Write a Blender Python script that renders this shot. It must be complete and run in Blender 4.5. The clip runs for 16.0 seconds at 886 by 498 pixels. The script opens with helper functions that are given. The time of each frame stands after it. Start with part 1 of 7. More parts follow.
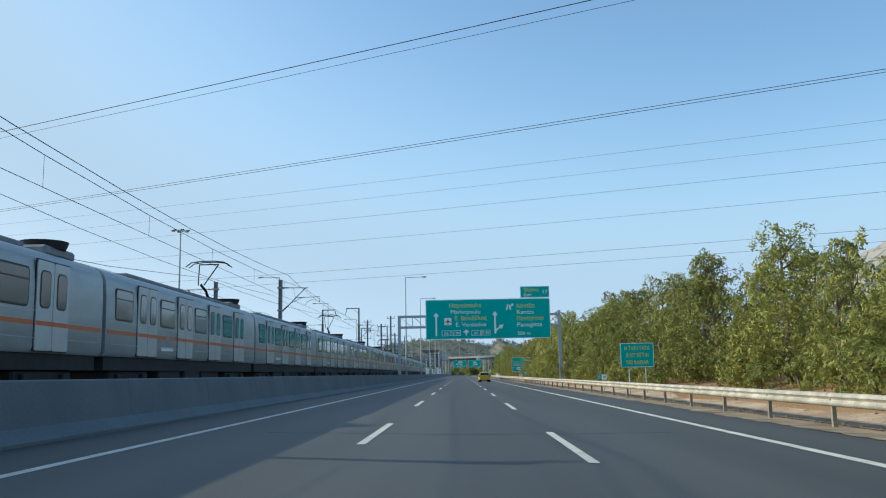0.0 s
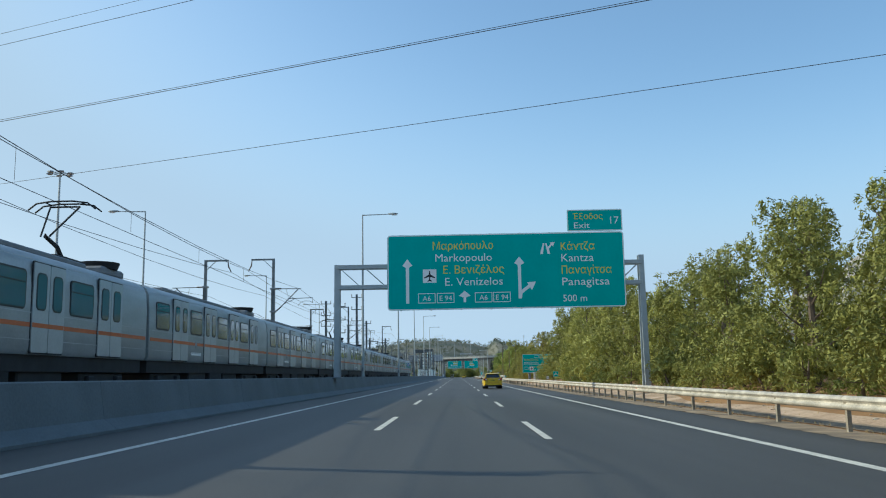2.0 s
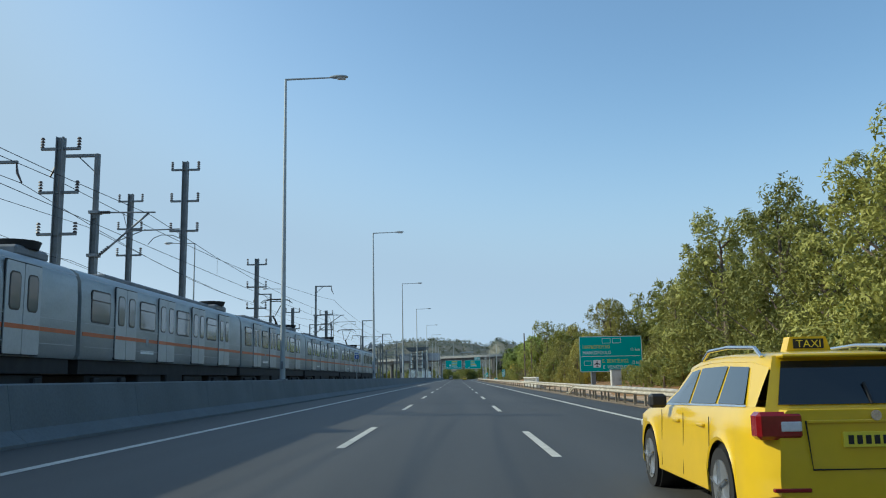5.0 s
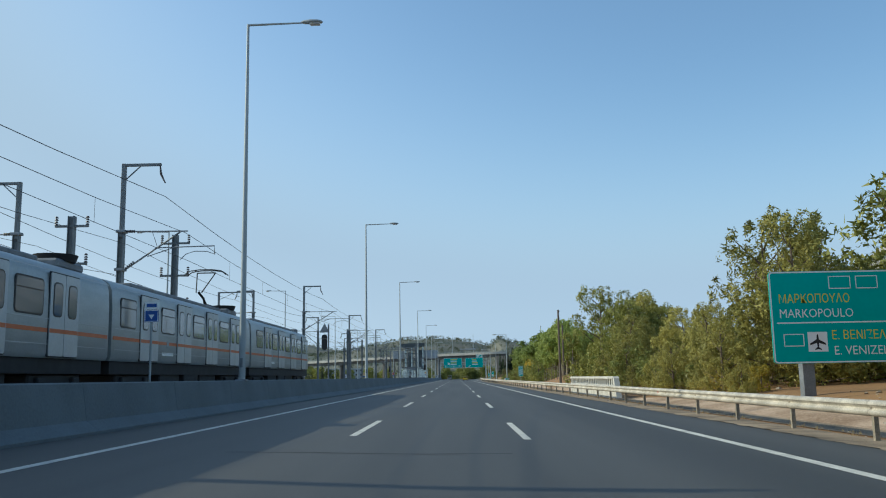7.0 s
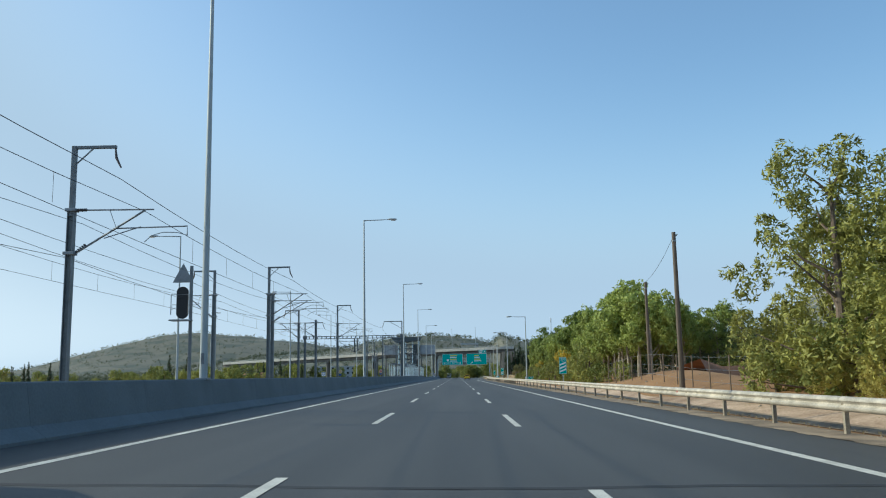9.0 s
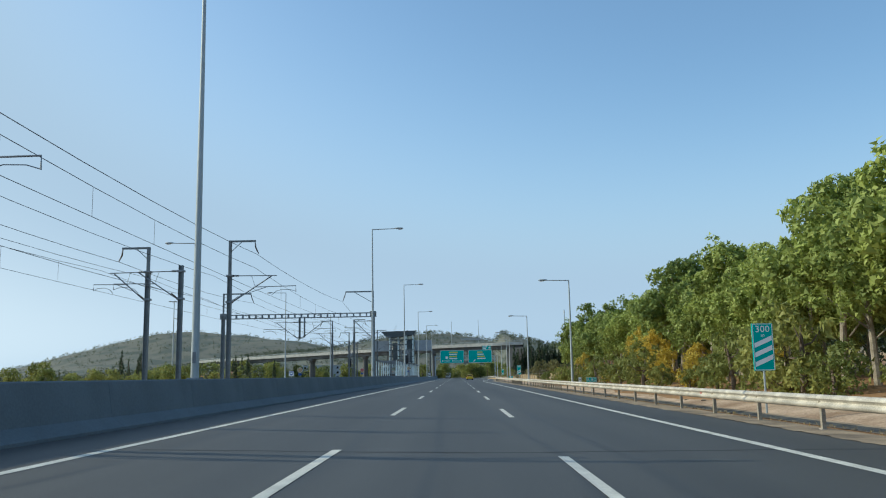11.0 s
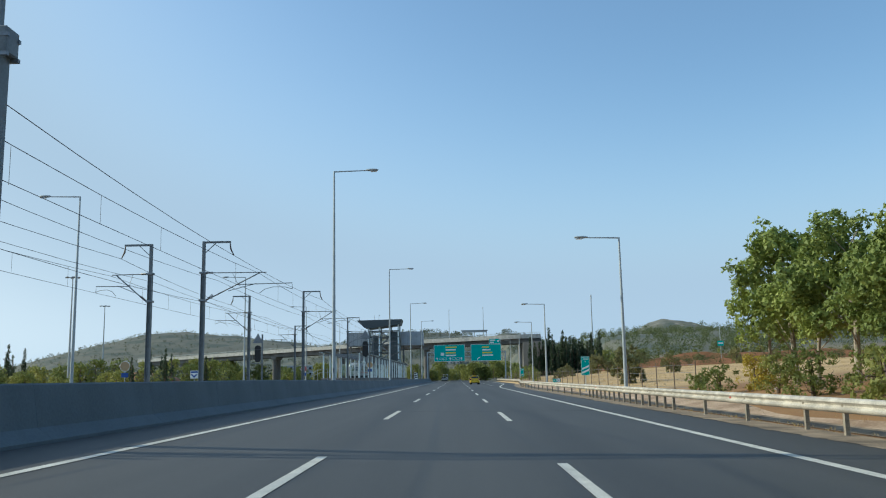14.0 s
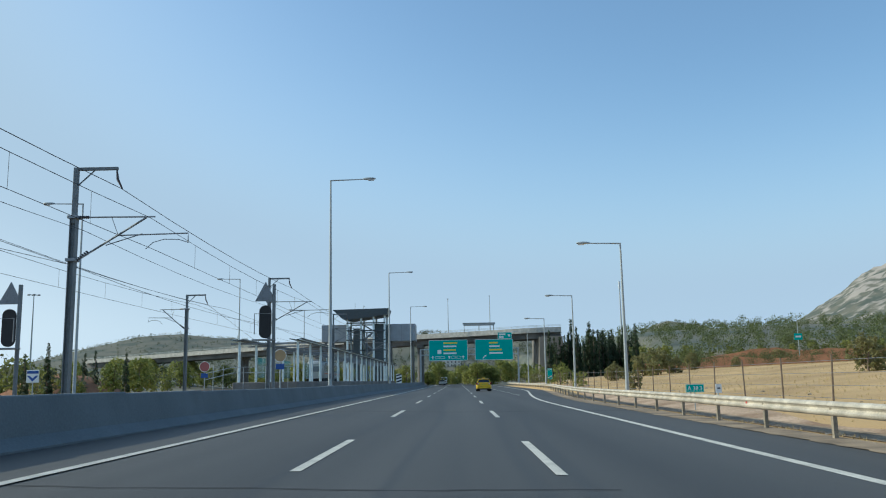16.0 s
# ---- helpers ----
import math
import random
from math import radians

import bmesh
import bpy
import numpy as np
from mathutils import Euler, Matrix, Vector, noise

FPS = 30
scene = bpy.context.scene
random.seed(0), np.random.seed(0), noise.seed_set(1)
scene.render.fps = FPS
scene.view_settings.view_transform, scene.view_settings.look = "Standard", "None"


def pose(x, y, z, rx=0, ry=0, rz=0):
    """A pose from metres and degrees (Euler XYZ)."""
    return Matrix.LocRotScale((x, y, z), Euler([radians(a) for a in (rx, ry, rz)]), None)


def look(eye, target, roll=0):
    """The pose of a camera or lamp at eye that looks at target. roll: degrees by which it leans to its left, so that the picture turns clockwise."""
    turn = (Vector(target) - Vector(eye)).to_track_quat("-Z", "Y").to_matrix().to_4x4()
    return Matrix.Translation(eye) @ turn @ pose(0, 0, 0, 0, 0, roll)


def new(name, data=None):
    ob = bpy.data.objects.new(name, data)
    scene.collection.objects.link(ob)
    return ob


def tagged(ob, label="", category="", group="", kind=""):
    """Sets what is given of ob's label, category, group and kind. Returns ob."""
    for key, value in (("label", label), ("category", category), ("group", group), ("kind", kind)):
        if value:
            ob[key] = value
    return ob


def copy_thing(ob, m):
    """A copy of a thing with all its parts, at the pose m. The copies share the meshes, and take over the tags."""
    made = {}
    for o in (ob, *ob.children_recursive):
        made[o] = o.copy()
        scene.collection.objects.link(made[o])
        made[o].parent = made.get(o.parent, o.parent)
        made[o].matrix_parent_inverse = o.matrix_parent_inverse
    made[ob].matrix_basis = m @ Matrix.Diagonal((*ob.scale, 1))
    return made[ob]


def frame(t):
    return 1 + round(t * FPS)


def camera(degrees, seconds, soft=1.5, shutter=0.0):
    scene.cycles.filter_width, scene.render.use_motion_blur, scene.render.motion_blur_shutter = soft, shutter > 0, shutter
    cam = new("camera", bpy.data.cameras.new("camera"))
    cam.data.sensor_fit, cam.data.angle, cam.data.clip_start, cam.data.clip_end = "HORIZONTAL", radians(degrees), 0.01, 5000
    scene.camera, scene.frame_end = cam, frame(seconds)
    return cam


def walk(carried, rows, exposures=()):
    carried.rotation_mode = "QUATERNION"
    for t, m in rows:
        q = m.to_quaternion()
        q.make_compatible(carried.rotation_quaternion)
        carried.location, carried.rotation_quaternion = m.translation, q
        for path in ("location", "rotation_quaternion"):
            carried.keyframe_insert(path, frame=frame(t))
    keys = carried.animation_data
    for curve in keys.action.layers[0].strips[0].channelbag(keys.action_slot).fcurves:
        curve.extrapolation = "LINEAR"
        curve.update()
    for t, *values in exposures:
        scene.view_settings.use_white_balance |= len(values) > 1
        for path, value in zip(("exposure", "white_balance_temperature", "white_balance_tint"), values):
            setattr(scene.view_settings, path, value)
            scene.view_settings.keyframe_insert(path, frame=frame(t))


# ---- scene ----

# ---- camera and its path ----
cam = camera(55.3, 16.0, soft=1.1)
# seconds, place of the eye, tilt, lean and heading in degrees
PATH = [
    (0.0, (-0.340, 0.418, 1.273), 98.420, 1.00, 1.275),
    (0.5, (-0.354, 12.569, 1.273), 98.465, 1.00, 1.195),
    (1.0, (-0.357, 24.775, 1.273), 98.501, 1.00, 1.100),
    (1.5, (-0.333, 37.145, 1.273), 98.534, 1.00, 1.026),
    (2.0, (-0.287, 49.538, 1.273), 98.535, 1.00, 0.963),
    (2.5, (-0.225, 61.939, 1.273), 98.519, 1.00, 0.986),
    (3.0, (-0.174, 74.390, 1.273), 98.537, 1.00, 0.977),
    (3.5, (-0.141, 86.982, 1.273), 98.587, 1.00, 0.949),
    (4.0, (-0.113, 99.615, 1.273), 98.591, 1.00, 0.932),
    (4.5, (-0.086, 112.266, 1.273), 98.615, 1.00, 0.933),
    (5.0, (-0.058, 124.928, 1.273), 98.650, 1.00, 0.946),
    (5.5, (-0.027, 137.592, 1.273), 98.681, 1.00, 0.962),
    (6.0, (0.008, 150.249, 1.273), 98.697, 1.00, 0.971),
    (6.5, (0.049, 162.894, 1.273), 98.686, 1.00, 0.967),
    (7.0, (0.097, 175.516, 1.273), 98.636, 1.00, 0.940),
    (7.5, (0.104, 188.166, 1.273), 98.602, 1.00, 0.936),
    (8.0, (0.084, 200.806, 1.273), 98.593, 1.00, 0.937),
    (8.5, (0.048, 213.458, 1.273), 98.560, 1.00, 0.932),
    (9.0, (0.010, 226.108, 1.273), 98.524, 1.00, 0.933),
    (9.5, (-0.029, 238.754, 1.273), 98.494, 1.00, 0.939),
    (10.0, (-0.064, 251.398, 1.273), 98.476, 1.00, 0.944),
    (10.5, (-0.095, 264.040, 1.273), 98.480, 1.00, 0.945),
    (11.0, (-0.117, 276.679, 1.273), 98.512, 1.00, 0.937),
    (11.5, (-0.128, 289.315, 1.273), 98.582, 1.00, 0.917),
    (12.0, (-0.116, 301.978, 1.273), 98.578, 1.00, 0.897),
    (12.5, (-0.076, 314.632, 1.273), 98.583, 1.00, 0.884),
    (13.0, (-0.056, 327.175, 1.273), 98.610, 1.00, 0.900),
    (13.5, (-0.050, 339.634, 1.273), 98.615, 1.00, 0.923),
    (14.0, (-0.022, 352.073, 1.273), 98.642, 1.00, 0.882),
    (14.5, (-0.009, 364.463, 1.273), 98.655, 1.00, 0.889),
    (15.0, (0.007, 376.811, 1.273), 98.752, 1.00, 0.927),
    (15.5, (0.064, 389.254, 1.273), 98.733, 1.00, 0.921),
    (16.0, (0.123, 401.785, 1.273), 98.866, 1.00, 0.952),
]
# the film's own brightening and darkening, in stops
EXPOSURES = [(t, stops, 6500, -3) for t, stops in ((0.0, 0.20), (0.5, 0.18), (1.0, 0.10), (2.0, 0.14), (3.0, 0.12), (3.5, 0.38), (4.0, 0.0), (6.5, 0.0), (7.0, -0.02), (7.5, 0.13), (8.0, 0.13), (8.5, 0.10), (11.0, 0.02), (16.0, 0.02))]
walk(cam, [(t, pose(*eye, tilt, lean, heading)) for t, eye, tilt, lean, heading in PATH], EXPOSURES)

# ---- daylight: low sun beyond the railway, clear sky ----
SUN_AZ = 171.0   # degrees from +x towards +y
SUN_EL = 30.0
sun_dir = Vector((math.cos(radians(SUN_AZ)) * math.cos(radians(SUN_EL)), math.sin(radians(SUN_AZ)) * math.cos(radians(SUN_EL)), math.sin(radians(SUN_EL))))
world = bpy.data.worlds.new("sky")
scene.world = world
world.use_nodes = True
wn = world.node_tree
wn.nodes.clear()
sky = wn.nodes.new("ShaderNodeTexSky")
sky.sky_type = "NISHITA"
sky.sun_disc = False
sky.sun_elevation = radians(SUN_EL)
sky.sun_rotation = radians(90.0 - SUN_AZ)
sky.altitude = 150
sky.air_density, sky.dust_density, sky.ozone_density = 1.0, 1.6, 3.0
bg = wn.nodes.new("ShaderNodeBackground")
bg.inputs[1].default_value = 0.225
wo = wn.nodes.new("ShaderNodeOutputWorld")
# smog: the sky fades to an even pale blue where it grows bright near the horizon
sep_sky = wn.nodes.new("ShaderNodeSeparateColor")
wn.links.new(sky.outputs[0], sep_sky.inputs[0])
fade = wn.nodes.new("ShaderNodeMapRange")
fade.interpolation_type = "SMOOTHSTEP"
fade.inputs[1].default_value, fade.inputs[2].default_value = 1.1, 2.7
wn.links.new(sep_sky.outputs[0], fade.inputs[0])
haze = wn.nodes.new("ShaderNodeMix")
haze.data_type = "RGBA"
haze.inputs[7].default_value = (1.95, 2.54, 3.50, 1)
wn.links.new(fade.outputs[0], haze.inputs[0])
tint = wn.nodes.new("ShaderNodeMix")
tint.data_type, tint.blend_type = "RGBA", "MULTIPLY"
tint.inputs[0].default_value = 1.0
tint.inputs[7].default_value = (0.83, 0.875, 0.90, 1)
wn.links.new(sky.outputs[0], tint.inputs[6])
wn.links.new(tint.outputs[2], haze.inputs[6])
glare = wn.nodes.new("ShaderNodeMapRange")
glare.interpolation_type = "SMOOTHSTEP"
glare.inputs[1].default_value, glare.inputs[2].default_value = 2.4, 5.5
wn.links.new(sep_sky.outputs[0], glare.inputs[0])
veil = wn.nodes.new("ShaderNodeMix")
veil.data_type = "RGBA"
veil.inputs[7].default_value = (3.0, 3.5, 4.3, 1)
wn.links.new(glare.outputs[0], veil.inputs[0])
wn.links.new(haze.outputs[2], veil.inputs[6])
wn.links.new(veil.outputs[2], bg.inputs[0])
wn.links.new(bg.outputs[0], wo.inputs[0])
sun = new("sun", bpy.data.lights.new("sun", "SUN"))
sun.data.energy, sun.data.angle, sun.data.color = 3.5, radians(0.5), (1.0, 0.92, 0.80)
sun.matrix_world = look(sun_dir * 500, (0, 0, 0))

# ---- materials ----
def mat(name, col, rough=0.7, metal=0.0, var=0.15, scale=3.0, fine=40.0, bump=0.0, col2=None, stretch=(1, 1, 1), obj_var=0.0, island=0.0, coat=0.0, spec=0.5):
    m = bpy.data.materials.new(name)
    m.use_nodes = True
    nt = m.node_tree
    N, L = nt.nodes, nt.links
    b = N["Principled BSDF"]
    b.inputs["Roughness"].default_value = rough
    b.inputs["Metallic"].default_value = metal
    b.inputs["Coat Weight"].default_value = coat
    b.inputs["Coat Roughness"].default_value = 0.08
    b.inputs["Specular IOR Level"].default_value = spec
    tc = N.new("ShaderNodeTexCoord")
    mp = N.new("ShaderNodeMapping")
    mp.inputs["Scale"].default_value = stretch
    L.new(tc.outputs["Object"], mp.inputs[0])
    n1 = N.new("ShaderNodeTexNoise")
    n1.inputs["Scale"].default_value, n1.inputs["Detail"].default_value = scale, 5
    n2 = N.new("ShaderNodeTexNoise")
    n2.inputs["Scale"].default_value, n2.inputs["Detail"].default_value = fine, 4
    L.new(mp.outputs[0], n1.inputs[0])
    L.new(tc.outputs["Object"], n2.inputs[0])
    add = N.new("ShaderNodeMath")
    add.operation = "MULTIPLY_ADD"
    add.inputs[1].default_value = 0.4
    L.new(n2.outputs[0], add.inputs[0])
    half = N.new("ShaderNodeMath")
    half.operation = "MULTIPLY"
    half.inputs[1].default_value = 0.6
    L.new(n1.outputs[0], half.inputs[0])
    L.new(half.outputs[0], add.inputs[2])
    mr = N.new("ShaderNodeMapRange")
    mr.inputs[1].default_value, mr.inputs[2].default_value = 0.38, 0.62
    L.new(add.outputs[0], mr.inputs[0])
    mix = N.new("ShaderNodeMix")
    mix.data_type = "RGBA"
    c2 = col2 if col2 else tuple(c * (1 - var) for c in col)
    c1 = col if col2 else tuple(min(1, c * (1 + var)) for c in col)
    mix.inputs[6].default_value = (*c2, 1)
    mix.inputs[7].default_value = (*c1, 1)
    L.new(mr.outputs[0], mix.inputs[0])
    out = mix.outputs[2]
    if obj_var or island:
        hs = N.new("ShaderNodeHueSaturation")
        src = N.new("ShaderNodeObjectInfo").outputs["Random"] if obj_var else N.new("ShaderNodeNewGeometry").outputs["Random Per Island"]
        r = N.new("ShaderNodeMapRange")
        k = obj_var or island
        r.inputs[3].default_value, r.inputs[4].default_value = 1 - k, 1 + k
        L.new(src, r.inputs[0])
        L.new(r.outputs[0], hs.inputs["Value"])
        L.new(out, hs.inputs["Color"])
        out = hs.outputs[0]
    L.new(out, b.inputs["Base Color"])
    if bump:
        bp = N.new("ShaderNodeBump")
        bp.inputs["Strength"].default_value = bump
        bp.inputs["Distance"].default_value = 0.02
        L.new(add.outputs[0], bp.inputs["Height"])
        L.new(bp.outputs[0], b.inputs["Normal"])
    return m


def leaf_mat(name, col, col2, through_light=0.35):
    """Leaves: two greens mixed leaf by leaf and tree by tree, partly letting the light through."""
    m = bpy.data.materials.new(name)
    m.use_nodes = True
    nt = m.node_tree
    N, L = nt.nodes, nt.links
    N.clear()
    geo = N.new("ShaderNodeNewGeometry")
    info = N.new("ShaderNodeObjectInfo")
    tc = N.new("ShaderNodeTexCoord")
    nz = N.new("ShaderNodeTexNoise")
    nz.inputs["Scale"].default_value = 0.7
    L.new(tc.outputs["Object"], nz.inputs[0])
    a = N.new("ShaderNodeMath")
    a.operation = "MULTIPLY_ADD"
    a.inputs[1].default_value = 0.30
    L.new(geo.outputs["Random Per Island"], a.inputs[0])
    c = N.new("ShaderNodeMath")
    c.operation = "MULTIPLY_ADD"
    c.inputs[1].default_value = 0.5
    L.new(info.outputs["Random"], c.inputs[0])
    sub = N.new("ShaderNodeMath")
    sub.operation = "SUBTRACT"
    sub.inputs[1].default_value = 0.25
    L.new(nz.outputs[0], sub.inputs[0])
    L.new(sub.outputs[0], c.inputs[2])
    L.new(c.outputs[0], a.inputs[2])
    mix = N.new("ShaderNodeMix")
    mix.data_type = "RGBA"
    mix.inputs[6].default_value = (*col, 1)
    mix.inputs[7].default_value = (*col2, 1)
    L.new(a.outputs[0], mix.inputs[0])
    d = N.new("ShaderNodeBsdfPrincipled")
    d.inputs["Roughness"].default_value = 0.55
    d.inputs["Specular IOR Level"].default_value = 0.25
    t = N.new("ShaderNodeBsdfTranslucent")
    L.new(mix.outputs[2], d.inputs["Base Color"])
    L.new(mix.outputs[2], t.inputs[0])
    ms = N.new("ShaderNodeMixShader")
    ms.inputs[0].default_value = through_light
    L.new(d.outputs[0], ms.inputs[1])
    L.new(t.outputs[0], ms.inputs[2])
    o = N.new("ShaderNodeOutputMaterial")
    L.new(ms.outputs[0], o.inputs[0])
    return m


def glass_mat(name, col, rough=0.05):
    m = bpy.data.materials.new(name)
    m.use_nodes = True
    b = m.node_tree.nodes["Principled BSDF"]
    b.inputs["Base Color"].default_value = (*col, 1)
    b.inputs["Roughness"].default_value = rough
    b.inputs["Specular IOR Level"].default_value = 0.7
    b.inputs["Coat Weight"].default_value = 0.6
    return m


ASPHALT = mat("asphalt", (0.057, 0.055, 0.050), 0.64, var=0.32, scale=0.35, fine=60, bump=0.25, stretch=(1.6, 0.05, 1))
ASPHALT_DARK = mat("dark_asphalt", (0.030, 0.031, 0.034), 0.8, var=0.3, scale=1, fine=40)
PAINT_WHITE = mat("road_paint", (0.60, 0.58, 0.51), 0.65, var=0.2, scale=1.5, fine=30)
CONCRETE = mat("barrier_concrete", (0.140, 0.166, 0.178), 0.85, var=0.14, scale=0.5, fine=18, bump=0.06, obj_var=0.02)
CONCRETE_PALE = mat("pale_concrete", (0.55, 0.53, 0.49), 0.85, var=0.2, scale=0.5, fine=12, bump=0.2)
CONCRETE_GREY = mat("bridge_concrete", (0.19, 0.18, 0.165), 0.85, var=0.25, scale=0.3, fine=8, bump=0.2, stretch=(1, 1, 0.3))
GALV = mat("galvanised_steel", (0.40, 0.44, 0.45), 0.55, 0.2, var=0.07, scale=2.5, fine=30)
GALV_PALE = mat("weathered_galvanised_rail", (0.47, 0.43, 0.36), 0.65, 0.1, var=0.32, scale=1.6, fine=28, obj_var=0.08)
RAIL_POST = mat("stained_rail_post", (0.30, 0.26, 0.20), 0.7, 0.15, var=0.3, scale=3, fine=25, obj_var=0.12)
GALV_DARK = mat("dull_grey_steel", (0.24, 0.26, 0.28), 0.55, 0.5, var=0.2, scale=2, fine=20)
MAST = mat("mast_steel", (0.19, 0.21, 0.22), 0.6, 0.3, var=0.2, scale=1.5, fine=20)
WIRE = mat("dark_wire", (0.05, 0.05, 0.055), 0.6, 0.3, var=0.2)
INSUL = mat("brown_insulator", (0.07, 0.05, 0.045), 0.35, var=0.2)
SIGN_GREEN = mat("sign_green", (0.0, 0.45, 0.40), 0.65, var=0.05, scale=0.8, fine=6, spec=0.2)
SIGN_WHITE = mat("sign_white", (0.88, 0.90, 0.88), 0.5, var=0.03)
SIGN_YELLOW = mat("sign_yellow", (0.88, 0.71, 0.06), 0.5, var=0.05)
SIGN_BLUE = mat("sign_blue", (0.02, 0.09, 0.35), 0.45, var=0.06)
PALE_ENAMEL = mat("pale_grey_enamel", (0.62, 0.62, 0.59), 0.5, var=0.12, scale=1.5, fine=14)
SIGN_BACK = mat("sign_back", (0.42, 0.43, 0.43), 0.5, 0.5, var=0.15)
BLACK = mat("black_paint", (0.015, 0.015, 0.017), 0.5, var=0.2)
RUBBER = mat("tyre_rubber", (0.018, 0.018, 0.019), 0.85, var=0.2)
PLASTIC = mat("black_plastic", (0.02, 0.02, 0.022), 0.5, var=0.2)
TAXI_YELLOW = mat("taxi_yellow_paint", (0.80, 0.52, 0.012), 0.35, var=0.03, scale=1.5, fine=6, coat=0.7)
CAR_GLASS = glass_mat("tinted_glass", (0.012, 0.016, 0.018))
# blue-grey base stands in for the sky mirrored in the panes
TRAIN_GLASS = glass_mat("train_window_glass", (0.085, 0.12, 0.15), 0.14)
CHROME = mat("bright_metal", (0.65, 0.66, 0.67), 0.25, 0.9, var=0.1)
ALLOY = mat("alloy_wheel", (0.50, 0.51, 0.52), 0.35, 0.8, var=0.12)
RED_LAMP = mat("red_lamp_glass", (0.28, 0.008, 0.010), 0.15, var=0.15, coat=0.6)
CLEAR_LAMP = mat("clear_lamp_glass", (0.75, 0.75, 0.75), 0.15, var=0.1, coat=0.6)
RED = mat("red_reflector", (0.5, 0.03, 0.02), 0.35, var=0.1)
STEEL_CAR = mat("brushed_train_steel", (0.39, 0.42, 0.425), 0.45, 0.4, var=0.10, scale=0.8, fine=14, stretch=(1, 1, 4))
STEEL_DOOR = mat("train_door_steel", (0.47, 0.50, 0.52), 0.40, 0.4, var=0.08, scale=1, fine=14)
TRAIN_STRIPE = mat("orange_stripe", (0.60, 0.14, 0.035), 0.45, var=0.08)
TRAIN_ROOF = mat("train_roof_grey", (0.20, 0.21, 0.22), 0.6, 0.2, var=0.2)
UNDER = mat("underframe_black", (0.018, 0.019, 0.021), 0.75, var=0.3)
BALLAST = mat("ballast", (0.24, 0.21, 0.18), 0.95, var=0.4, scale=2, fine=30, bump=0.6)
RAILSTEEL = mat("rail_steel", (0.24, 0.17, 0.13), 0.5, 0.6, var=0.3)
SOIL = mat("dry_soil", (0.40, 0.30, 0.20), 0.95, col2=(0.13, 0.10, 0.07), scale=0.9, fine=38, bump=0.6)
RED_SOIL = mat("red_soil", (0.33, 0.15, 0.075), 0.95, col2=(0.22, 0.10, 0.05), scale=0.6, fine=6, bump=0.5)
BARK = mat("bark", (0.16, 0.12, 0.09), 0.9, var=0.35, scale=2, fine=20, bump=0.5, stretch=(3, 3, 0.6))
BARK_PALE = mat("plane_bark", (0.34, 0.29, 0.22), 0.85, var=0.35, scale=2.5, fine=15, bump=0.4)
WOOD_POLE = mat("weathered_pole", (0.14, 0.11, 0.085), 0.9, var=0.25, scale=2, fine=20, stretch=(4, 4, 0.4))
FENCE = mat("rusty_fence_post", (0.20, 0.15, 0.11), 0.8, 0.2, var=0.3)
PINE = leaf_mat("pine_needles", (0.034, 0.055, 0.016), (0.43, 0.42, 0.11), 0.16)
# yellower copy of the pine needles, golden sunlight put into the colour
GOLD_PINE = leaf_mat("sun_gold_pine_needles", (0.060, 0.078, 0.020), (0.52, 0.46, 0.13), 0.2)
PLANE = leaf_mat("plane_leaves", (0.055, 0.105, 0.026), (0.42, 0.48, 0.13), 0.28)
WOOD_GREEN = leaf_mat("woodland_leaves", (0.036, 0.056, 0.024), (0.16, 0.185, 0.07), 0.3)
PARAPET = mat("weathered_white_concrete", (0.52, 0.50, 0.45), 0.85, var=0.22, scale=1.2, fine=14, bump=0.2)
STONE = mat("field_stone", (0.34, 0.29, 0.23), 0.9, var=0.3, island=0.25)
BUSH = leaf_mat("bush_leaves", (0.085, 0.14, 0.038), (0.35, 0.35, 0.10), 0.35)
YELLOW_BUSH = leaf_mat("yellowing_leaves", (0.30, 0.26, 0.05), (0.70, 0.53, 0.10), 0.4)
CYPRESS = leaf_mat("cypress_leaves", (0.024, 0.048, 0.026), (0.07, 0.10, 0.05), 0.2)
OLIVE = leaf_mat("olive_leaves", (0.08, 0.095, 0.04), (0.30, 0.28, 0.12), 0.25)
DRY = leaf_mat("dry_grass", (0.42, 0.30, 0.13), (0.62, 0.47, 0.24), 0.3)
HILL_GREEN = leaf_mat("hillside_shrubs", (0.055, 0.078, 0.048), (0.16, 0.17, 0.10), 0.2)
BUILDING = mat("rendered_wall", (0.62, 0.58, 0.51), 0.85, var=0.12, scale=0.4, fine=5)
ROOF_TILE = mat("roof_tile", (0.34, 0.14, 0.08), 0.85, var=0.25, scale=1, fine=8)
STATION_GLASS = glass_mat("green_tinted_glass", (0.10, 0.30, 0.28), 0.15)
STATION_METAL = mat("pale_blue_steel", (0.74, 0.85, 0.86), 0.45, 0.15, var=0.1)
STATION_CLAD = mat("grey_cladding", (0.34, 0.37, 0.40), 0.5, 0.3, var=0.12, scale=0.6)
STATION_DARK = mat("dark_slate_steel", (0.075, 0.095, 0.105), 0.5, 0.3, var=0.15)
SOIL_PALE = mat("pale_trodden_soil", (0.60, 0.44, 0.31), 0.95, col2=(0.27, 0.17, 0.10), scale=0.45, fine=11, bump=0.6)
DISC_BEIGE = mat("faded_orange_disc", (0.50, 0.34, 0.18), 0.6, var=0.1)
DISC_RED = mat("faded_red_disc", (0.42, 0.13, 0.12), 0.6, var=0.1)
VAN_WHITE = mat("white_vehicle_paint", (0.75, 0.76, 0.76), 0.35, var=0.03, coat=0.5)


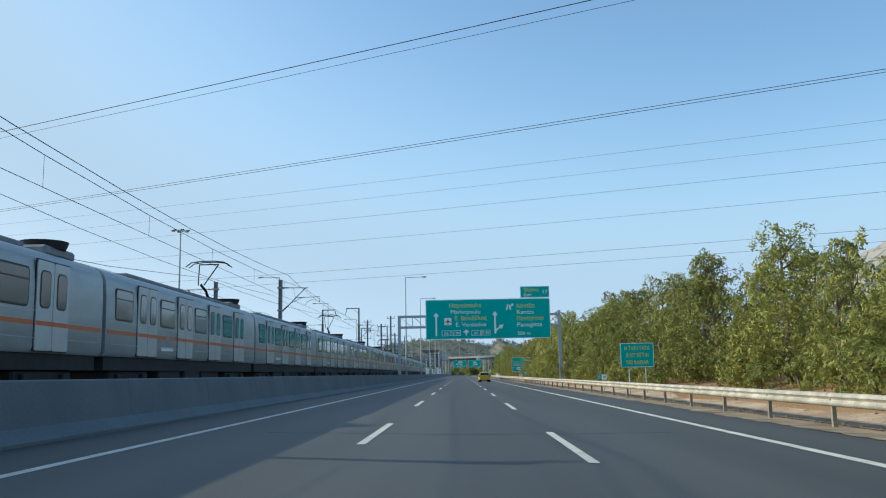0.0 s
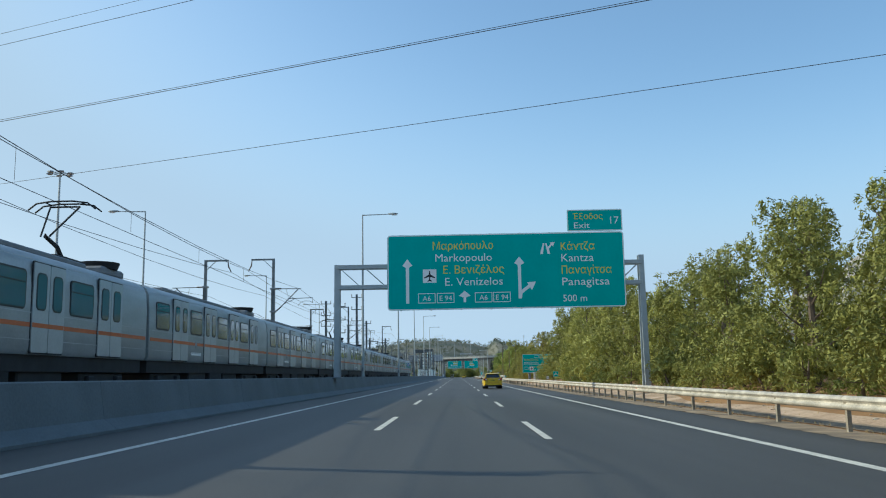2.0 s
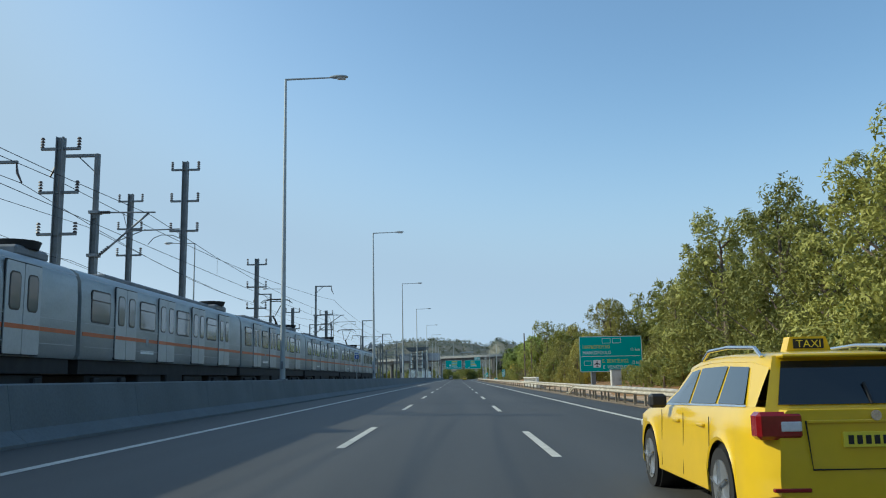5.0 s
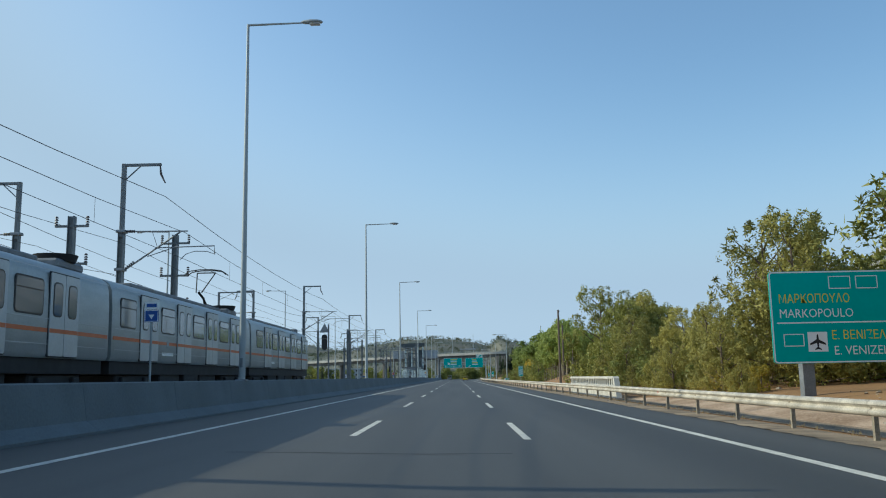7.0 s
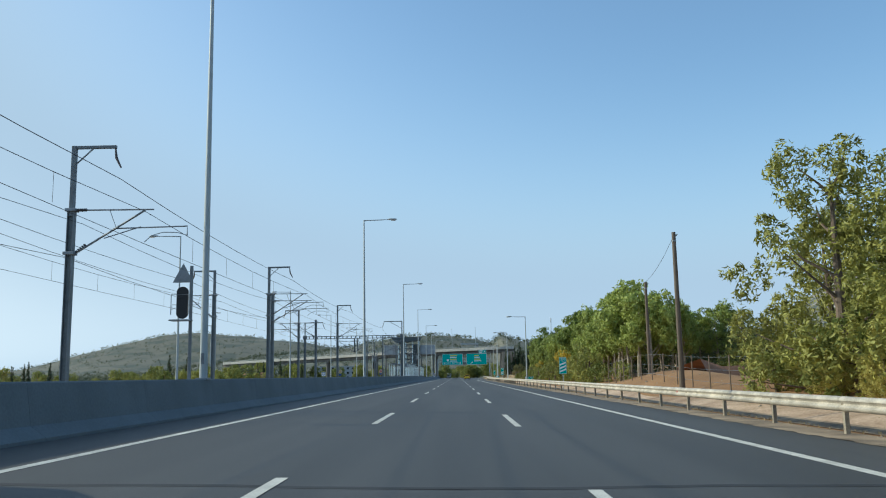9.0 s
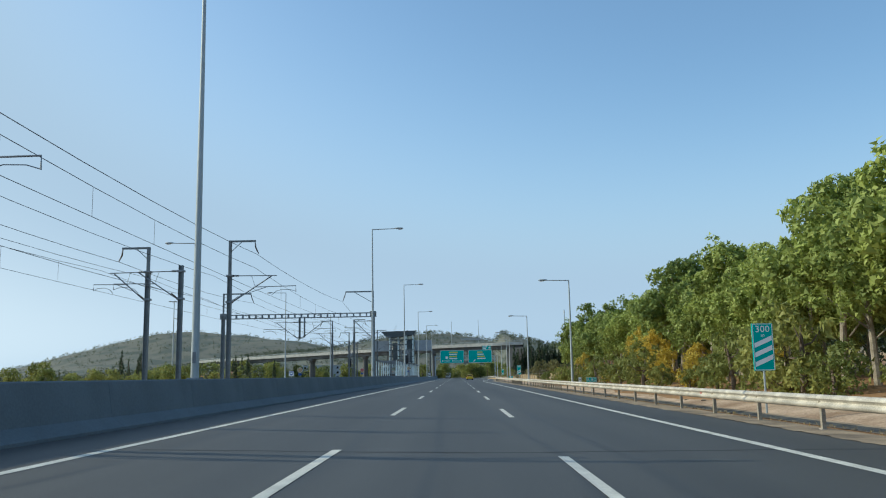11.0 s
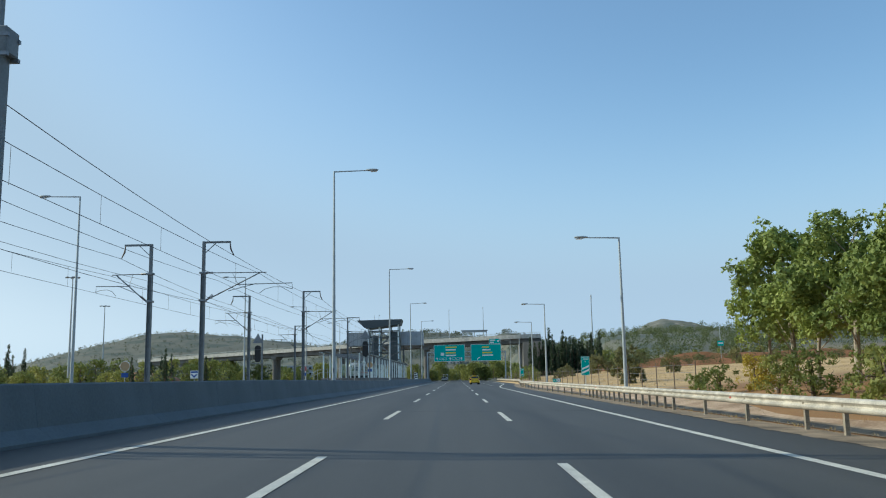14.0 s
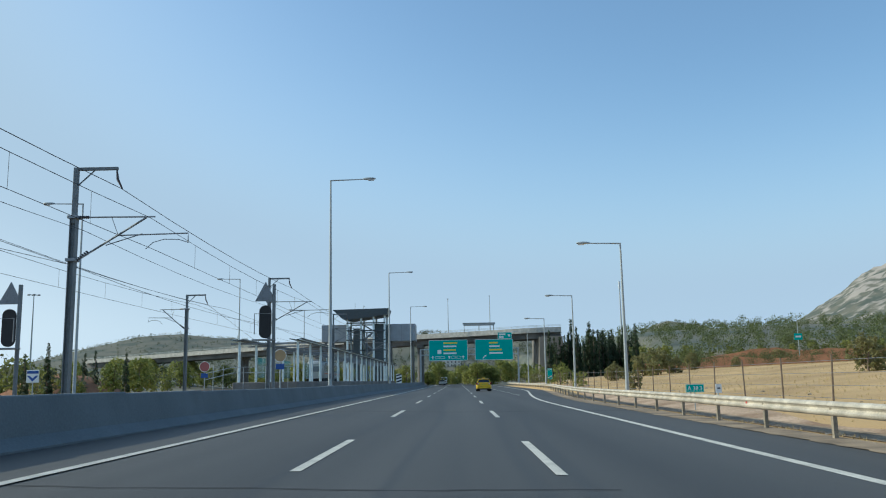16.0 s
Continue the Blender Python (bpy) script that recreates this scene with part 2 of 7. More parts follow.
# ---- mesh helpers ----
class Geo:
    def __init__(self):
        self.v, self.f = [], []

    def add(self, vs, fs):
        k = len(self.v)
        self.v += [tuple(p) for p in vs]
        self.f += [tuple(i + k for i in q) for q in fs]
        return self

    def box(self, x0, x1, y0, y1, z0, z1, b=0.0):
        if not b:
            vs = [(x, y, z) for x in (x0, x1) for y in (y0, y1) for z in (z0, z1)]
            return self.add(vs, [(0, 1, 3, 2), (4, 6, 7, 5), (0, 4, 5, 1), (2, 3, 7, 6), (0, 2, 6, 4), (1, 5, 7, 3)])
        bm = bmesh.new()
        m = Matrix.LocRotScale(((x0 + x1) / 2, (y0 + y1) / 2, (z0 + z1) / 2), None, (x1 - x0, y1 - y0, z1 - z0))
        bmesh.ops.create_cube(bm, size=1, matrix=m)
        bmesh.ops.bevel(bm, geom=bm.edges[:], offset=b, segments=1, affect="EDGES")
        bm.verts.index_update()
        self.add([p.co[:] for p in bm.verts], [[p.index for p in q.verts] for q in bm.faces])
        bm.free()
        return self

    def cyl(self, p0, p1, r0, r1=None, n=10, caps=True):
        return self.tube([p0, p1], [r0, r0 if r1 is None else r1], n, caps)

    def tube(self, pts, r, n=6, caps=True):
        pts = [Vector(p) for p in pts]
        rs = r if isinstance(r, (list, tuple)) else [r] * len(pts)
        vs, fs = [], []
        up = None
        for i, p in enumerate(pts):
            d = (pts[min(i + 1, len(pts) - 1)] - pts[max(i - 1, 0)]).normalized()
            if up is None or abs(up.dot(d)) > 0.95:
                up = Vector((0, 0, 1)) if abs(d.z) < 0.9 else Vector((1, 0, 0))
            a = d.cross(up).normalized()
            c = a.cross(d).normalized()
            for k in range(n):
                w = 2 * math.pi * k / n
                vs.append(p + (a * math.cos(w) + c * math.sin(w)) * rs[i])
        for i in range(len(pts) - 1):
            for k in range(n):
                j = (k + 1) % n
                fs.append((i * n + k, i * n + j, (i + 1) * n + j, (i + 1) * n + k))
        if caps:
            fs.append(tuple(reversed(range(n))))
            fs.append(tuple((len(pts) - 1) * n + k for k in range(n)))
        return self.add(vs, fs)

    def bar(self, p0, p1, w, h):
        """A square bar from p0 to p1."""
        p0, p1 = Vector(p0), Vector(p1)
        d = (p1 - p0).normalized()
        up = Vector((0, 0, 1)) if abs(d.z) < 0.95 else Vector((0, 1, 0))
        a = d.cross(up).normalized() * (w / 2)
        c = a.cross(d).normalized() * (h / 2)
        vs = [p + s * a + t * c for p in (p0, p1) for s, t in ((-1, -1), (1, -1), (1, 1), (-1, 1))]
        return self.add(vs, [(3, 2, 1, 0), (4, 5, 6, 7), (0, 1, 5, 4), (1, 2, 6, 5), (2, 3, 7, 6), (3, 0, 4, 7)])

    def prism(self, poly, axis, a, b):
        """A flat outline pushed along an axis: in (y,z) for x, (x,z) for y, (x,y) for z."""
        def put(p, c):
            return {"x": (c, p[0], p[1]), "y": (p[0], c, p[1]), "z": (p[0], p[1], c)}[axis]
        n = len(poly)
        vs = [put(p, a) for p in poly] + [put(p, b) for p in poly]
        fs = [tuple(range(n)), tuple(reversed(range(n, 2 * n)))] + [(i, i + n, (i + 1) % n + n, (i + 1) % n) for i in range(n)]
        return self.add(vs, fs)

    def sweep(self, prof, ys, closed=False):
        """A cross-section carried along y: prof(y) gives its (x, z) points."""
        vs, fs = [], []
        n = len(prof(ys[0]))
        for y in ys:
            vs += [(x, y, z) for x, z in prof(y)]
        m = n if closed else n - 1
        for i in range(len(ys) - 1):
            for k in range(m):
                j = (k + 1) % n
                fs.append((i * n + k, i * n + j, (i + 1) * n + j, (i + 1) * n + k))
        if closed:
            fs.append(tuple(range(n)))
            fs.append(tuple((len(ys) - 1) * n + k for k in range(n)))
        return self.add(vs, fs)

    def mesh(self, name, material=None, smooth=True, angle=35, fix=True):
        me = bpy.data.meshes.new(name)
        me.from_pydata(self.v, [], self.f)
        if fix:
            bm = bmesh.new()
            bm.from_mesh(me)
            bmesh.ops.recalc_face_normals(bm, faces=bm.faces[:])
            bm.to_mesh(me)
            bm.free()
        if smooth:
            me.polygons.foreach_set("use_smooth", [True] * len(me.polygons))
            me.set_sharp_from_angle(angle=radians(angle))
        if material:
            me.materials.append(material)
        return me


def part(name, geo, material, parent, label="", smooth=True, fix=True):
    """One mesh object under a thing or under a part, in the parent's own axes."""
    me = geo if isinstance(geo, bpy.types.Mesh) else geo.mesh(name, material, smooth, fix=fix)
    ob = new(name, me)
    ob.parent = parent
    if label:
        ob["label"] = label
    return ob


def thing(name, label, category, group="", at=None, kind=""):
    ob = new(name)
    ob.empty_display_size = 0.3
    if at is not None:
        ob.matrix_basis = at
    return tagged(ob, label, category, group, kind)


def solid(name, geo, material, label, category, kind="", group="", smooth=True, fix=True):
    """A thing or a piece of the setting that is one mesh."""
    return tagged(new(name, geo if isinstance(geo, bpy.types.Mesh) else geo.mesh(name, material, smooth, fix=fix)), label, category, group, kind)


def writing(body, size, material, parent, place, name="lettering", width=None, align="LEFT"):
    """Words in the built-in font, raised a little from a face that looks towards -y."""
    cu = bpy.data.curves.new(name, "FONT")
    cu.body, cu.size, cu.align_x = body, size, align
    cu.resolution_u = 2
    tmp = new("tmp", cu)
    bpy.context.view_layer.update()
    me = bpy.data.meshes.new_from_object(tmp.evaluated_get(bpy.context.evaluated_depsgraph_get()))
    bpy.data.objects.remove(tmp)
    me.name = name
    co = np.empty(len(me.vertices) * 3)
    me.vertices.foreach_get("co", co)
    co = co.reshape(-1, 3)
    if width and len(co):
        w = co[:, 0].max() - co[:, 0].min()
        co[:, 0] *= width / w
    # strokes that cross each other lie a hair apart
    rank = np.zeros(len(co))
    bm = bmesh.new()
    bm.from_mesh(me)
    seen, n = set(), 0
    for q in bm.verts:
        if q.index in seen:
            continue
        todo = [q]
        while todo:
            p = todo.pop()
            if p.index in seen:
                continue
            seen.add(p.index)
            rank[p.index] = n % 7
            todo += [e.other_vert(p) for e in p.link_edges]
        n += 1
    bm.free()
    out = np.stack([co[:, 0], -0.0015 * rank, co[:, 1]], 1)
    me.vertices.foreach_set("co", out.ravel())
    me.materials.clear()
    me.materials.append(material)
    ob = new(name, me)
    ob.parent = parent
    ob.matrix_basis = pose(*place)
    return ob


def smoothstep(a, b, x):
    t = np.clip((x - a) / (b - a), 0, 1)
    return t * t * (3 - 2 * t)

# ---- ground, road, barrier, guard rail, track bed ----
def right_edge(y):
    """x of the edge of the asphalt on the exit side."""
    return 7.35 + 3.6 * float(smoothstep(448, 520, y))


def road_z(x):
    return -0.026 * x if x < 0 else -0.006 * x


def ground_z(x, y):
    x, y = np.asarray(x, float), np.asarray(y, float)
    z = np.full(np.broadcast(x, y).shape, -0.32)
    edge = 7.35 + 3.6 * smoothstep(448, 520, y)
    z = z + smoothstep(edge - 0.2, edge + 0.05, x) * 0.25
    z = z - 0.16 * smoothstep(8.6, 9.2, x) * (1 - smoothstep(9.6, 10.6, x))
    z = z + 0.55 * smoothstep(9.8, 14.5, x)
    lift = 0.045 + 0.032 * smoothstep(330, 440, y)
    rise = np.clip(x - 14.0, 0, 26) * lift + np.clip(x - 40.0, 0, 85) * 0.032 + 0.095 * np.clip(y - 562, 0, 150) * smoothstep(42, 62, x)
    z = z + rise * (1 - 0.8 * smoothstep(575, 625, y) * (1 - smoothstep(42, 62, x)))
    z = z + 0.9 * np.exp(-((x - 14.5) / 3.0) ** 2 - ((y - 283) / 11.0) ** 2)
    z = z + 52 * np.exp(-((x + 25) / 150.0) ** 2 - ((y - 1430) / 170.0) ** 2)
    z = z + 30 * np.exp(-((x + 260) / 190.0) ** 2 - ((y - 1500) / 200.0) ** 2)
    z = z + 106 * np.exp(-((x + 790) / 290.0) ** 2 - ((y - 2550) / 420.0) ** 2)
    z = z + 8 * np.exp(-((x + 1500) / 500.0) ** 2 - ((y - 2500) / 380.0) ** 2)
    z = z + 76 * np.exp(-((x + 400) / 300.0) ** 2 - ((y - 2500) / 380.0) ** 2)
    z = z + 412 * np.exp(-((x - 1545) / 540.0) ** 2 - ((y - 2750) / 600.0) ** 2)
    z = z + 128 * np.exp(-((x - 640) / 170.0) ** 2 - ((y - 3000) / 300.0) ** 2)
    z = z + 2.5 * np.exp(-((x + 105) / 22.0) ** 2 - ((y - 690) / 70.0) ** 2)
    far = smoothstep(300, 900, np.abs(y - 300)) + smoothstep(150, 500, np.abs(x))
    wob = np.sin(x * 0.021 + 1.3) * np.cos(y * 0.017) + 0.6 * np.sin(x * 0.047 + y * 0.031) + 0.4 * np.sin(x * 0.11 - y * 0.09)
    crag = np.sin(x * 0.017 + 0.4) * np.sin(y * 0.013 + 1.1) + 0.6 * np.sin(x * 0.041 - y * 0.023) + 0.45 * np.sin(x * 0.083 + y * 0.061) + 0.3 * np.sin(x * 0.19 - y * 0.05)
    return z + far * wob * 1.2 * smoothstep(0.05, 6, z) + 7.0 * crag * smoothstep(40, 260, z)


def build_ground():
    xs = np.unique(np.concatenate([np.arange(-40, 60, 1.0), np.array([7.15, 7.4, 8.6, 9.2, 9.6, 10.6]), np.linspace(-200, 200, 41), np.linspace(-1200, 1200, 61), np.linspace(-3800, 3800, 77), np.arange(700, 1900, 33.0)]))
    ys = np.unique(np.concatenate([np.arange(-60, 720, 5.0), np.linspace(700, 1900, 61), np.linspace(-1500, 4200, 96), np.arange(2000, 3100, 45.0)]))
    X, Y = np.meshgrid(xs, ys)
    Z = ground_z(X, Y)
    v = np.stack([X, Y, Z], -1).reshape(-1, 3)
    nx, ny = len(xs), len(ys)
    i, j = np.meshgrid(np.arange(nx - 1), np.arange(ny - 1))
    a = (j * nx + i).ravel()
    g = Geo()
    g.v, g.f = v.tolist(), np.stack([a, a + 1, a + nx + 1, a + nx], 1).tolist()
    m = mat("dry_grassland", (0.62, 0.42, 0.20), 0.95, col2=(0.37, 0.24, 0.11), scale=0.13, fine=22.0, bump=0.8)
    # scrub patches tinted bluish for haze, and pale rock, on the far slopes
    nt = m.node_tree
    N, L = nt.nodes, nt.links
    b = N["Principled BSDF"]
    src = b.inputs["Base Color"].links[0].from_socket
    tc = N.new("ShaderNodeTexCoord")
    sep = N.new("ShaderNodeSeparateXYZ")
    L.new(tc.outputs["Object"], sep.inputs[0])
    # bare brown earth beside the trees, straw on the field beyond
    field = N.new("ShaderNodeMapRange")
    field.inputs[1].default_value, field.inputs[2].default_value = 400, 409
    L.new(sep.outputs[1], field.inputs[0])
    earth = N.new("ShaderNodeMix")
    earth.data_type = "RGBA"
    earth.blend_type = "MULTIPLY"
    earth.inputs[0].default_value = 1.0
    earth.inputs[7].default_value = (0.62, 0.50, 0.44, 1)
    L.new(src, earth.inputs[6])
    kind_of = N.new("ShaderNodeMix")
    kind_of.data_type = "RGBA"
    L.new(field.outputs[0], kind_of.inputs[0])
    L.new(earth.outputs[2], kind_of.inputs[6])
    L.new(src, kind_of.inputs[7])
    src = kind_of.outputs[2]
    nz = N.new("ShaderNodeTexNoise")
    nz.inputs["Scale"].default_value, nz.inputs["Detail"].default_value = 0.02, 8
    L.new(tc.outputs["Object"], nz.inputs[0])
    far = N.new("ShaderNodeMapRange")
    far.inputs[1].default_value, far.inputs[2].default_value = 555, 610
    L.new(sep.outputs[1], far.inputs[0])
    thr = N.new("ShaderNodeMapRange")
    thr.inputs[1].default_value, thr.inputs[2].default_value = 0.40, 0.56
    L.new(nz.outputs[0], thr.inputs[0])
    scrub = N.new("ShaderNodeMix")
    scrub.data_type = "RGBA"
    scrub.inputs[6].default_value, scrub.inputs[7].default_value = (0.082, 0.102, 0.086, 1), (0.155, 0.155, 0.122, 1)
    L.new(thr.outputs[0], scrub.inputs[0])
    mx = N.new("ShaderNodeMix")
    mx.data_type = "RGBA"
    L.new(far.outputs[0], mx.inputs[0])
    L.new(src, mx.inputs[6])
    L.new(scrub.outputs[2], mx.inputs[7])
    hi = N.new("ShaderNodeMapRange")
    hi.inputs[1].default_value, hi.inputs[2].default_value = 190, 225
    jit = N.new("ShaderNodeMath")
    jit.operation = "MULTIPLY_ADD"
    jit.inputs[1].default_value = 300
    n3 = N.new("ShaderNodeTexNoise")
    n3.inputs["Scale"].default_value, n3.inputs["Detail"].default_value = 0.026, 9
    n3.inputs["Distortion"].default_value = 0.6
    L.new(tc.outputs["Object"], n3.inputs[0])
    low_z = N.new("ShaderNodeMath")
    low_z.operation = "MULTIPLY"
    low_z.inputs[1].default_value = 0.22
    L.new(sep.outputs[2], low_z.inputs[0])
    L.new(n3.outputs[0], jit.inputs[0])
    L.new(low_z.outputs[0], jit.inputs[2])
    L.new(jit.outputs[0], hi.inputs[0])
    rock = N.new("ShaderNodeMix")
    rock.data_type = "RGBA"
    rock.inputs[7].default_value = (0.37, 0.335, 0.30, 1)
    east = N.new("ShaderNodeMapRange")
    east.inputs[1].default_value, east.inputs[2].default_value = 300, 900
    L.new(sep.outputs[0], east.inputs[0])
    both = N.new("ShaderNodeMath")
    both.operation = "MULTIPLY"
    L.new(hi.outputs[0], both.inputs[0])
    L.new(east.outputs[0], both.inputs[1])
    L.new(both.outputs[0], rock.inputs[0])
    L.new(mx.outputs[2], rock.inputs[6])
    L.new(rock.outputs[2], b.inputs["Base Color"])
    solid("ground", g.mesh("ground", m, True, 180, fix=False), m, "dry grassy ground rising to scrubby hills", "ground", "structure")


build_ground()

ROAD_Y0, ROAD_Y1 = -40.0, 760.0


def road_profile(y):
    e = right_edge(y)
    xs = [-7.75, -6.0, -4.0, -2.2, -1.0, 0.0, 1.5, 3.4, 5.3, e - 0.25, e, e + 0.04]
    return [(x, road_z(x) - (0.02 if k == 10 else 0.25 if k == 11 else 0)) for k, x in enumerate(xs)]


road_ys = [ROAD_Y0] + list(np.arange(-30, 760, 6.0)) + [ROAD_Y1]
road = solid("road", Geo().sweep(road_profile, road_ys), ASPHALT, "dark grey asphalt motorway with three lanes", "road", "structure", fix=False)


def strip(x0, x1, y0, y1, up=0.004, ends=0.0):
    n = max(1, int((y1 - y0) / 12))
    vs, fs = [], []
    for i in range(n + 1):
        y = y0 + (y1 - y0) * i / n
        for x in (x0, x1):
            vs.append((x, y, road_z(x) + up))
    for i in range(n):
        fs.append((2 * i, 2 * i + 1, 2 * i + 3, 2 * i + 2))
    return Geo().add(vs, fs)


def drift(y):
    """How far the median edge leans towards the lanes near the exit."""
    return 0.55 * float(smoothstep(335, 425, y))


part("edge_line", Geo().sweep(lambda y: [(-5.96 + drift(y), 0.157), (-5.77 + drift(y), 0.155)], [ROAD_Y0] + list(np.arange(-30, 700, 6.0))), PAINT_WHITE, road, "solid white edge line", fix=False)


def exit_line(y):
    x = right_edge(y) - 2.12
    return [(x - 0.1, road_z(x) + 0.005), (x + 0.1, road_z(x) + 0.005)]


part("edge_line", Geo().sweep(exit_line, [ROAD_Y0] + list(np.arange(-30, 640, 6.0))), PAINT_WHITE, road, "solid white edge line", fix=False)
# broken lane lines: painted dashes of about six metres
dash = strip(-0.08, 0.08, -6.4, 0.0).mesh("lane_dash", PAINT_WHITE, False, fix=False)
DASH_NO = [-6, 0, 2, 5, 10, 15, 17, 20, 22, 38]
for x, ends in ((-2.17, [-83, 22.2, 58.2, 110.9, 200.5, 291.3, 328.9, 384.3, 420.3, 708]), (1.51, [-88, 19.1, 55.3, 108.9, 199.5, 290.2, 327.8, 383.4, 419.9, 708])):
    for k in range(-3, 36):
        ob = part("lane_dash", dash, PAINT_WHITE, road)
        ob.matrix_basis = pose(x, float(np.interp(k, DASH_NO, ends)), road_z(x) + 0.002)
short_dash = strip(-0.12, 0.12, -1.5, 0.0).mesh("lane_dash", PAINT_WHITE, False, fix=False)
for k in range(24):
    ob = part("lane_dash", short_dash, PAINT_WHITE, road)
    ob.matrix_basis = pose(5.3, 476 + 4.5 * k, road_z(5.3) + 0.002)
# tarred joints and other thin dark lines across the lanes
for k, (y, x0, x1) in enumerate(((18.6, -4.5, 4.0), (46.0, -5.5, 6.5), (99.2, -5.8, 7.2), (103.0, -2.0, 5.2), (109.0, -1.2, 2.4), (128.2, -5.8, 7.2), (167.0, -5.8, 7.0), (190.0, -3.8, 1.0), (236.0, -5.6, 7.0), (291.0, -5.4, 6.9), (327.0, -5.8, 7.0), (352.0, -3.0, 5.0), (384.0, -5.8, 7.0), (412.0, -5.2, 2.0), (437.0, -5.8, 7.0))):
    g = Geo()
    pts = np.linspace(x0, x1, 14)
    w = 0.05 + 0.05 * (k % 3 == 2)
    vs, fs = [], []
    for i, x in enumerate(pts):
        j = 0.05 * math.sin(x * 2.1 + k) + 0.03 * math.sin(x * 5.3 + 2 * k)
        vs += [(x, y + j - w, road_z(x) + 0.003), (x, y + j + w, road_z(x) + 0.003)]
    for i in range(13):
        fs.append((2 * i, 2 * i + 2, 2 * i + 3, 2 * i + 1))
    part("dark_cross_line", g.add(vs, fs), ASPHALT_DARK, road, "thin black line across the asphalt", fix=False)

# gravelly dust along the edge of the asphalt
def verge(y):
    e = right_edge(y)
    w = 0.26 + 0.06 * math.sin(y * 0.31) + 0.05 * math.sin(y * 2.3) + 0.05 * math.sin(y * 5.1 + 1.0) + 0.04 * math.sin(y * 9.7)
    return [(e - w * 0.7, road_z(e) + 0.006), (e + 0.05, -0.045), (e + 0.9, -0.055)]


solid("verge", Geo().sweep(verge, list(np.arange(-40, 640, 0.25))), SOIL, "dusty soil verge along the asphalt", "verge", "structure", fix=False)
def bare_soil(y):
    e = right_edge(y) + 2.15
    w = 1.5 + 0.5 * math.sin(y * 0.13) + 0.3 * math.sin(y * 0.41)
    xs = (e, e + w * 0.5, e + w)
    return [(x, float(ground_z(x, y)) + k) for x, k in zip(xs, (0.06, 0.05, 0.015))]


solid("soil_strip", Geo().sweep(bare_soil, list(np.arange(-40, 600, 2.0))), SOIL_PALE, "strip of pale trodden soil behind the drain", "verge", "structure", fix=False)
# drainage channel behind the guard rail
def channel(y):
    e = right_edge(y) + 1.55
    return [(e - 0.45, -0.05), (e - 0.35, -0.05), (e - 0.15, -0.11), (e + 0.25, -0.11), (e + 0.45, -0.05), (e + 0.58, -0.05), (e + 0.6, -0.3)]


solid("drain_channel", Geo().sweep(channel, list(np.arange(-40, 640, 6.0))), SOIL, "dirt-filled concrete drainage channel behind the guard rail", "drain", "structure", fix=False)

# concrete median barrier in six-metre segments
def barrier_mesh(length):
    poly = [(-7.62, 0.10), (-7.62, 0.26), (-7.92, 0.48), (-8.04, 1.27), (-8.07, 1.30), (-8.42, 1.30), (-8.45, 1.27), (-8.55, 0.5), (-8.85, 0.26), (-8.85, 0.10)]
    return Geo().prism(poly, "y", 0.006, length - 0.006).mesh("barrier_segment", CONCRETE, True, 20)


barrier = thing("wall_barrier", "grey concrete median barrier with dark joints", "barrier", kind="structure")
seg = barrier_mesh(6.0)
for k in range(107):
    y = -34.0 + 6.0 * k
    s = 1.0 - 0.18 * float(smoothstep(380, 440, y))
    ob = part("barrier_segment", seg, CONCRETE, barrier)
    ob.matrix_basis = pose(0.5 * drift(y), y, 0, 0, 0, -0.25 * (0 < drift(y) < 0.55)) @ Matrix.Diagonal((1, 1, s, 1))

# guard rail
def rail_x(y):
    return right_edge(y) + 0.62


W_BEAM = [(0.0, 0.40), (-0.035, 0.42), (-0.075, 0.455), (-0.075, 0.49), (-0.02, 0.53), (-0.005, 0.555), (-0.02, 0.58), (-0.075, 0.62), (-0.075, 0.655), (-0.035, 0.69), (0.0, 0.71)]
guard = thing("guard_rail", "weathered galvanised steel guard rail on posts", "guard rail", kind="structure")
beam = Geo().sweep(lambda y: W_BEAM + [(x + 0.012, z) for x, z in reversed(W_BEAM)], [0.0, 2.0, 4.05], True).mesh("rail_beam", GALV_PALE, True, 50)
post = Geo()
post.add([], [])
post.prism([(-0.03, -0.05), (0.06, -0.05), (0.06, -0.04), (-0.02, -0.04), (-0.02, 0.04), (0.06, 0.04), (0.06, 0.05), (-0.03, 0.05)], "z", -0.35, 0.62)
post.box(-0.05, 0.02, -0.045, 0.045, 0.45, 0.66)
post_me = post.mesh("rail_post", RAIL_POST, False)
refl = Geo().box(-0.012, 0.0, -0.05, 0.05, -0.03, 0.03, 0.006).mesh("reflector", RED)
y = -40.0
k = 0
while y < 600:
    x0, x1 = rail_x(y), rail_x(y + 4)
    ob = part("rail_beam", beam, GALV_PALE, guard)
    ob.matrix_basis = Matrix.Translation((x0, y, 0.0)) @ Matrix.Rotation(-math.atan2(x1 - x0, 4), 4, "Z")
    step = 4 / 3 if (344 <= y < 360 or 384 <= y < 404) else 2.0 if (88 <= y < 116 or 360 <= y < 372) else 4.0
    q = y
    while q < y + 3.9:
        o2 = part("rail_post", post_me, RAIL_POST, guard)
        o2.matrix_basis = pose(rail_x(q) + 0.03, q, 0.0, 0, 0, 1.5 * math.sin(q * 3.1))
        q += step
    if k % 6 == 2:
        o3 = part("reflector", refl, RED, guard, "small red reflector")
        o3.matrix_basis = pose(rail_x(y + 1.2) - 0.02, y + 1.2, 0.555)
    y += 4
    k += 1

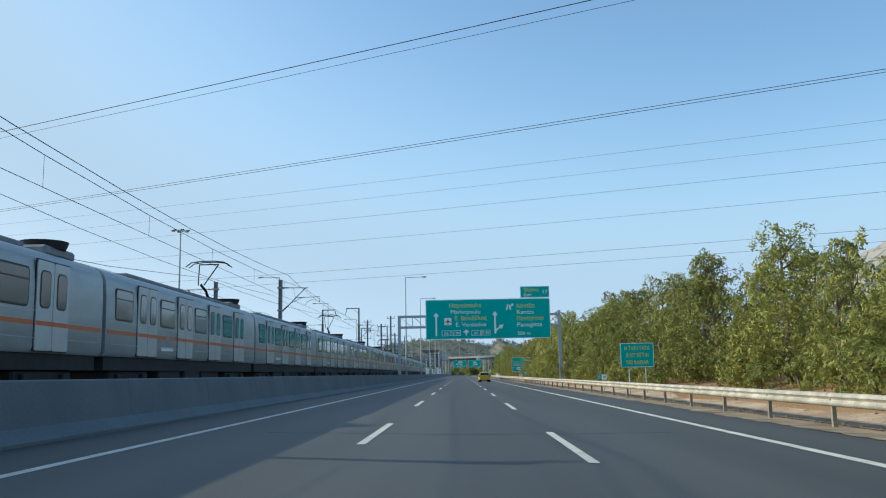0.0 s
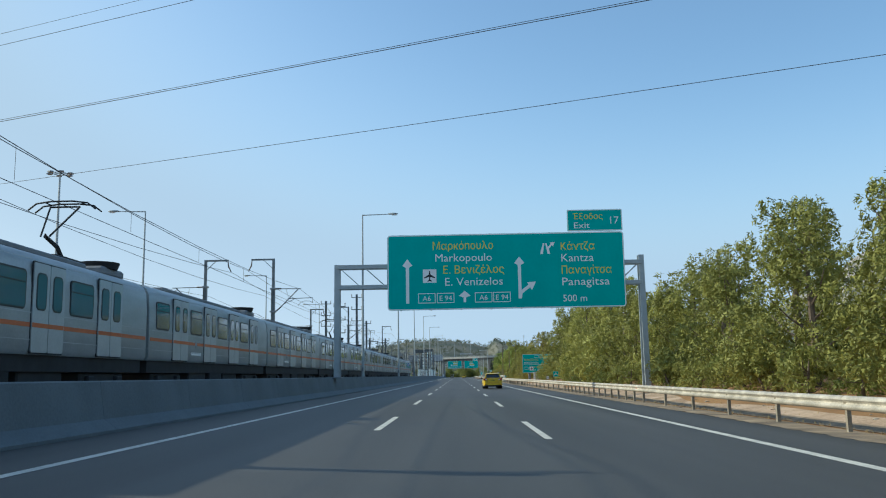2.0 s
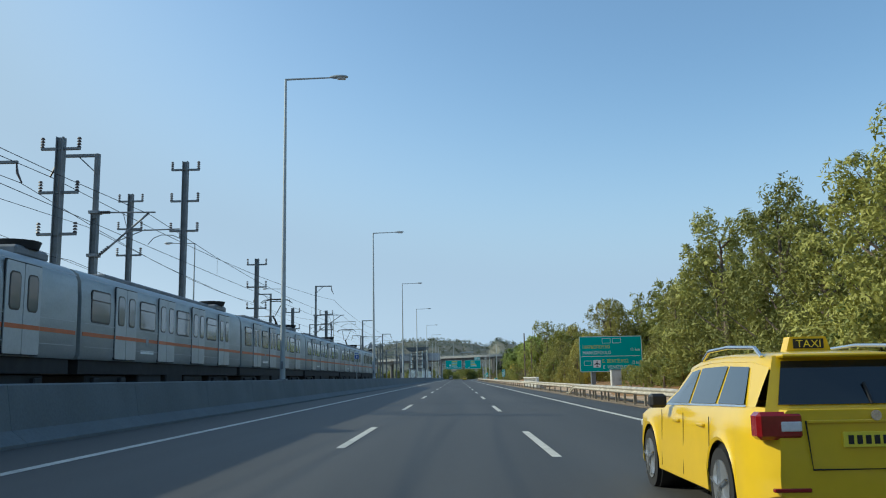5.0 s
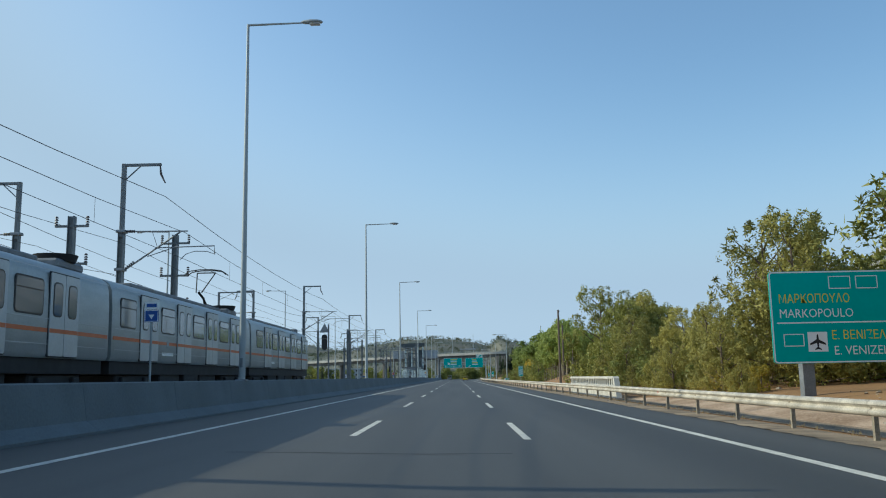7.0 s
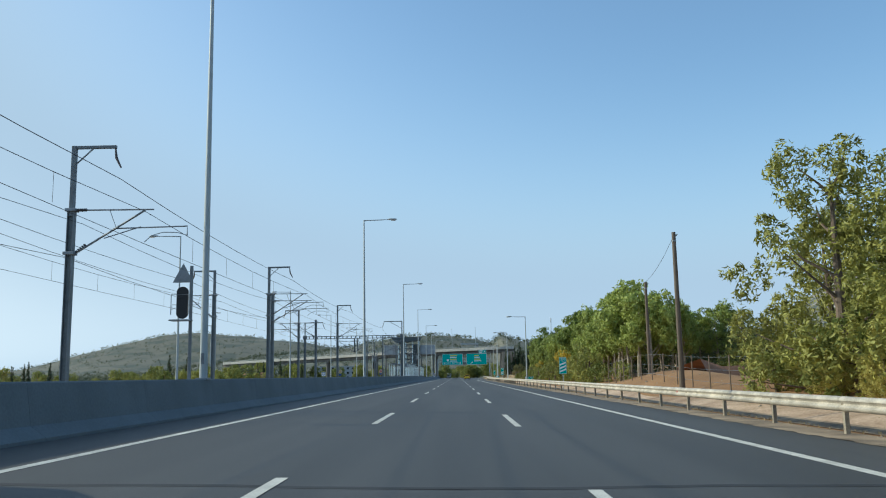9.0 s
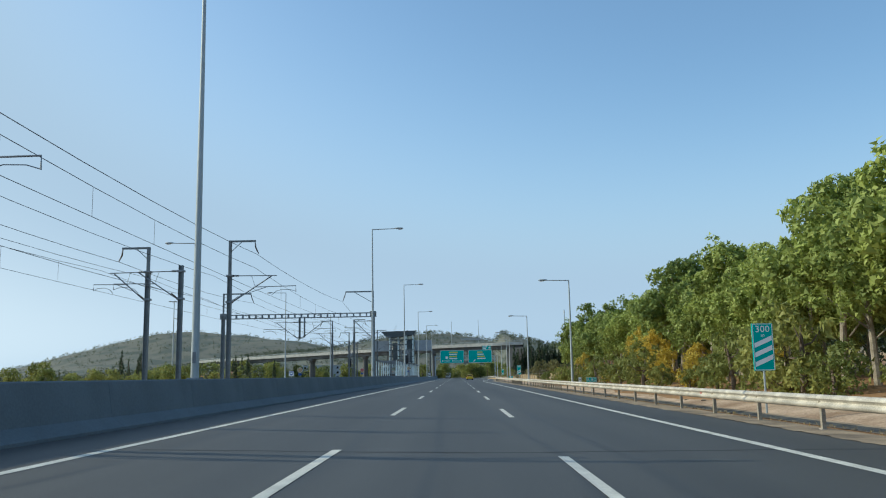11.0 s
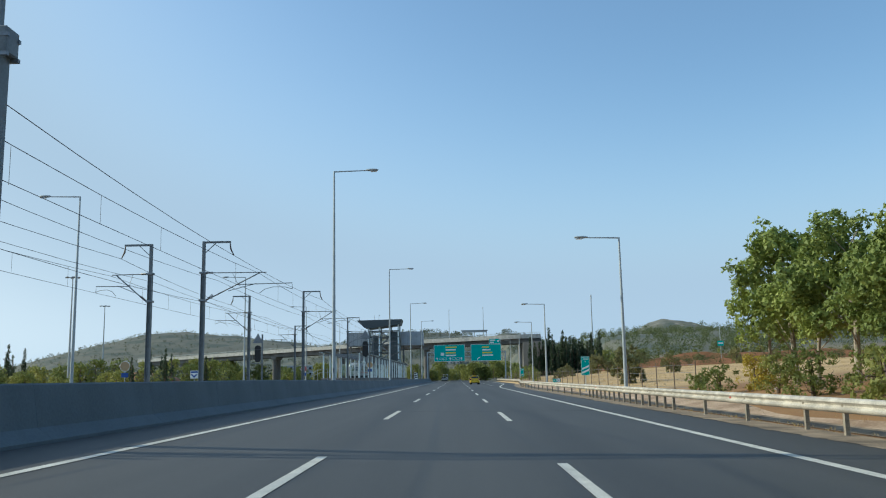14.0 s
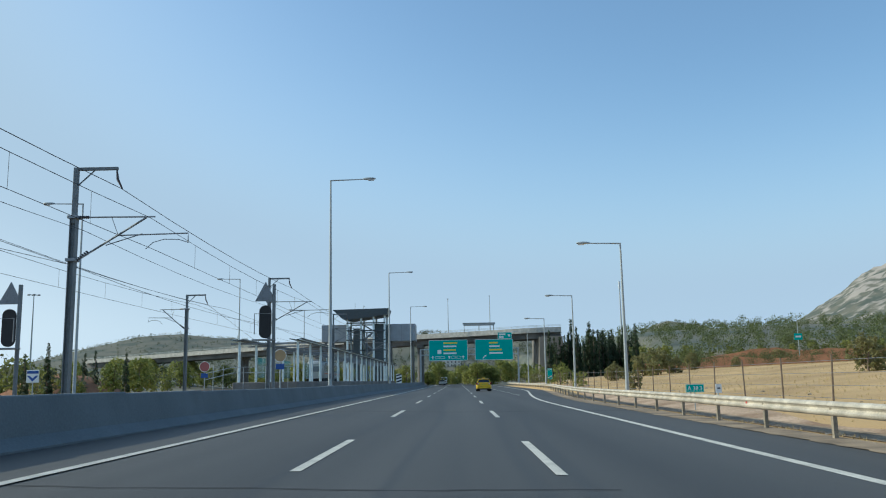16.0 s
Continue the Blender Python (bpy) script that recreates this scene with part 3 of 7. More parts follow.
# railway between the carriageways
bed = Geo().prism([(-8.9, -0.2), (-8.9, 0.45), (-9.6, 0.62), (-22.8, 0.62), (-23.6, 0.45), (-24.4, -0.2)], "y", -60, 760)
solid("track_bed", bed, BALLAST, "brown stone ballast under two railway tracks", "track bed", "structure")
RAIL_PROFILE = [(-0.07, 0.0), (0.07, 0.0), (0.02, 0.03), (0.02, 0.11), (0.036, 0.12), (0.036, 0.16), (-0.036, 0.16), (-0.036, 0.12), (-0.02, 0.11), (-0.02, 0.03)]
for cx in (-11.8, -20.9):
    tr = thing("railway_track", "rusty steel railway track on concrete sleepers", "track", kind="structure")
    for dx in (-0.75, 0.75):
        part("rail", Geo().prism([(cx + dx + a, 0.70 + b) for a, b in RAIL_PROFILE], "y", -60, 760), RAILSTEEL, tr)
    sl = Geo()
    for i in range(0, 480):
        sl.box(cx - 1.2, cx + 1.2, i * 1.4 - 40, i * 1.4 - 39.76, 0.60, 0.70)
    tagged(part("sleepers", sl, CONCRETE_GREY, tr, "grey concrete sleepers", fix=False), kind="stuff")
# opposite carriageway
solid("opposite_road", Geo().box(-39.0, -25.0, -60, 760, -0.3, 0.0), ASPHALT, "dark asphalt of the opposite carriageway", "road", "structure")
solid("pavement_bank", Geo().sweep(lambda y: [(-39.0, -0.02), (-42, 0.5), (-47, 0.4), (-54, -0.35)], [-60, 200, 400, 760]), SOIL, "dry soil bank beside the opposite road", "bank", "structure", fix=False)

# an older rail overlaps the main one and turns down into the ground
old_rail = thing("guard_rail", "older guard rail piece turned down into the ground", "guard rail", kind="structure")


def old_line(y):
    x = 7.90 - 0.30 * float(smoothstep(150, 172, y)) + 0.42 * float(smoothstep(178, 189.5, y))
    return x, -0.72 * float(smoothstep(181, 189.5, y))


def old_profile(y):
    x, dz = old_line(y)
    return [(x + a, max(c + dz, -0.03)) for a, c in W_BEAM] + [(x + a + 0.012, max(c + dz, -0.04)) for a, c in reversed(W_BEAM)]


part("rail_beam", Geo().sweep(old_profile, list(np.arange(150, 190, 1.0)), True), GALV_PALE, old_rail)
for k in range(16):
    q = 151.0 + 2.0 * k
    o2 = part("rail_post", post_me, RAIL_POST, old_rail)
    o2.matrix_basis = pose(old_line(q)[0] + 0.04, q, 0.0)

# ---- street lamps ----
def street_lamp(height, reach, base_z, label):
    """A tapered steel lamp post with one arm towards +x."""
    lamp = thing("street_lamp", label, "street lamp", "motorway lamps")
    part("pole", Geo().tube([(0, 0, 0), (0, 0, 0.9), (0, 0, height)], [0.135, 0.125, 0.055], 12), GALV, lamp)
    part("base_plate", Geo().box(-0.2, 0.2, -0.2, 0.2, -0.02, 0.05, 0.01), GALV_DARK, lamp)
    part("access_door", Geo().box(-0.05, 0.05, -0.145, -0.11, 0.5, 0.85, 0.005), GALV_DARK, lamp)
    part("arm", Geo().tube([(0, 0, height - 0.03), (reach * 0.5, 0, height), (reach - 0.45, 0, height + 0.02)], [0.05, 0.042, 0.035], 8), GALV, lamp)
    hd = Geo()
    n = 12
    prof = [(-0.48, 0.045, 0.05), (-0.36, 0.10, 0.085), (-0.1, 0.165, 0.11), (0.18, 0.17, 0.10), (0.34, 0.12, 0.07), (0.42, 0.03, 0.02)]
    vs, fs = [], []
    for x, w, h in prof:
        for k in range(n):
            a = 2 * math.pi * k / n
            vs.append((reach + x, w * math.cos(a), height + 0.04 + h * math.sin(a) * (1.0 if math.sin(a) > 0 else 0.7)))
    for i in range(len(prof) - 1):
        for k in range(n):
            fs.append((i * n + k, i * n + (k + 1) % n, (i + 1) * n + (k + 1) % n, (i + 1) * n + k))
    fs += [tuple(range(n)), tuple((len(prof) - 1) * n + k for k in range(n))]
    head = part("lamp_head", hd.add(vs, fs), GALV, lamp, "grey oval lamp head")
    part("glass_bowl", Geo().box(reach - 0.12, reach + 0.3, -0.12, 0.12, height - 0.075, height - 0.02, 0.02), CLEAR_LAMP, head)
    lamp.matrix_basis = pose(0, 0, base_z)
    return lamp


tall = street_lamp(14.42, 2.65, 1.28, "tall grey galvanised street lamp on the median barrier")
for y, top in ((121.0, 15.1), (164.6, 15.9), (208.3, 15.72), (253.6, 15.6), (303.4, 15.7), (358.7, 15.65), (409.0, 15.5), (457.6, 14.85), (507.0, 14.8), (556.5, 14.8)):
    z = 1.29 - 0.23 * float(smoothstep(380, 440, y))
    ob = tall if y == 121.0 else copy_thing(tall, pose(0, 0, 0))
    ob.matrix_basis = pose(-8.18 - (0.17 if y == 303.4 else 0), y, z) @ Matrix.Diagonal((1, 1, (top - z) / 14.42, 1))
low = street_lamp(10.15, 2.5, 0.0, "grey galvanised street lamp beyond the guard rail")
for x, y in ((10.75, 357.4), (10.75, 406.6), (11.1, 457.3), (12.6, 492.5), (13.05, 526.5), (13.4, 561.0)):
    ob = low if y == 357.4 else copy_thing(low, pose(0, 0, 0))
    ob.matrix_basis = pose(x, y, -0.05, 0, 0, 180)
tall["group"] = "median lamps"
for y, x, h in ((117, -25.5, 15.0), (163.5, -26.0, 15.2), (208, -26, 15), (252, -26.2, 15), (306, -26.3, 15), (361, -26.4, 15), (413, -27.6, 15), (464, -27.9, 15), (512, -28.2, 15), (561, -28.5, 15)):
    ob = copy_thing(tall, pose(0, 0, 0))
    ob["label"] = "tall grey street lamp beside the opposite carriageway"
    ob["group"] = "opposite lamps"
    ob.matrix_basis = pose(x, y, 0.0, 0, 0, 180) @ Matrix.Diagonal((1, 1, h / 14.42, 1))


def crown_mast(x, y, h):
    m = thing("high_mast_lamp", "very tall lamp mast with a crown of floodlights", "lamp mast")
    part("pole", Geo().tube([(0, 0, 0), (0, 0, h)], [0.32, 0.12], 12), GALV, m)
    part("crown_ring", Geo().tube([(1.0 * math.cos(a), 1.0 * math.sin(a), h - 0.2) for a in np.linspace(0, 2 * math.pi, 17)], 0.05, 6), GALV_DARK, m)
    for k in range(6):
        a = k * math.pi / 3
        part("floodlight", Geo().box(-0.3, 0.3, -0.35, 0.35, -0.12, 0.1, 0.05), GALV_DARK, m).matrix_basis = Matrix.Translation((1.5 * math.cos(a), 1.5 * math.sin(a), h - 0.2)) @ Matrix.Rotation(a, 4, "Z")
        part("bracket", Geo().bar((0, 0, h - 0.2), (1.5 * math.cos(a), 1.5 * math.sin(a), h - 0.2), 0.06, 0.06), GALV_DARK, m)
    m.matrix_basis = pose(x, y, -0.3)


crown_mast(-55.5, 164.5, 30.8)
crown_mast(-95, 560, 28)
crown_mast(-120, 640, 28)

# ---- signs ----
def sign_panel(name, w, h, parent, border=0.07, material=SIGN_GREEN, thick=0.06):
    """A flat sheet sign with rounded corners and a white border, its face at y = 0 looking towards -y, origin at the lower left corner."""
    def outline(inset, r):
        pts = []
        for cx, cz, a0 in ((w - r - inset, r + inset, -90), (w - r - inset, h - r - inset, 0), (r + inset, h - r - inset, 90), (r + inset, r + inset, 180)):
            for k in range(5):
                a = radians(a0 + 22.5 * k)
                pts.append((cx + r * math.cos(a), cz + r * math.sin(a)))
        return pts
    r = min(w, h) * 0.04
    ob = part(name, Geo().prism(outline(0, r), "y", 0.0, thick), material, parent)
    if border:
        o, i = outline(0.012, r), outline(0.012 + border, max(r - border, 0.005))
        n = len(o)
        g = Geo().add([(a, -0.005, b) for a, b in o] + [(a, -0.005, b) for a, b in i], [(k, (k + 1) % n, (k + 1) % n + n, k + n) for k in range(n)])
        part("border", g, SIGN_WHITE, ob, "white border", fix=False)
    return ob


def flat(name, poly, material, parent, y=-0.006):
    return part(name, Geo().add([(a, y, b) for a, b in poly], [tuple(range(len(poly)))]), material, parent, smooth=False, fix=False)


def arrow(parent, x, z0, z1, w=0.2, head=0.32, dz=0.55):
    flat("arrow", [(x - w / 2, z0), (x + w / 2, z0), (x + w / 2, z1 - dz), (x + head, z1 - dz * 0.75), (x, z1), (x - head, z1 - dz * 0.75), (x - w / 2, z1 - dz)], SIGN_WHITE, parent)


def route_box(parent, x, z, w, h, body, t=0.045, shade=False):
    for a, b, c, d in ((x, z, x + w, z + t), (x, z + h - t, x + w, z + h), (x, z, x + t, z + h), (x + w - t, z, x + w, z + h)):
        flat("route_frame", [(a, b), (c, b), (c, d), (a, d)], SIGN_WHITE, parent)
    if body:
        writing(body, h * 0.72, SIGN_WHITE, parent, (x + w / 2, -0.006, z + h * 0.24), align="CENTER", name="route_number")


def plane_symbol(parent, x, z, s):
    p = flat("airport_symbol", [(x, z), (x + s, z), (x + s, z + s), (x, z + s)], SIGN_WHITE, parent)
    c = x + s / 2
    u = s / 20
    half = [(0, 18), (0.9, 16.5), (1.1, 12.5), (8, 8.3), (8, 6.6), (1.1, 8.8), (0.8, 4.6), (3.4, 2.7), (3.4, 1.7), (0, 2.4)]
    flat("aircraft_shape", [(c + a * u, z + b * u) for a, b in half] + [(c - a * u, z + b * u) for a, b in reversed(half[1:-1])], BLACK, p, y=-0.010)


def truss(g, x0, x1, z0, z1, y0, y1, bays):
    """Two box-section chords front and back, paired uprights, diagonals falling towards the middle."""
    for y in (y0, y1):
        for z in (z0, z1):
            g.box(x0, x1, y - 0.08, y + 0.08, z - 0.13, z + 0.13, 0.012)
        for k in range(bays):
            a, b = x0 + (x1 - x0) * k / bays, x0 + (x1 - x0) * (k + 1) / bays
            p, q = ((a, z1), (b, z0)) if k < bays // 2 else ((a, z0), (b, z1))
            g.bar((p[0] + 0.1, y, p[1]), (q[0] - 0.1, y, q[1]), 0.055, 0.055)
            if k < bays - 1:
                g.bar((b, y, z0), (b, y, z1), 0.06, 0.06)
    for k in range(bays + 1):
        a = x0 + (x1 - x0) * k / bays
        for z in (z0, z1):
            g.bar((a, y0, z), (a, y1, z), 0.08, 0.08)


def gantry_post(parent, x, z0, z1, y):
    """Two flanges that draw together upwards, joined by a plate with a row of openings."""
    def depth(z):
        return 0.44 - 0.24 * (z - z0) / (z1 - z0)
    g = Geo()
    for s in (-1, 1):
        a, b = y + s * depth(z0), y + s * depth(z1)
        vs = [(x + dx, yy + dy, z) for yy, z in ((a, z0), (b, z1)) for dx, dy in ((-0.17, -0.05), (0.17, -0.05), (0.17, 0.05), (-0.17, 0.05))]
        g.add(vs, [(0, 1, 2, 3), (4, 5, 6, 7), (0, 1, 5, 4), (1, 2, 6, 5), (2, 3, 7, 6), (3, 0, 4, 7)])
    part("post", g, GALV, parent)
    k = z0
    while k < z1 - 0.2:
        d = depth(k + 0.25)
        part("web_plate", Geo().box(x - 0.05, x + 0.05, y - d, y + d, k, min(k + 0.5, z1), 0.02), GALV_DARK, parent)
        k += 0.78
    part("base_plate", Geo().box(x - 0.3, x + 0.3, y - 0.6, y + 0.6, z0 - 0.03, z0 + 0.04, 0.01), GALV_DARK, parent)


gantry = thing("sign_gantry", "grey galvanised truss gantry over three lanes", "sign gantry")
gantry_post(gantry, -7.84, 1.28, 8.4, 103.3)
gantry_post(gantry, 11.55, -0.05, 8.7, 103.3)
g = Geo()
truss(g, -7.84, 11.55, 6.95, 8.25, 103.05, 103.55, 12)
part("truss", g, GALV, gantry)

board = thing("direction_sign", "large green motorway direction sign with white and yellow lettering", "road sign", at=pose(-4.6, 102.85, 5.4))
main = sign_panel("panel", 15.05, 4.8, board, 0.06)
for k in range(8):
    part("stiffener", Geo().box(0.8 + k * 1.9, 0.9 + k * 1.9, 0.06, 0.14, -0.03, 4.83), SIGN_BACK, board)
arrow(main, 1.27, 0.42, 3.25)
plane_symbol(main, 2.25, 1.72, 0.86)
writing("Μαρкόпουλο", 0.72, SIGN_YELLOW, main, (2.85, -0.006, 3.82), width=3.85)
writing("Markopoulo", 0.72, SIGN_WHITE, main, (3.0, -0.006, 3.06), width=3.6)
writing("Ε. Βενιζέλος", 0.72, SIGN_YELLOW, main, (3.5, -0.006, 2.28), width=3.85)
writing("E. Venizelos", 0.72, SIGN_WHITE, main, (3.6, -0.006, 1.52), width=3.65)
for x, t in ((1.93, "A6"), (3.12, "E 94"), (5.52, "A6"), (6.68, "E 94")):
    route_box(main, x, 0.42, 1.1, 0.64, t)
arrow(main, 4.88, 0.45, 1.17, 0.16, 0.38, 0.42)
arrow(main, 8.38, 0.62, 3.3)
flat("arrow", [(8.27, 0.62), (8.47, 0.62), (8.54, 0.95), (9.02, 1.32), (9.14, 1.14), (9.40, 1.68), (8.82, 1.64), (8.92, 1.48), (8.42, 1.12), (8.27, 0.9)], SIGN_WHITE, main, y=-0.007)
flat("exit_symbol", [(9.72, 3.42), (9.90, 3.42), (10.02, 4.12), (9.92, 4.12)], SIGN_WHITE, main)
flat("exit_symbol", [(10.20, 3.42), (10.37, 3.42), (10.29, 3.75), (10.48, 3.98), (10.56, 3.9), (10.68, 4.18), (10.37, 4.16), (10.42, 4.06), (10.22, 3.86), (10.16, 4.12), (10.06, 4.12)], SIGN_WHITE, main)
writing("Kάντζα", 0.72, SIGN_YELLOW, main, (11.0, -0.006, 3.66), width=2.15)
writing("Kantza", 0.72, SIGN_WHITE, main, (11.0, -0.006, 2.92), width=2.05)
writing("Παναγίτσα", 0.72, SIGN_YELLOW, main, (11.0, -0.006, 2.14), width=3.15)
writing("Panagitsa", 0.72, SIGN_WHITE, main, (11.0, -0.006, 1.4), width=3.0)
writing("500 m", 0.62, SIGN_WHITE, main, (11.05, -0.006, 0.38), width=1.5)
exit_tab = sign_panel("exit_panel", 3.5, 1.38, board, 0.045)
exit_tab.matrix_basis = pose(11.52, 0, 4.86)
writing("Έξοδος", 0.55, SIGN_YELLOW, exit_tab, (0.35, -0.006, 0.76), width=1.9)
writing("Exit", 0.55, SIGN_WHITE, exit_tab, (0.38, -0.006, 0.18), width=1.0)
writing("17", 0.66, SIGN_WHITE, exit_tab, (2.6, -0.006, 0.45), width=0.55)


def posts(parent, xs, z0, z1, r=0.04):
    for x in xs:
        part("post", Geo().cyl((x, 0.1, z0), (x, 0.1, z1), r, r, 8), GALV, parent)


# speed control sign
s = thing("radar_sign", "green roadside sign with yellow capital lettering on two posts", "road sign", at=pose(9.1, 51.3, 1.47))
p = sign_panel("panel", 1.98, 1.45, s, 0.03)
posts(s, (0.5, 1.48), -1.5, 1.2)
for k, (t, w) in enumerate((("Η ΤΑΧΥΤΗΤΑ", 1.5), ("ΕΛΕΓΧΕΤΑΙ", 1.3), ("ΜΕ RADAR", 1.3))):
    writing(t, 0.34, SIGN_YELLOW, p, (0.99, -0.006, 1.02 - 0.42 * k), width=w, align="CENTER")

# distance sign with its steel column
s = thing("distance_sign", "large green distance sign with white and orange capitals", "road sign", at=pose(11.75, 207.0, 1.55))
p = sign_panel("panel", 6.0, 3.4, s, 0.05)
part("column", Geo().box(1.05, 1.5, 0.12, 0.5, -1.6, 3.2, 0.02), GALV_DARK, s)
part("column", Geo().box(4.6, 5.05, 0.12, 0.5, -1.6, 3.2, 0.02), GALV_DARK, s)
flat("divider", [(0.2, 1.46), (5.8, 1.46), (5.8, 1.51), (0.2, 1.51)], SIGN_WHITE, p)
for x in (2.2, 3.2):
    route_box(p, x, 2.72, 0.82, 0.48, "", 0.035)
route_box(p, 0.4, 0.62, 0.75, 0.46, "", 0.035)
plane_symbol(p, 1.28, 0.42, 0.72)
writing("ΜΑΡΚΟΠΟΥΛΟ", 0.46, SIGN_YELLOW, p, (0.3, -0.006, 2.22), width=2.6)
writing("MARKOPOULO", 0.46, SIGN_WHITE, p, (0.3, -0.006, 1.68), width=2.7)
writing("Ε. ΒΕΝΙΖΕΛΟΣ", 0.46, SIGN_YELLOW, p, (2.15, -0.006, 0.86), width=2.5)
writing("E. VENIZELOS", 0.46, SIGN_WHITE, p, (2.2, -0.006, 0.3), width=2.5)
writing("11 km", 0.42, SIGN_WHITE, p, (4.85, -0.006, 1.95), width=0.85)
writing("12 km", 0.42, SIGN_WHITE, p, (4.9, -0.006, 0.72), width=0.85)

cab = thing("roadside_cabinet", "pale grey steel equipment cabinet beyond the guard rail", "cabinet", at=pose(12.9, 197.0, 0.0) @ Matrix.Diagonal((0.9, 0.9, 0.82, 1)))
part("body", Geo().box(0, 0.95, 0, 0.6, 0.0, 2.0, 0.03), PALE_ENAMEL, cab)
part("roof", Geo().box(-0.05, 1.0, -0.05, 0.65, 2.0, 2.08, 0.02), GALV_DARK, cab)
part("door", Geo().box(0.06, 0.89, -0.025, 0.0, 0.1, 1.9, 0.01), PALE_ENAMEL, cab)
part("handle", Geo().box(0.76, 0.8, -0.05, -0.02, 0.9, 1.1, 0.008), BLACK, cab)


def chevron_sign(x, y, bars, number):
    s = thing("countdown_sign", "green exit countdown sign with white slanted bars", "road sign", "exit countdown signs", pose(x, y, 1.25))
    p = sign_panel("panel", 0.66, 1.5, s, 0.02)
    posts(s, (0.33,), -1.4, 1.4, 0.035)
    if number:
        writing(number, 0.3, SIGN_WHITE, p, (0.33, -0.006, 1.22), width=0.45, align="CENTER")
    writing("m", 0.16, SIGN_WHITE, p, (0.33, -0.006, 1.07), align="CENTER")
    for k in range(bars):
        z = 0.12 + 0.3 * k
        flat("slanted_bar", [(0.05, z), (0.61, z + 0.24), (0.61, z + 0.39), (0.05, z + 0.15)], SIGN_WHITE, p)


chevron_sign(9.35, 304.0, 3, "300")
chevron_sign(10.0, 420.5, 2, "200")
chevron_sign(12.6, 520.0, 1, "100")


def marker_sign(x, y, w, h, z, body, material=SIGN_GREEN, face=None):
    s = thing("kilometre_sign", "small green kilometre sign on a post" if material is SIGN_GREEN else "small white marker plate on a post", "road sign", at=pose(x, y, z))
    p = sign_panel("panel", w, h, s, 0.012 if material is SIGN_GREEN else 0, material, 0.02)
    posts(s, (w / 2,), -z - 0.2, h * 0.8, 0.025)
    if body:
        writing(body, h * 0.75, SIGN_WHITE, p, (w / 2, -0.004, h * 0.24), width=w * 0.8, align="CENTER")
    if material is SIGN_WHITE:
        flat("mark", [(w * 0.3, h * 0.46), (w * 0.75, h * 0.46), (w * 0.75, h * 0.6), (w * 0.3, h * 0.6)], BLACK, p)


marker_sign(9.35, 60.0, 0.36, 0.36, 0.7, "", SIGN_WHITE)
marker_sign(9.5, 63.0, 0.75, 0.3, 0.75, "A 37.7")
marker_sign(9.6, 138.0, 0.55, 0.55, 1.0, "A")
marker_sign(9.5, 143.5, 0.25, 0.3, 0.75, "", SIGN_WHITE)
marker_sign(9.6, 237.5, 0.85, 0.36, 0.75, "A 38.1")
marker_sign(9.35, 343.5, 0.22, 0.33, 0.62, "", SIGN_WHITE)
marker_sign(9.35, 339.5, 0.75, 0.34, 0.62, "A 38.2")
marker_sign(9.6, 437.5, 0.75, 0.34, 0.62, "A 38.3")
marker_sign(9.6, 433.4, 0.22, 0.33, 0.66, "", SIGN_WHITE)

# far gantry with two direction signs under the bridge
gantry_b = thing("sign_gantry", "grey truss gantry before the bridge", "sign gantry")
gantry_post(gantry_b, -8.2, 1.0, 8.6, 598.6)
gantry_post(gantry_b, 14.3, -0.05, 8.6, 598.6)
g = Geo()
truss(g, -8.2, 14.3, 7.2, 8.5, 598.4, 598.9, 16)
part("truss", g, GALV, gantry_b)
b1 = thing("direction_sign", "large green direction sign with white lettering before the bridge", "road sign", at=pose(-6.3, 598.1, 5.85))
p = sign_panel("panel", 8.95, 4.75, b1, 0.08)
for z, w, m in ((3.85, 3.2, SIGN_YELLOW), (3.1, 3.0, SIGN_WHITE), (2.25, 2.9, SIGN_YELLOW), (1.5, 3.0, SIGN_WHITE)):
    flat("text_bar", [(3.4, z), (3.4 + w, z), (3.4 + w, z + 0.36), (3.4, z + 0.36)], m, p)
flat("symbol", [(2.0, 1.6), (2.9, 1.6), (2.9, 2.5), (2.0, 2.5)], SIGN_WHITE, p)
for x in (1.5, 2.7, 5.2, 6.4):
    route_box(p, x, 0.45, 1.0, 0.6, "", 0.07)
for x in (0.9, 4.7, 7.9):
    arrow(p, x, 0.4, 1.15, 0.2, 0.35, 0.4)
b2 = thing("direction_sign", "large green exit sign with white lettering before the bridge", "road sign", at=pose(4.35, 598.1, 5.85))
p = sign_panel("panel", 8.8, 4.75, b2, 0.08)
for z, w, m in ((3.75, 2.0, SIGN_YELLOW), (2.95, 2.4, SIGN_WHITE), (2.15, 2.9, SIGN_YELLOW), (1.4, 3.1, SIGN_WHITE)):
    flat("text_bar", [(3.3, z), (3.3 + w, z), (3.3 + w, z + 0.36), (3.3, z + 0.36)], m, p)
flat("arrow", [(1.7, 0.5), (1.85, 0.35), (2.35, 0.85), (2.5, 0.7), (2.65, 1.2), (2.15, 1.05), (2.25, 0.95)], SIGN_WHITE, p)
p = sign_panel("exit_panel", 3.3, 1.5, b2, 0.06)
p.matrix_basis = pose(5.3, 0, 4.8)
for z, w in ((0.85, 1.5), (0.25, 1.1)):
    flat("text_bar", [(0.3, z), (0.3 + w, z), (0.3 + w, z + 0.35), (0.3, z + 0.35)], SIGN_WHITE, p)
flat("text_bar", [(2.4, 0.5), (2.9, 0.5), (2.9, 1.0), (2.4, 1.0)], SIGN_WHITE, p)

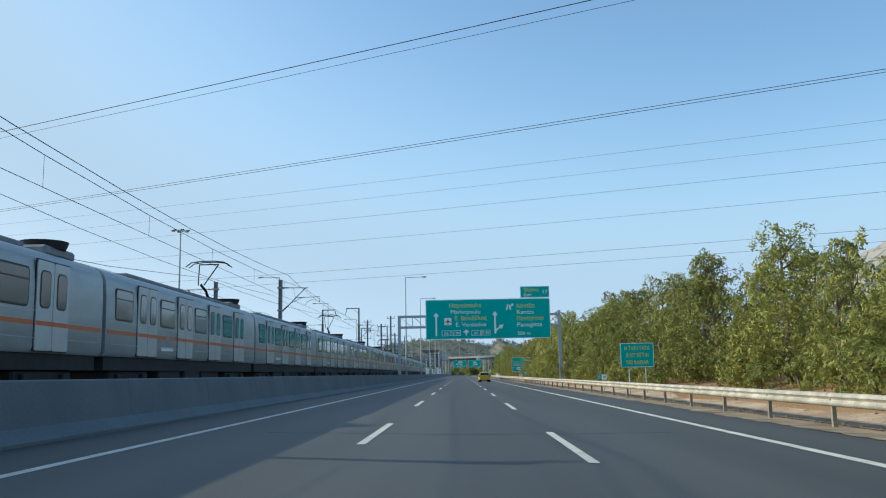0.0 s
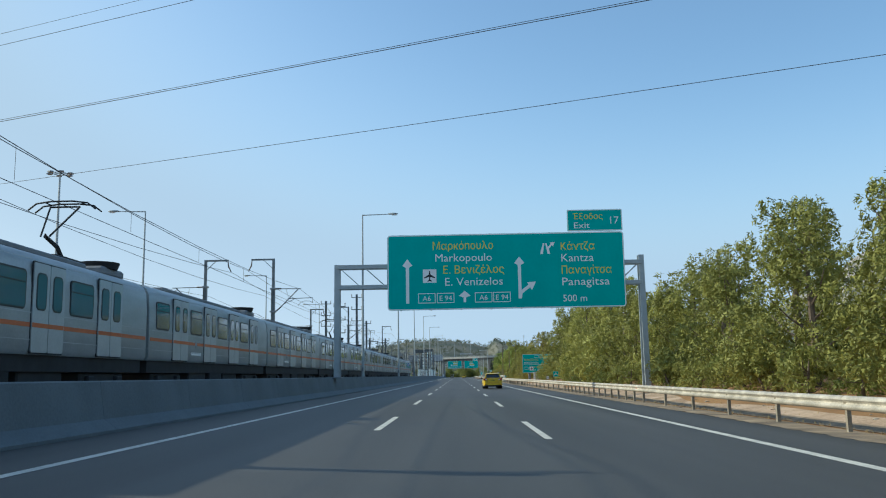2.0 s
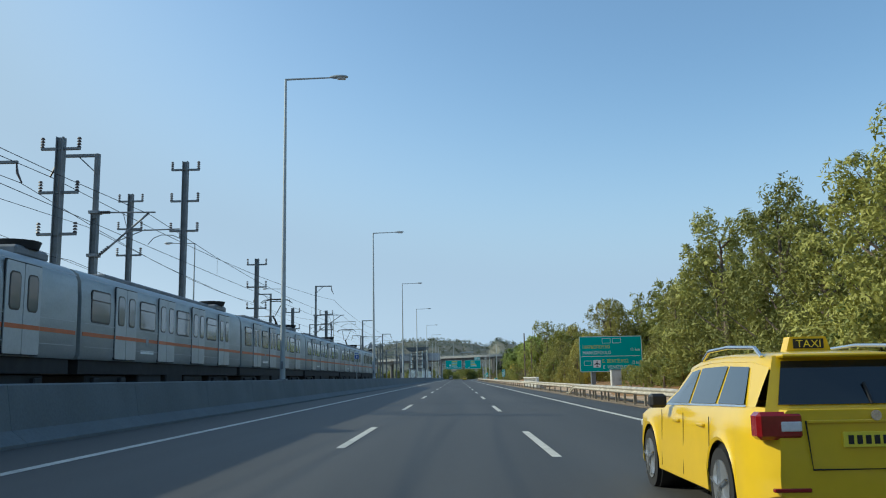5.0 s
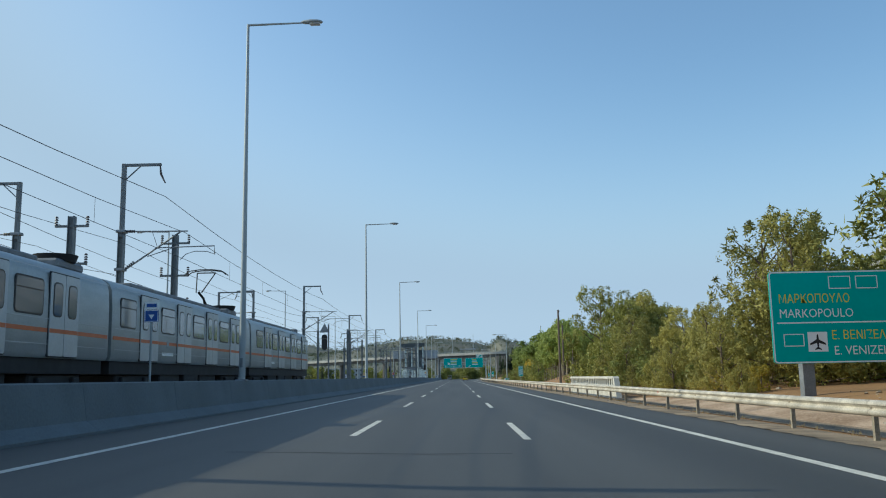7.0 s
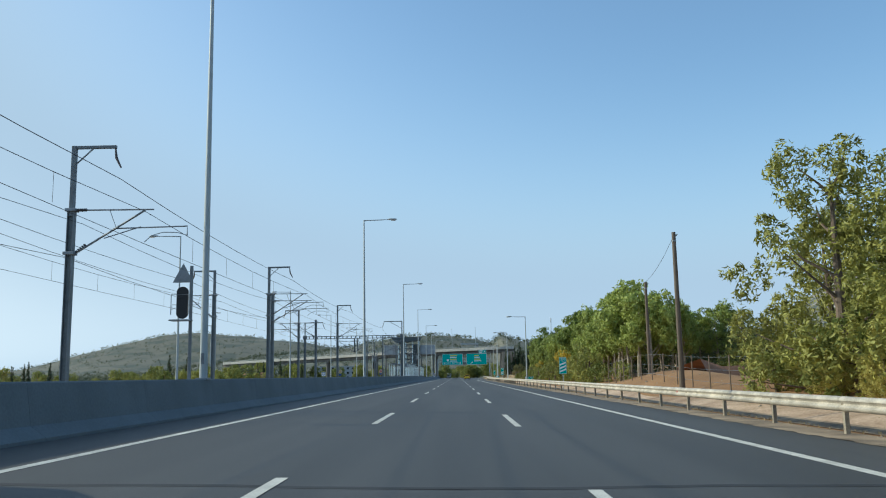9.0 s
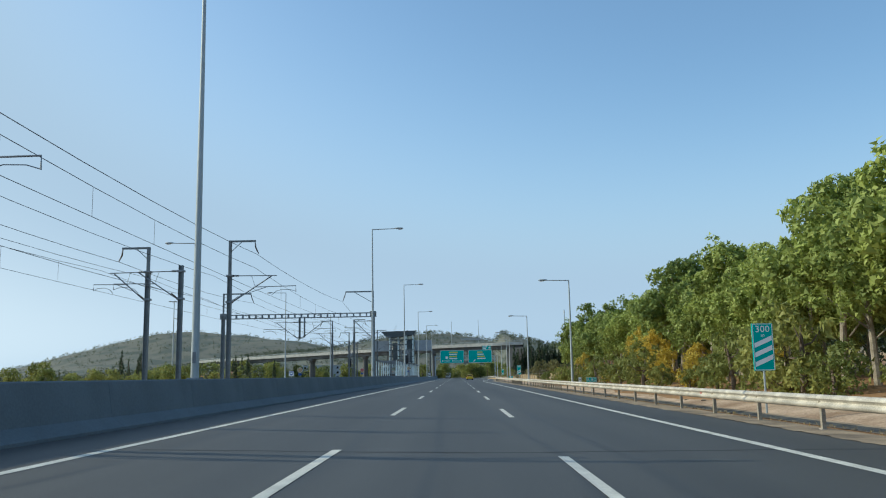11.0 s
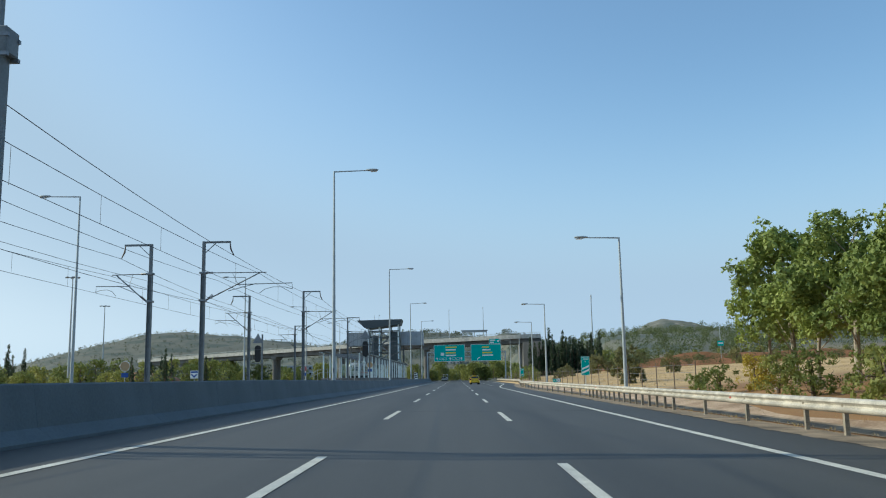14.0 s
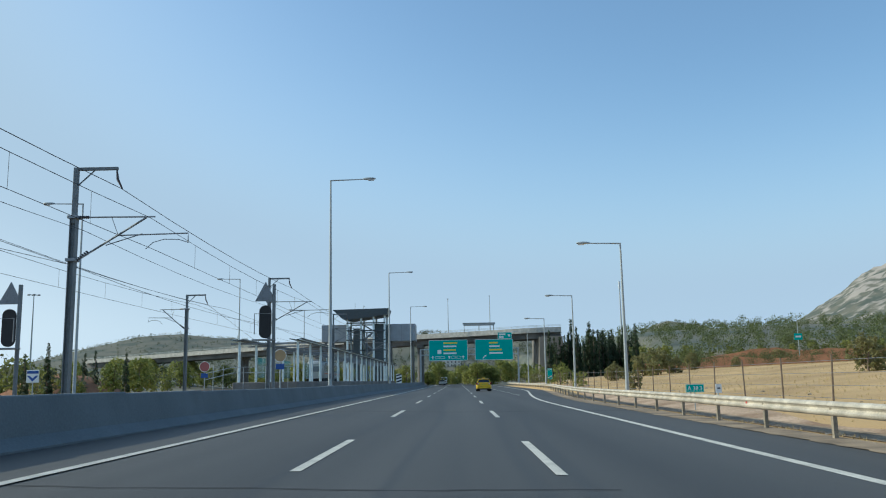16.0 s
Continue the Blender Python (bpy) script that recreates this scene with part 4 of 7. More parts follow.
# blue direction plate standing on the barrier
s = thing("rail_marker_sign", "small blue and white railway plate on a post behind the barrier", "railway sign", at=pose(-9.15, 200.5, 0.6))
part("post", Geo().cyl((0.2, 0.06, 0), (0.2, 0.06, 2.9), 0.035, 0.035, 8), GALV, s)
p = sign_panel("panel", 0.42, 0.36, s, 0.015, SIGN_BLUE, 0.02)
p.matrix_basis = pose(0, 0, 2.45)
flat("triangle", [(0.12, 0.22), (0.21, 0.08), (0.30, 0.22)], SIGN_WHITE, p)
p2 = sign_panel("number_plate", 0.42, 0.2, s, 0, SIGN_WHITE, 0.02)
p2.matrix_basis = pose(0, 0, 2.84)
flat("text_bar", [(0.06, 0.05), (0.36, 0.05), (0.36, 0.15), (0.06, 0.15)], SIGN_BLUE, p2)

# ---- metro train ----
CAR_L, CAR_W = 17.7, 2.7
FLOOR, EAVE, RAIL_Z = 1.95, 4.15, 0.86


def shell_profile():
    """Half outline of a car body, from the sill up to the roof's middle: distance from the middle, height."""
    return [(1.28, FLOOR), (1.35, FLOOR + 0.12), (1.35, 3.0), (1.345, 3.6), (1.31, 4.1), (1.22, 4.32), (1.02, 4.46), (0.6, 4.56), (0.0, 4.59)]


def rounded(y0, y1, z0, z1, r, n=4):
    pts = []
    for cy, cz, a0 in ((y1 - r, z0 + r, -90), (y1 - r, z1 - r, 0), (y0 + r, z1 - r, 90), (y0 + r, z0 + r, 180)):
        for k in range(n + 1):
            a = radians(a0 + 90 * k / n)
            pts.append((cy + r * math.cos(a), cz + r * math.sin(a)))
    return pts


def panel_on_side(poly, side, out, thick):
    return Geo().prism(poly, "x", side * (1.35 + out), side * (1.35 + out - thick))


def add_window(car, y0, y1, side, split=True, z0=3.05, z1=3.9):
    w = part("window_surround", panel_on_side(rounded(y0 - 0.05, y1 + 0.05, z0 - 0.05, z1 + 0.05, 0.14), side, 0.008, 0.03), BLACK, car, "black rubber window surround")
    part("pane", panel_on_side(rounded(y0, y1, z0, z1, 0.1), side, 0.014, 0.02), TRAIN_GLASS, w, "dark glass window")
    if split:
        part("window_bar", panel_on_side([(y0 + 0.02, z1 - 0.27), (y1 - 0.02, z1 - 0.27), (y1 - 0.02, z1 - 0.24), (y0 + 0.02, z1 - 0.24)], side, 0.02, 0.02), BLACK, w)


def add_door(car, y0, y1, side):
    mid = (y0 + y1) / 2
    for a, b in ((y0, mid - 0.012), (mid + 0.012, y1)):
        d = part("door_leaf", panel_on_side(rounded(a, b, 2.0, 4.17, 0.06), side, 0.03, 0.05), STEEL_DOOR, car, "pale grey sliding door leaf")
        c, h = (a + b) / 2, (b - a) * 0.27
        part("door_seal", panel_on_side(rounded(c - h - 0.04, c + h + 0.04, 3.02, 3.94, 0.14), side, 0.036, 0.02), BLACK, d)
        part("door_pane", panel_on_side(rounded(c - h, c + h, 3.06, 3.9, 0.11), side, 0.042, 0.02), TRAIN_GLASS, d)
    part("door_gap", panel_on_side([(mid - 0.02, 2.0), (mid + 0.02, 2.0), (mid + 0.02, 4.17), (mid - 0.02, 4.17)], side, 0.012, 0.02), BLACK, car)
    part("door_frame", panel_on_side(rounded(y0 - 0.04, y1 + 0.04, 1.97, 4.2, 0.05), side, 0.006, 0.02), UNDER, car)


def bogie(car, y):
    b = part("bogie", Geo().box(-1.1, 1.1, y - 1.5, y + 1.5, 1.15, 1.55, 0.05), UNDER, car, "black bogie frame")
    for dy in (-1.0, 1.0):
        for s in (-1, 1):
            part("wheel", Geo().cyl((s * 0.69, y + dy, RAIL_Z + 0.42), (s * 0.82, y + dy, RAIL_Z + 0.42), 0.42, 0.42, 16), RAILSTEEL, b)
            part("axle_box", Geo().box(s * 0.9 - 0.12, s * 0.9 + 0.2 * s + 0.12, y + dy - 0.2, y + dy + 0.2, 1.1, 1.45, 0.03), UNDER, b)


def metro_car(lead=False):
    """A car that reaches from y = 0 to y = CAR_L; a lead car has its nose at CAR_L."""
    car = thing("metro_car", "brushed steel metro car with an orange stripe and grey doors", "train car", "metro train")
    half = shell_profile()
    ring = [(x, z) for x, z in half] + [(-x, z) for x, z in reversed(half[:-1])]

    def section(y):
        if not lead:
            k = 1.0 if 0.3 < y < CAR_L - 0.3 else 0.985
            return [(x * k, z) for x, z in ring]
        d = max(0.0, y - (CAR_L - 1.5)) / 1.5
        k = 1 - 0.20 * d ** 2.2
        return [(x * k, z if z < 3.0 else 3.0 + (z - 3.0) * (1 - 0.30 * d ** 2.0)) for x, z in ring]
    ys = [0.12, 0.35, 4.5, 9.0, 13.5, 16.0] + ([16.2, 16.5, 16.8, 17.1, 17.3, 17.5, 17.62, CAR_L] if lead else [CAR_L - 0.35, CAR_L - 0.12])
    part("body", Geo().sweep(section, ys, True), STEEL_CAR, car)
    # seams and corrugation lines
    for s in (-1, 1):
        for z in (2.30, 2.95, 4.22):
            part("body_bead", Geo().bar((s * 1.352, 0.3, z), (s * 1.352, CAR_L - (1.6 if lead else 0.3), z), 0.012, 0.02), STEEL_DOOR, car)
    f = CAR_L
    if lead:
        wins = [(f - 5.0, f - 3.7), (f - 8.8, f - 7.5), (f - 12.5, f - 11.3), (f - 16.35, f - 15.0)]
        doors = [(f - 3.35, f - 1.85), (f - 7.1, f - 5.4), (f - 10.9, f - 9.15), (f - 14.55, f - 12.85)]
    else:
        wins = [(0.75, 2.0), (4.5, 5.85), (8.2, 9.6), (12.0, 13.35)]
        doors = [(2.42, 4.1), (6.2, 7.86), (9.95, 11.6), (13.72, 15.4)]
    for s in (-1, 1):
        for a, b in wins:
            add_window(car, a, b, s)
        for a, b in doors:
            add_door(car, a, b, s)
        cuts = sorted(doors)
        y = 0.2
        end = f - (1.0 if lead else 0.2)
        for a, b in cuts + [(end, end)]:
            if a - y > 0.1:
                part("stripe", panel_on_side([(y, 2.60), (a - 0.05, 2.60), (a - 0.05, 2.71), (y, 2.71)], s, 0.005, 0.01), TRAIN_STRIPE, car, "orange stripe")
            if b > a:
                st = part("door_stripe", panel_on_side([(a + 0.02, 2.60), (b - 0.02, 2.60), (b - 0.02, 2.71), (a + 0.02, 2.71)], s, 0.034, 0.01), TRAIN_STRIPE, car, "orange stripe")
            y = b + 0.05
        part("notice_strip", panel_on_side([(4.6, 2.22), (5.8, 2.22), (5.8, 2.33), (4.6, 2.33)], s, 0.006, 0.01), SIGN_WHITE, car)
        part("car_emblem", panel_on_side(rounded(5.05, 5.3, 2.5, 2.75, 0.1), s, 0.008, 0.01), STATION_CLAD, car)
        if lead:
            part("cab_door", Geo().prism(rounded(f - 1.5, f - 0.8, 2.0, 4.05, 0.06), "x", s * 1.33, s * 1.25), STEEL_DOOR, car)
            part("cab_door_pane", Geo().prism(rounded(f - 1.4, f - 0.9, 3.0, 3.85, 0.1), "x", s * 1.338, s * 1.27), TRAIN_GLASS, car)
    part("skirt", Geo().box(-1.22, 1.22, 0.3, CAR_L - (0.5 if lead else 0.3), 1.55, FLOOR + 0.02), UNDER, car)
    bogie(car, 2.6)
    bogie(car, CAR_L - 2.9)
    for a, b, w in ((5.0, 7.2, 1.15), (7.6, 9.4, 1.2), (9.9, 12.2, 1.12)):
        part("underfloor_box", Geo().box(-w, w, a, b, 1.12, 1.6, 0.04), UNDER, car)
    part("gangway", Geo().box(-0.75, 0.75, -0.22, 0.2, 1.7, 4.3, 0.08), UNDER, car, "black gangway bellows")
    part("roof_walkway", Geo().box(-0.75, 0.75, 3.0, 14.2, 4.52, 4.68, 0.04), TRAIN_ROOF, car)
    part("roof_unit", Geo().box(-0.8, 0.8, 15.2, 16.9 if not lead else 15.9, 4.5, 4.78, 0.07), TRAIN_ROOF, car, "grey roof ventilation unit")
    if not lead:
        fan = part("roof_fan", Geo().cyl((0.35, 16.0, 4.75), (0.35, 16.0, 4.95), 0.55, 0.62, 16), UNDER, car)
    if lead:
        part("windscreen", Geo().box(-0.85, 0.85, CAR_L - 0.03, CAR_L + 0.02, 2.95, 3.72, 0.015), TRAIN_GLASS, car)
        part("coupler", Geo().box(-0.2, 0.2, CAR_L - 0.2, CAR_L + 0.45, 1.35, 1.6, 0.04), UNDER, car)
        for s in (-1, 1):
            part("headlight", Geo().cyl((s * 0.75, CAR_L - 0.02, 2.35), (s * 0.75, CAR_L + 0.03, 2.35), 0.12, 0.12, 12), CLEAR_LAMP, car)
    return car


def pantograph(y):
    """A folded-elbow current collector standing on a car roof; one thing, as it can be lifted off."""
    p = thing("pantograph", "black metal pantograph raised to the overhead wire", "pantograph", "metro train", pose(-11.8, y, 4.62) @ Matrix.Diagonal((1.05, 1.25, 1.18, 1)))
    part("base", Geo().box(-0.55, 0.55, -0.75, 0.75, 0.05, 0.13, 0.02), UNDER, p)
    for s in (-1, 1):
        part("insulator", Geo().cyl((s * 0.45, -0.5, -0.05), (s * 0.45, -0.5, 0.08), 0.07, 0.05, 8), INSUL, p)
        part("insulator", Geo().cyl((s * 0.45, 0.5, -0.05), (s * 0.45, 0.5, 0.08), 0.07, 0.05, 8), INSUL, p)
    part("lower_arm", Geo().tube([(0, 0.55, 0.15), (0, 0.25, 0.45), (0, -0.35, 0.62)], [0.07, 0.055, 0.05], 8), UNDER, p)
    part("upper_arm", Geo().tube([(-0.12, -0.35, 0.62), (-0.42, 0.55, 1.52)], 0.025, 6).tube([(0.12, -0.35, 0.62), (0.42, 0.55, 1.52)], 0.025, 6).tube([(-0.42, 0.55, 1.52), (0.42, 0.55, 1.52)], 0.025, 6), UNDER, p)
    part("rod", Geo().tube([(0.15, 0.3, 0.2), (0.05, -0.45, 0.66)], 0.02, 5), UNDER, p)
    hd = Geo()
    for dy in (0.38, 0.72):
        hd.tube([(-0.95, dy, 1.42), (-0.72, dy, 1.58), (-0.3, dy, 1.63), (0.3, dy, 1.63), (0.72, dy, 1.58), (0.95, dy, 1.42)], 0.022, 6)
    for x in (-0.5, 0.5):
        hd.tube([(x, 0.38, 1.61), (x, 0.72, 1.61)], 0.018, 5)
    part("contact_head", hd, UNDER, p)


mid_car = metro_car(False)
lead_car = metro_car(True)
TRAIN_TAIL = 6.55
for k in range(12):
    ob = mid_car if k == 0 else copy_thing(mid_car, pose(0, 0, 0))
    ob.matrix_basis = pose(-11.8, TRAIN_TAIL + CAR_L * k, 0)
lead_car.matrix_basis = pose(-11.8, TRAIN_TAIL + CAR_L * 12, 0)
lead_car["label"] = "leading steel metro car with a sloped cab nose"
for k in (1, 3, 6, 9, 11):
    pantograph(TRAIN_TAIL + CAR_L * k + 13.6)

# ---- overhead line of the railway ----
def h_column(g, x, y, z0, z1, w=0.26, d=0.28):
    a, b, e = w / 2, d / 2, w / 2 - 0.03
    g.prism([(x - a, y - b), (x - e, y - b), (x - e, y - 0.02), (x + e, y - 0.02), (x + e, y - b), (x + a, y - b), (x + a, y + b), (x + e, y + b), (x + e, y + 0.02), (x - e, y + 0.02), (x - e, y + b), (x - a, y + b)], "z", z0, z1)


def cantilever(m, s, z, reach):
    """Stay, twin struts, registration tube and curved steady arm reaching sideways from a mast."""
    c = part("cantilever", Geo().tube([(s * 0.12, 0, z + 1.75), (s * reach * 1.12, 0, z + 1.72)], 0.032, 6).tube([(s * 0.3, 0, z + 0.12), (s * reach, 0, z + 1.70)], 0.04, 6), GALV_DARK, m)
    part("brace_tube", Geo().tube([(s * reach * 0.45, 0, z + 0.62), (s * reach * 0.95, 0, z + 1.05)], 0.022, 5).tube([(s * reach * 0.52, 0, z + 1.72), (s * reach * 0.62, 0, z + 0.98)], 0.014, 5), GALV_DARK, c)
    part("registration_tube", Geo().tube([(s * reach * 0.58, 0, z + 1.0), (s * reach * 1.58, 0, z + 1.04), (s * reach * 1.58, 0, z + 0.66)], 0.028, 6), GALV_DARK, c)
    part("steady_arm", Geo().tube([(s * reach * 1.58, 0, z + 0.68), (s * reach * 1.45, 0, z + 0.80), (s * reach * 1.25, 0, z + 0.82), (s * reach * 1.1, 0, z + 0.70), (s * reach, 0, z + 0.45)], 0.017, 5), GALV_DARK, c)
    for za, zb in ((1.75, 1.75), (0.05, 0.42)):
        p, q = Vector((s * 0.16, 0, z + za)), Vector((s * 0.62, 0, z + zb))
        g = Geo()
        for k in range(6):
            g.cyl(p.lerp(q, k / 6), p.lerp(q, (k + 0.6) / 6), 0.075, 0.045, 8)
        part("insulator", g, INSUL, c)
    for zz in (1.75, 0.06):
        part("mast_bracket", Geo().box(-0.21, 0.21, -0.19, 0.19, z + zz - 0.06, z + zz + 0.06, 0.012), GALV_DARK, c)


def line_mast(x, y, s, top=10.1, arm=1.65, reach=2.1, side=1):
    """s: the way of the top arm, 0 for a plain mast; side: the way of the cantilever."""
    m = thing("line_mast", "grey steel overhead line mast beside the near track" if side > 0 else "grey steel overhead line mast beside the far track", "mast", "overhead line masts")
    g = Geo()
    col = 7.9 if s else top
    h_column(g, 0, 0, 0.3, col, 0.25, 0.27)
    part("column", g, MAST, m)
    part("foundation", Geo().box(-0.45, 0.45, -0.45, 0.45, 0.25, 0.75, 0.03), CONCRETE_PALE, m)
    if s:
        part("top_tube", Geo().box(-0.09, 0.09, -0.09, 0.09, 7.6, top, 0.01), MAST, m)
        part("top_arm", Geo().box(min(0, s * arm), max(0, s * arm), -0.06, 0.06, top - 0.12, top, 0.01), MAST, m)
        part("arm_brace", Geo().bar((s * 0.05, 0, top - 0.75), (s * arm * 0.45, 0, top - 0.1), 0.05, 0.04), MAST, m)
        part("suspension", Geo().tube([(s * arm * 0.97, 0, top - 0.1), (s * arm * 1.0, 0, top - 0.5), (s * (arm + 0.2), 0, top - 0.9)], [0.03, 0.055, 0.03], 6), INSUL, m)
    cantilever(m, side, 6.1, reach)
    m.matrix_basis = pose(x, y, 0)


for x, y, s, top in ((-13.8, 15.0, 0, 8.4), (-13.75, 63.0, 0, 8.45), (-13.75, 111.5, -1, 10.1), (-14.0, 157.0, -1, 10.2), (-14.5, 211.9, 1, 10.9), (-14.75, 258.0, 1, 10.4), (-14.6, 292.0, 1, 10.0), (-14.6, 330.5, 1, 10.15), (-15.35, 403.2, 1, 9.8), (-14.75, 434.1, 1, 9.85), (-15.0, 470.0, 1, 9.8), (-15.0, 506.0, 1, 9.7), (-15.0, 545.0, 1, 9.7)):
    line_mast(x, y, s, top, reach=max(1.7, -11.5 - x - 0.4))
for x, y, s, top in ((-18.6, 63.0, 0, 8.4), (-18.2, 109.5, 1, 9.8), (-18.8, 157.0, 1, 10.0), (-19.2, 212.0, -1, 10.2), (-19.6, 257.5, -1, 10.0), (-18.9, 292.0, -1, 9.8), (-18.9, 327.8, -1, 9.4), (-18.6, 403.2, -1, 9.7), (-20.0, 434.0, -1, 9.5), (-23.3, 475.0, 1, 9.1)):
    line_mast(x, y, s, top, side=-1)
line_mast(-15.6, 298.0, 0, 8.4, reach=3.0)
line_mast(-16.8, 327.6, 0, 8.2, reach=2.6, side=-1)
line_mast(-23.0, 257.5, 1, 9.9, arm=3.3, side=-1)
# plain tension and switch masts
def switch_mast(x, y, top):
    m = thing("switch_mast", "tall plain steel mast with insulators and switchgear", "mast", "tension masts")
    g = Geo()
    h_column(g, 0, 0, 0.3, top, 0.28, 0.3)
    part("column", g, MAST, m)
    for z in (top - 0.5, top - 2.2, top - 3.8):
        part("cross_arm", Geo().box(-0.75, 0.75, -0.06, 0.06, z, z + 0.1, 0.01), MAST, m)
        for s in (-0.7, 0.7):
            g = Geo()
            for k in range(4):
                g.cyl((s, 0, z + 0.1 + 0.11 * k), (s, 0, z + 0.17 + 0.11 * k), 0.09, 0.05, 8)
            part("insulator", g, INSUL, m)
    part("switch_box", Geo().box(-0.25, 0.25, -0.35, -0.14, 1.8, 2.5, 0.02), GALV, m)
    m.matrix_basis = pose(x, y, 0)


for x, y, t in ((-14.3, 168.6, 12.9), (-15.0, 156.0, 10.6), (-19.6, 174.8, 12.6), (-17.0, 212.5, 8.7), (-14.5, 219.0, 8.9), (-15.0, 188.0, 10.4)):
    switch_mast(x, y, t)

# portal over both tracks
portal = thing("line_portal", "steel lattice portal carrying the overhead line over both tracks", "portal", at=pose(0, 368.0, 0))
for x in (-9.05, -25.3):
    g = Geo()
    h_column(g, x, 0, 0.2, 8.0, 0.36, 0.36)
    part("column", g, MAST, portal)
    part("top_tube", Geo().box(x - 0.08, x + 0.08, -0.08, 0.08, 8.0, 10.5, 0.01), MAST, portal)
    part("cap", Geo().box(x - 0.32, x + 0.32, -0.25, 0.25, 7.75, 8.3, 0.03), MAST, portal)
    s = -1 if x > -20 else 1
    part("top_arm", Geo().box(min(x, x + s * 3.0), max(x, x + s * 3.0), -0.06, 0.06, 10.36, 10.5, 0.01), MAST, portal)
    part("arm_brace", Geo().bar((x, 0, 9.2), (x + s * 2.0, 0, 10.36), 0.07, 0.06), MAST, portal)
    part("suspension", Geo().tube([(x + s * 2.95, 0, 10.4), (x + s * 3.1, 0, 9.9), (x + s * 3.3, 0, 9.4)], [0.03, 0.055, 0.03], 6), INSUL, portal)
lat = Geo()
for dy in (-0.22, 0.22):
    for z in (7.72, 8.12):
        lat.box(-25.6, -8.7, dy - 0.04, dy + 0.04, z - 0.04, z + 0.04)
    for k in range(24):
        a = -25.3 + 16.25 * k / 23
        lat.box(a - 0.05, a + 0.05, dy - 0.03, dy + 0.03, 7.72, 8.12)
part("lattice_beam", lat, GALV_DARK, portal)
drop = Geo()
h_column(drop, -17.0, 0, 5.4, 7.8, 0.2, 0.2)
drop.box(-16.55, -16.4, -0.08, 0.08, 5.6, 7.8)
part("drop_post", drop, MAST, portal)
for s, x in ((1, -16.9), (-1, -17.1)):
    c = new("hanger")
    c.parent = portal
    c.matrix_basis = pose(x, 0, 0)
    cantilever(c, s, 5.5, 2.4)
c = new("hanger")
c.parent = portal
c.matrix_basis = pose(-9.1, 0, 0)
cantilever(c, -1, 5.5, 1.9)

# wires, sagging from mast to mast
MAST_Y = [-40, 15, 63, 111, 157, 212, 258, 292, 326, 368, 403, 434, 470, 506, 545, 600, 660]


def line_wire(spots, sag, r, zig=0.0, label="thin dark overhead wire"):
    """A wire hung from mast to mast; spots: y, x and height of each hanging point."""
    pts = []
    for i in range(len(spots) - 1):
        (a, xa, za), (b, xb, zb) = spots[i], spots[i + 1]
        for k in range(6):
            u = k / 6
            pts.append((xa + (xb - xa) * u + zig * (1 - 2 * u) * (1 if i % 2 else -1), a + (b - a) * u, za + (zb - za) * u - sag * 4 * u * (1 - u) * ((b - a) / 46) ** 2))
    solid("overhead_wire", Geo().tube(pts, r, 5, False), WIRE, label, "wire", group="overhead wires")


def level(x, z):
    return [(y, x, z) for y in MAST_Y]


for x in (-11.8, -20.9):
    line_wire(level(x, 6.53), 0.04, 0.011, 0.2)
    line_wire(level(x, 7.75), 0.5, 0.012, 0.1)
# feeders hang from the masts' top arms
line_wire([(-40, -12.6, 8.6), (15, -12.6, 8.6), (63, -13.2, 8.8), (111, -15.6, 9.2), (157, -15.8, 9.3), (212, -12.65, 9.4), (258, -12.9, 9.05), (292, -12.75, 8.9), (330, -12.75, 9.15), (368, -12.4, 9.4), (403, -13.5, 8.9), (434, -12.9, 8.95), (470, -13.1, 8.9), (506, -13.1, 8.8), (545, -13.1, 8.8), (660, -13.1, 8.8)], 0.45, 0.015)
line_wire([(-40, -20.1, 8.6), (63, -19.4, 8.7), (110, -16.4, 8.9), (157, -17.0, 9.1), (212, -21.0, 9.3), (258, -21.4, 9.1), (292, -20.7, 8.9), (328, -20.7, 8.5), (368, -22.0, 9.4), (403, -20.4, 8.8), (434, -21.8, 8.6), (475, -21.5, 8.2), (660, -21.5, 8.6)], 0.45, 0.015)
line_wire(level(-14.3, 7.3), 0.5, 0.011)
line_wire(level(-18.3, 7.3), 0.5, 0.011)
line_wire(level(-14.9, 6.0), 0.6, 0.011)
drp = Geo()
for x in (-11.8, -20.9):
    for i in range(len(MAST_Y) - 1):
        a, b = MAST_Y[i], MAST_Y[i + 1]
        for k in range(1, 6):
            u = k / 6
            drp.cyl((x, a + (b - a) * u, 6.53), (x, a + (b - a) * u, 7.75 - 0.5 * 4 * u * (1 - u) * ((b - a) / 46) ** 2), 0.007, 0.007, 4, False)
solid("wire_droppers", drp, WIRE, "thin droppers between the overhead wires", "wire", kind="stuff")


def power_line(y0, slope, z, r, sag):
    pts = [(x, y0 + slope * x, z + sag * (x - 10) ** 2) for x in np.linspace(-220, 220, 61)]
    solid("power_cable", Geo().tube(pts, r, 5, False), WIRE, "dark high-voltage cable crossing above the road", "cable", group="power cables")


for y0, z, r in ((76.0, 19.55, 0.010), (81.1, 19.2, 0.010), (77.5, 16.6, 0.012), (82.9, 15.25, 0.012), (72.5, 10.85, 0.012), (80.4, 10.9, 0.012)):
    power_line(y0, -0.421, z, r, 0.0001)
for y0, z in ((46.7, 20.85), (46.4, 20.75), (44.8, 19.55), (42.8, 13.38), (43.35, 13.40)):
    power_line(y0, -0.497, z, 0.014, 0.00006)

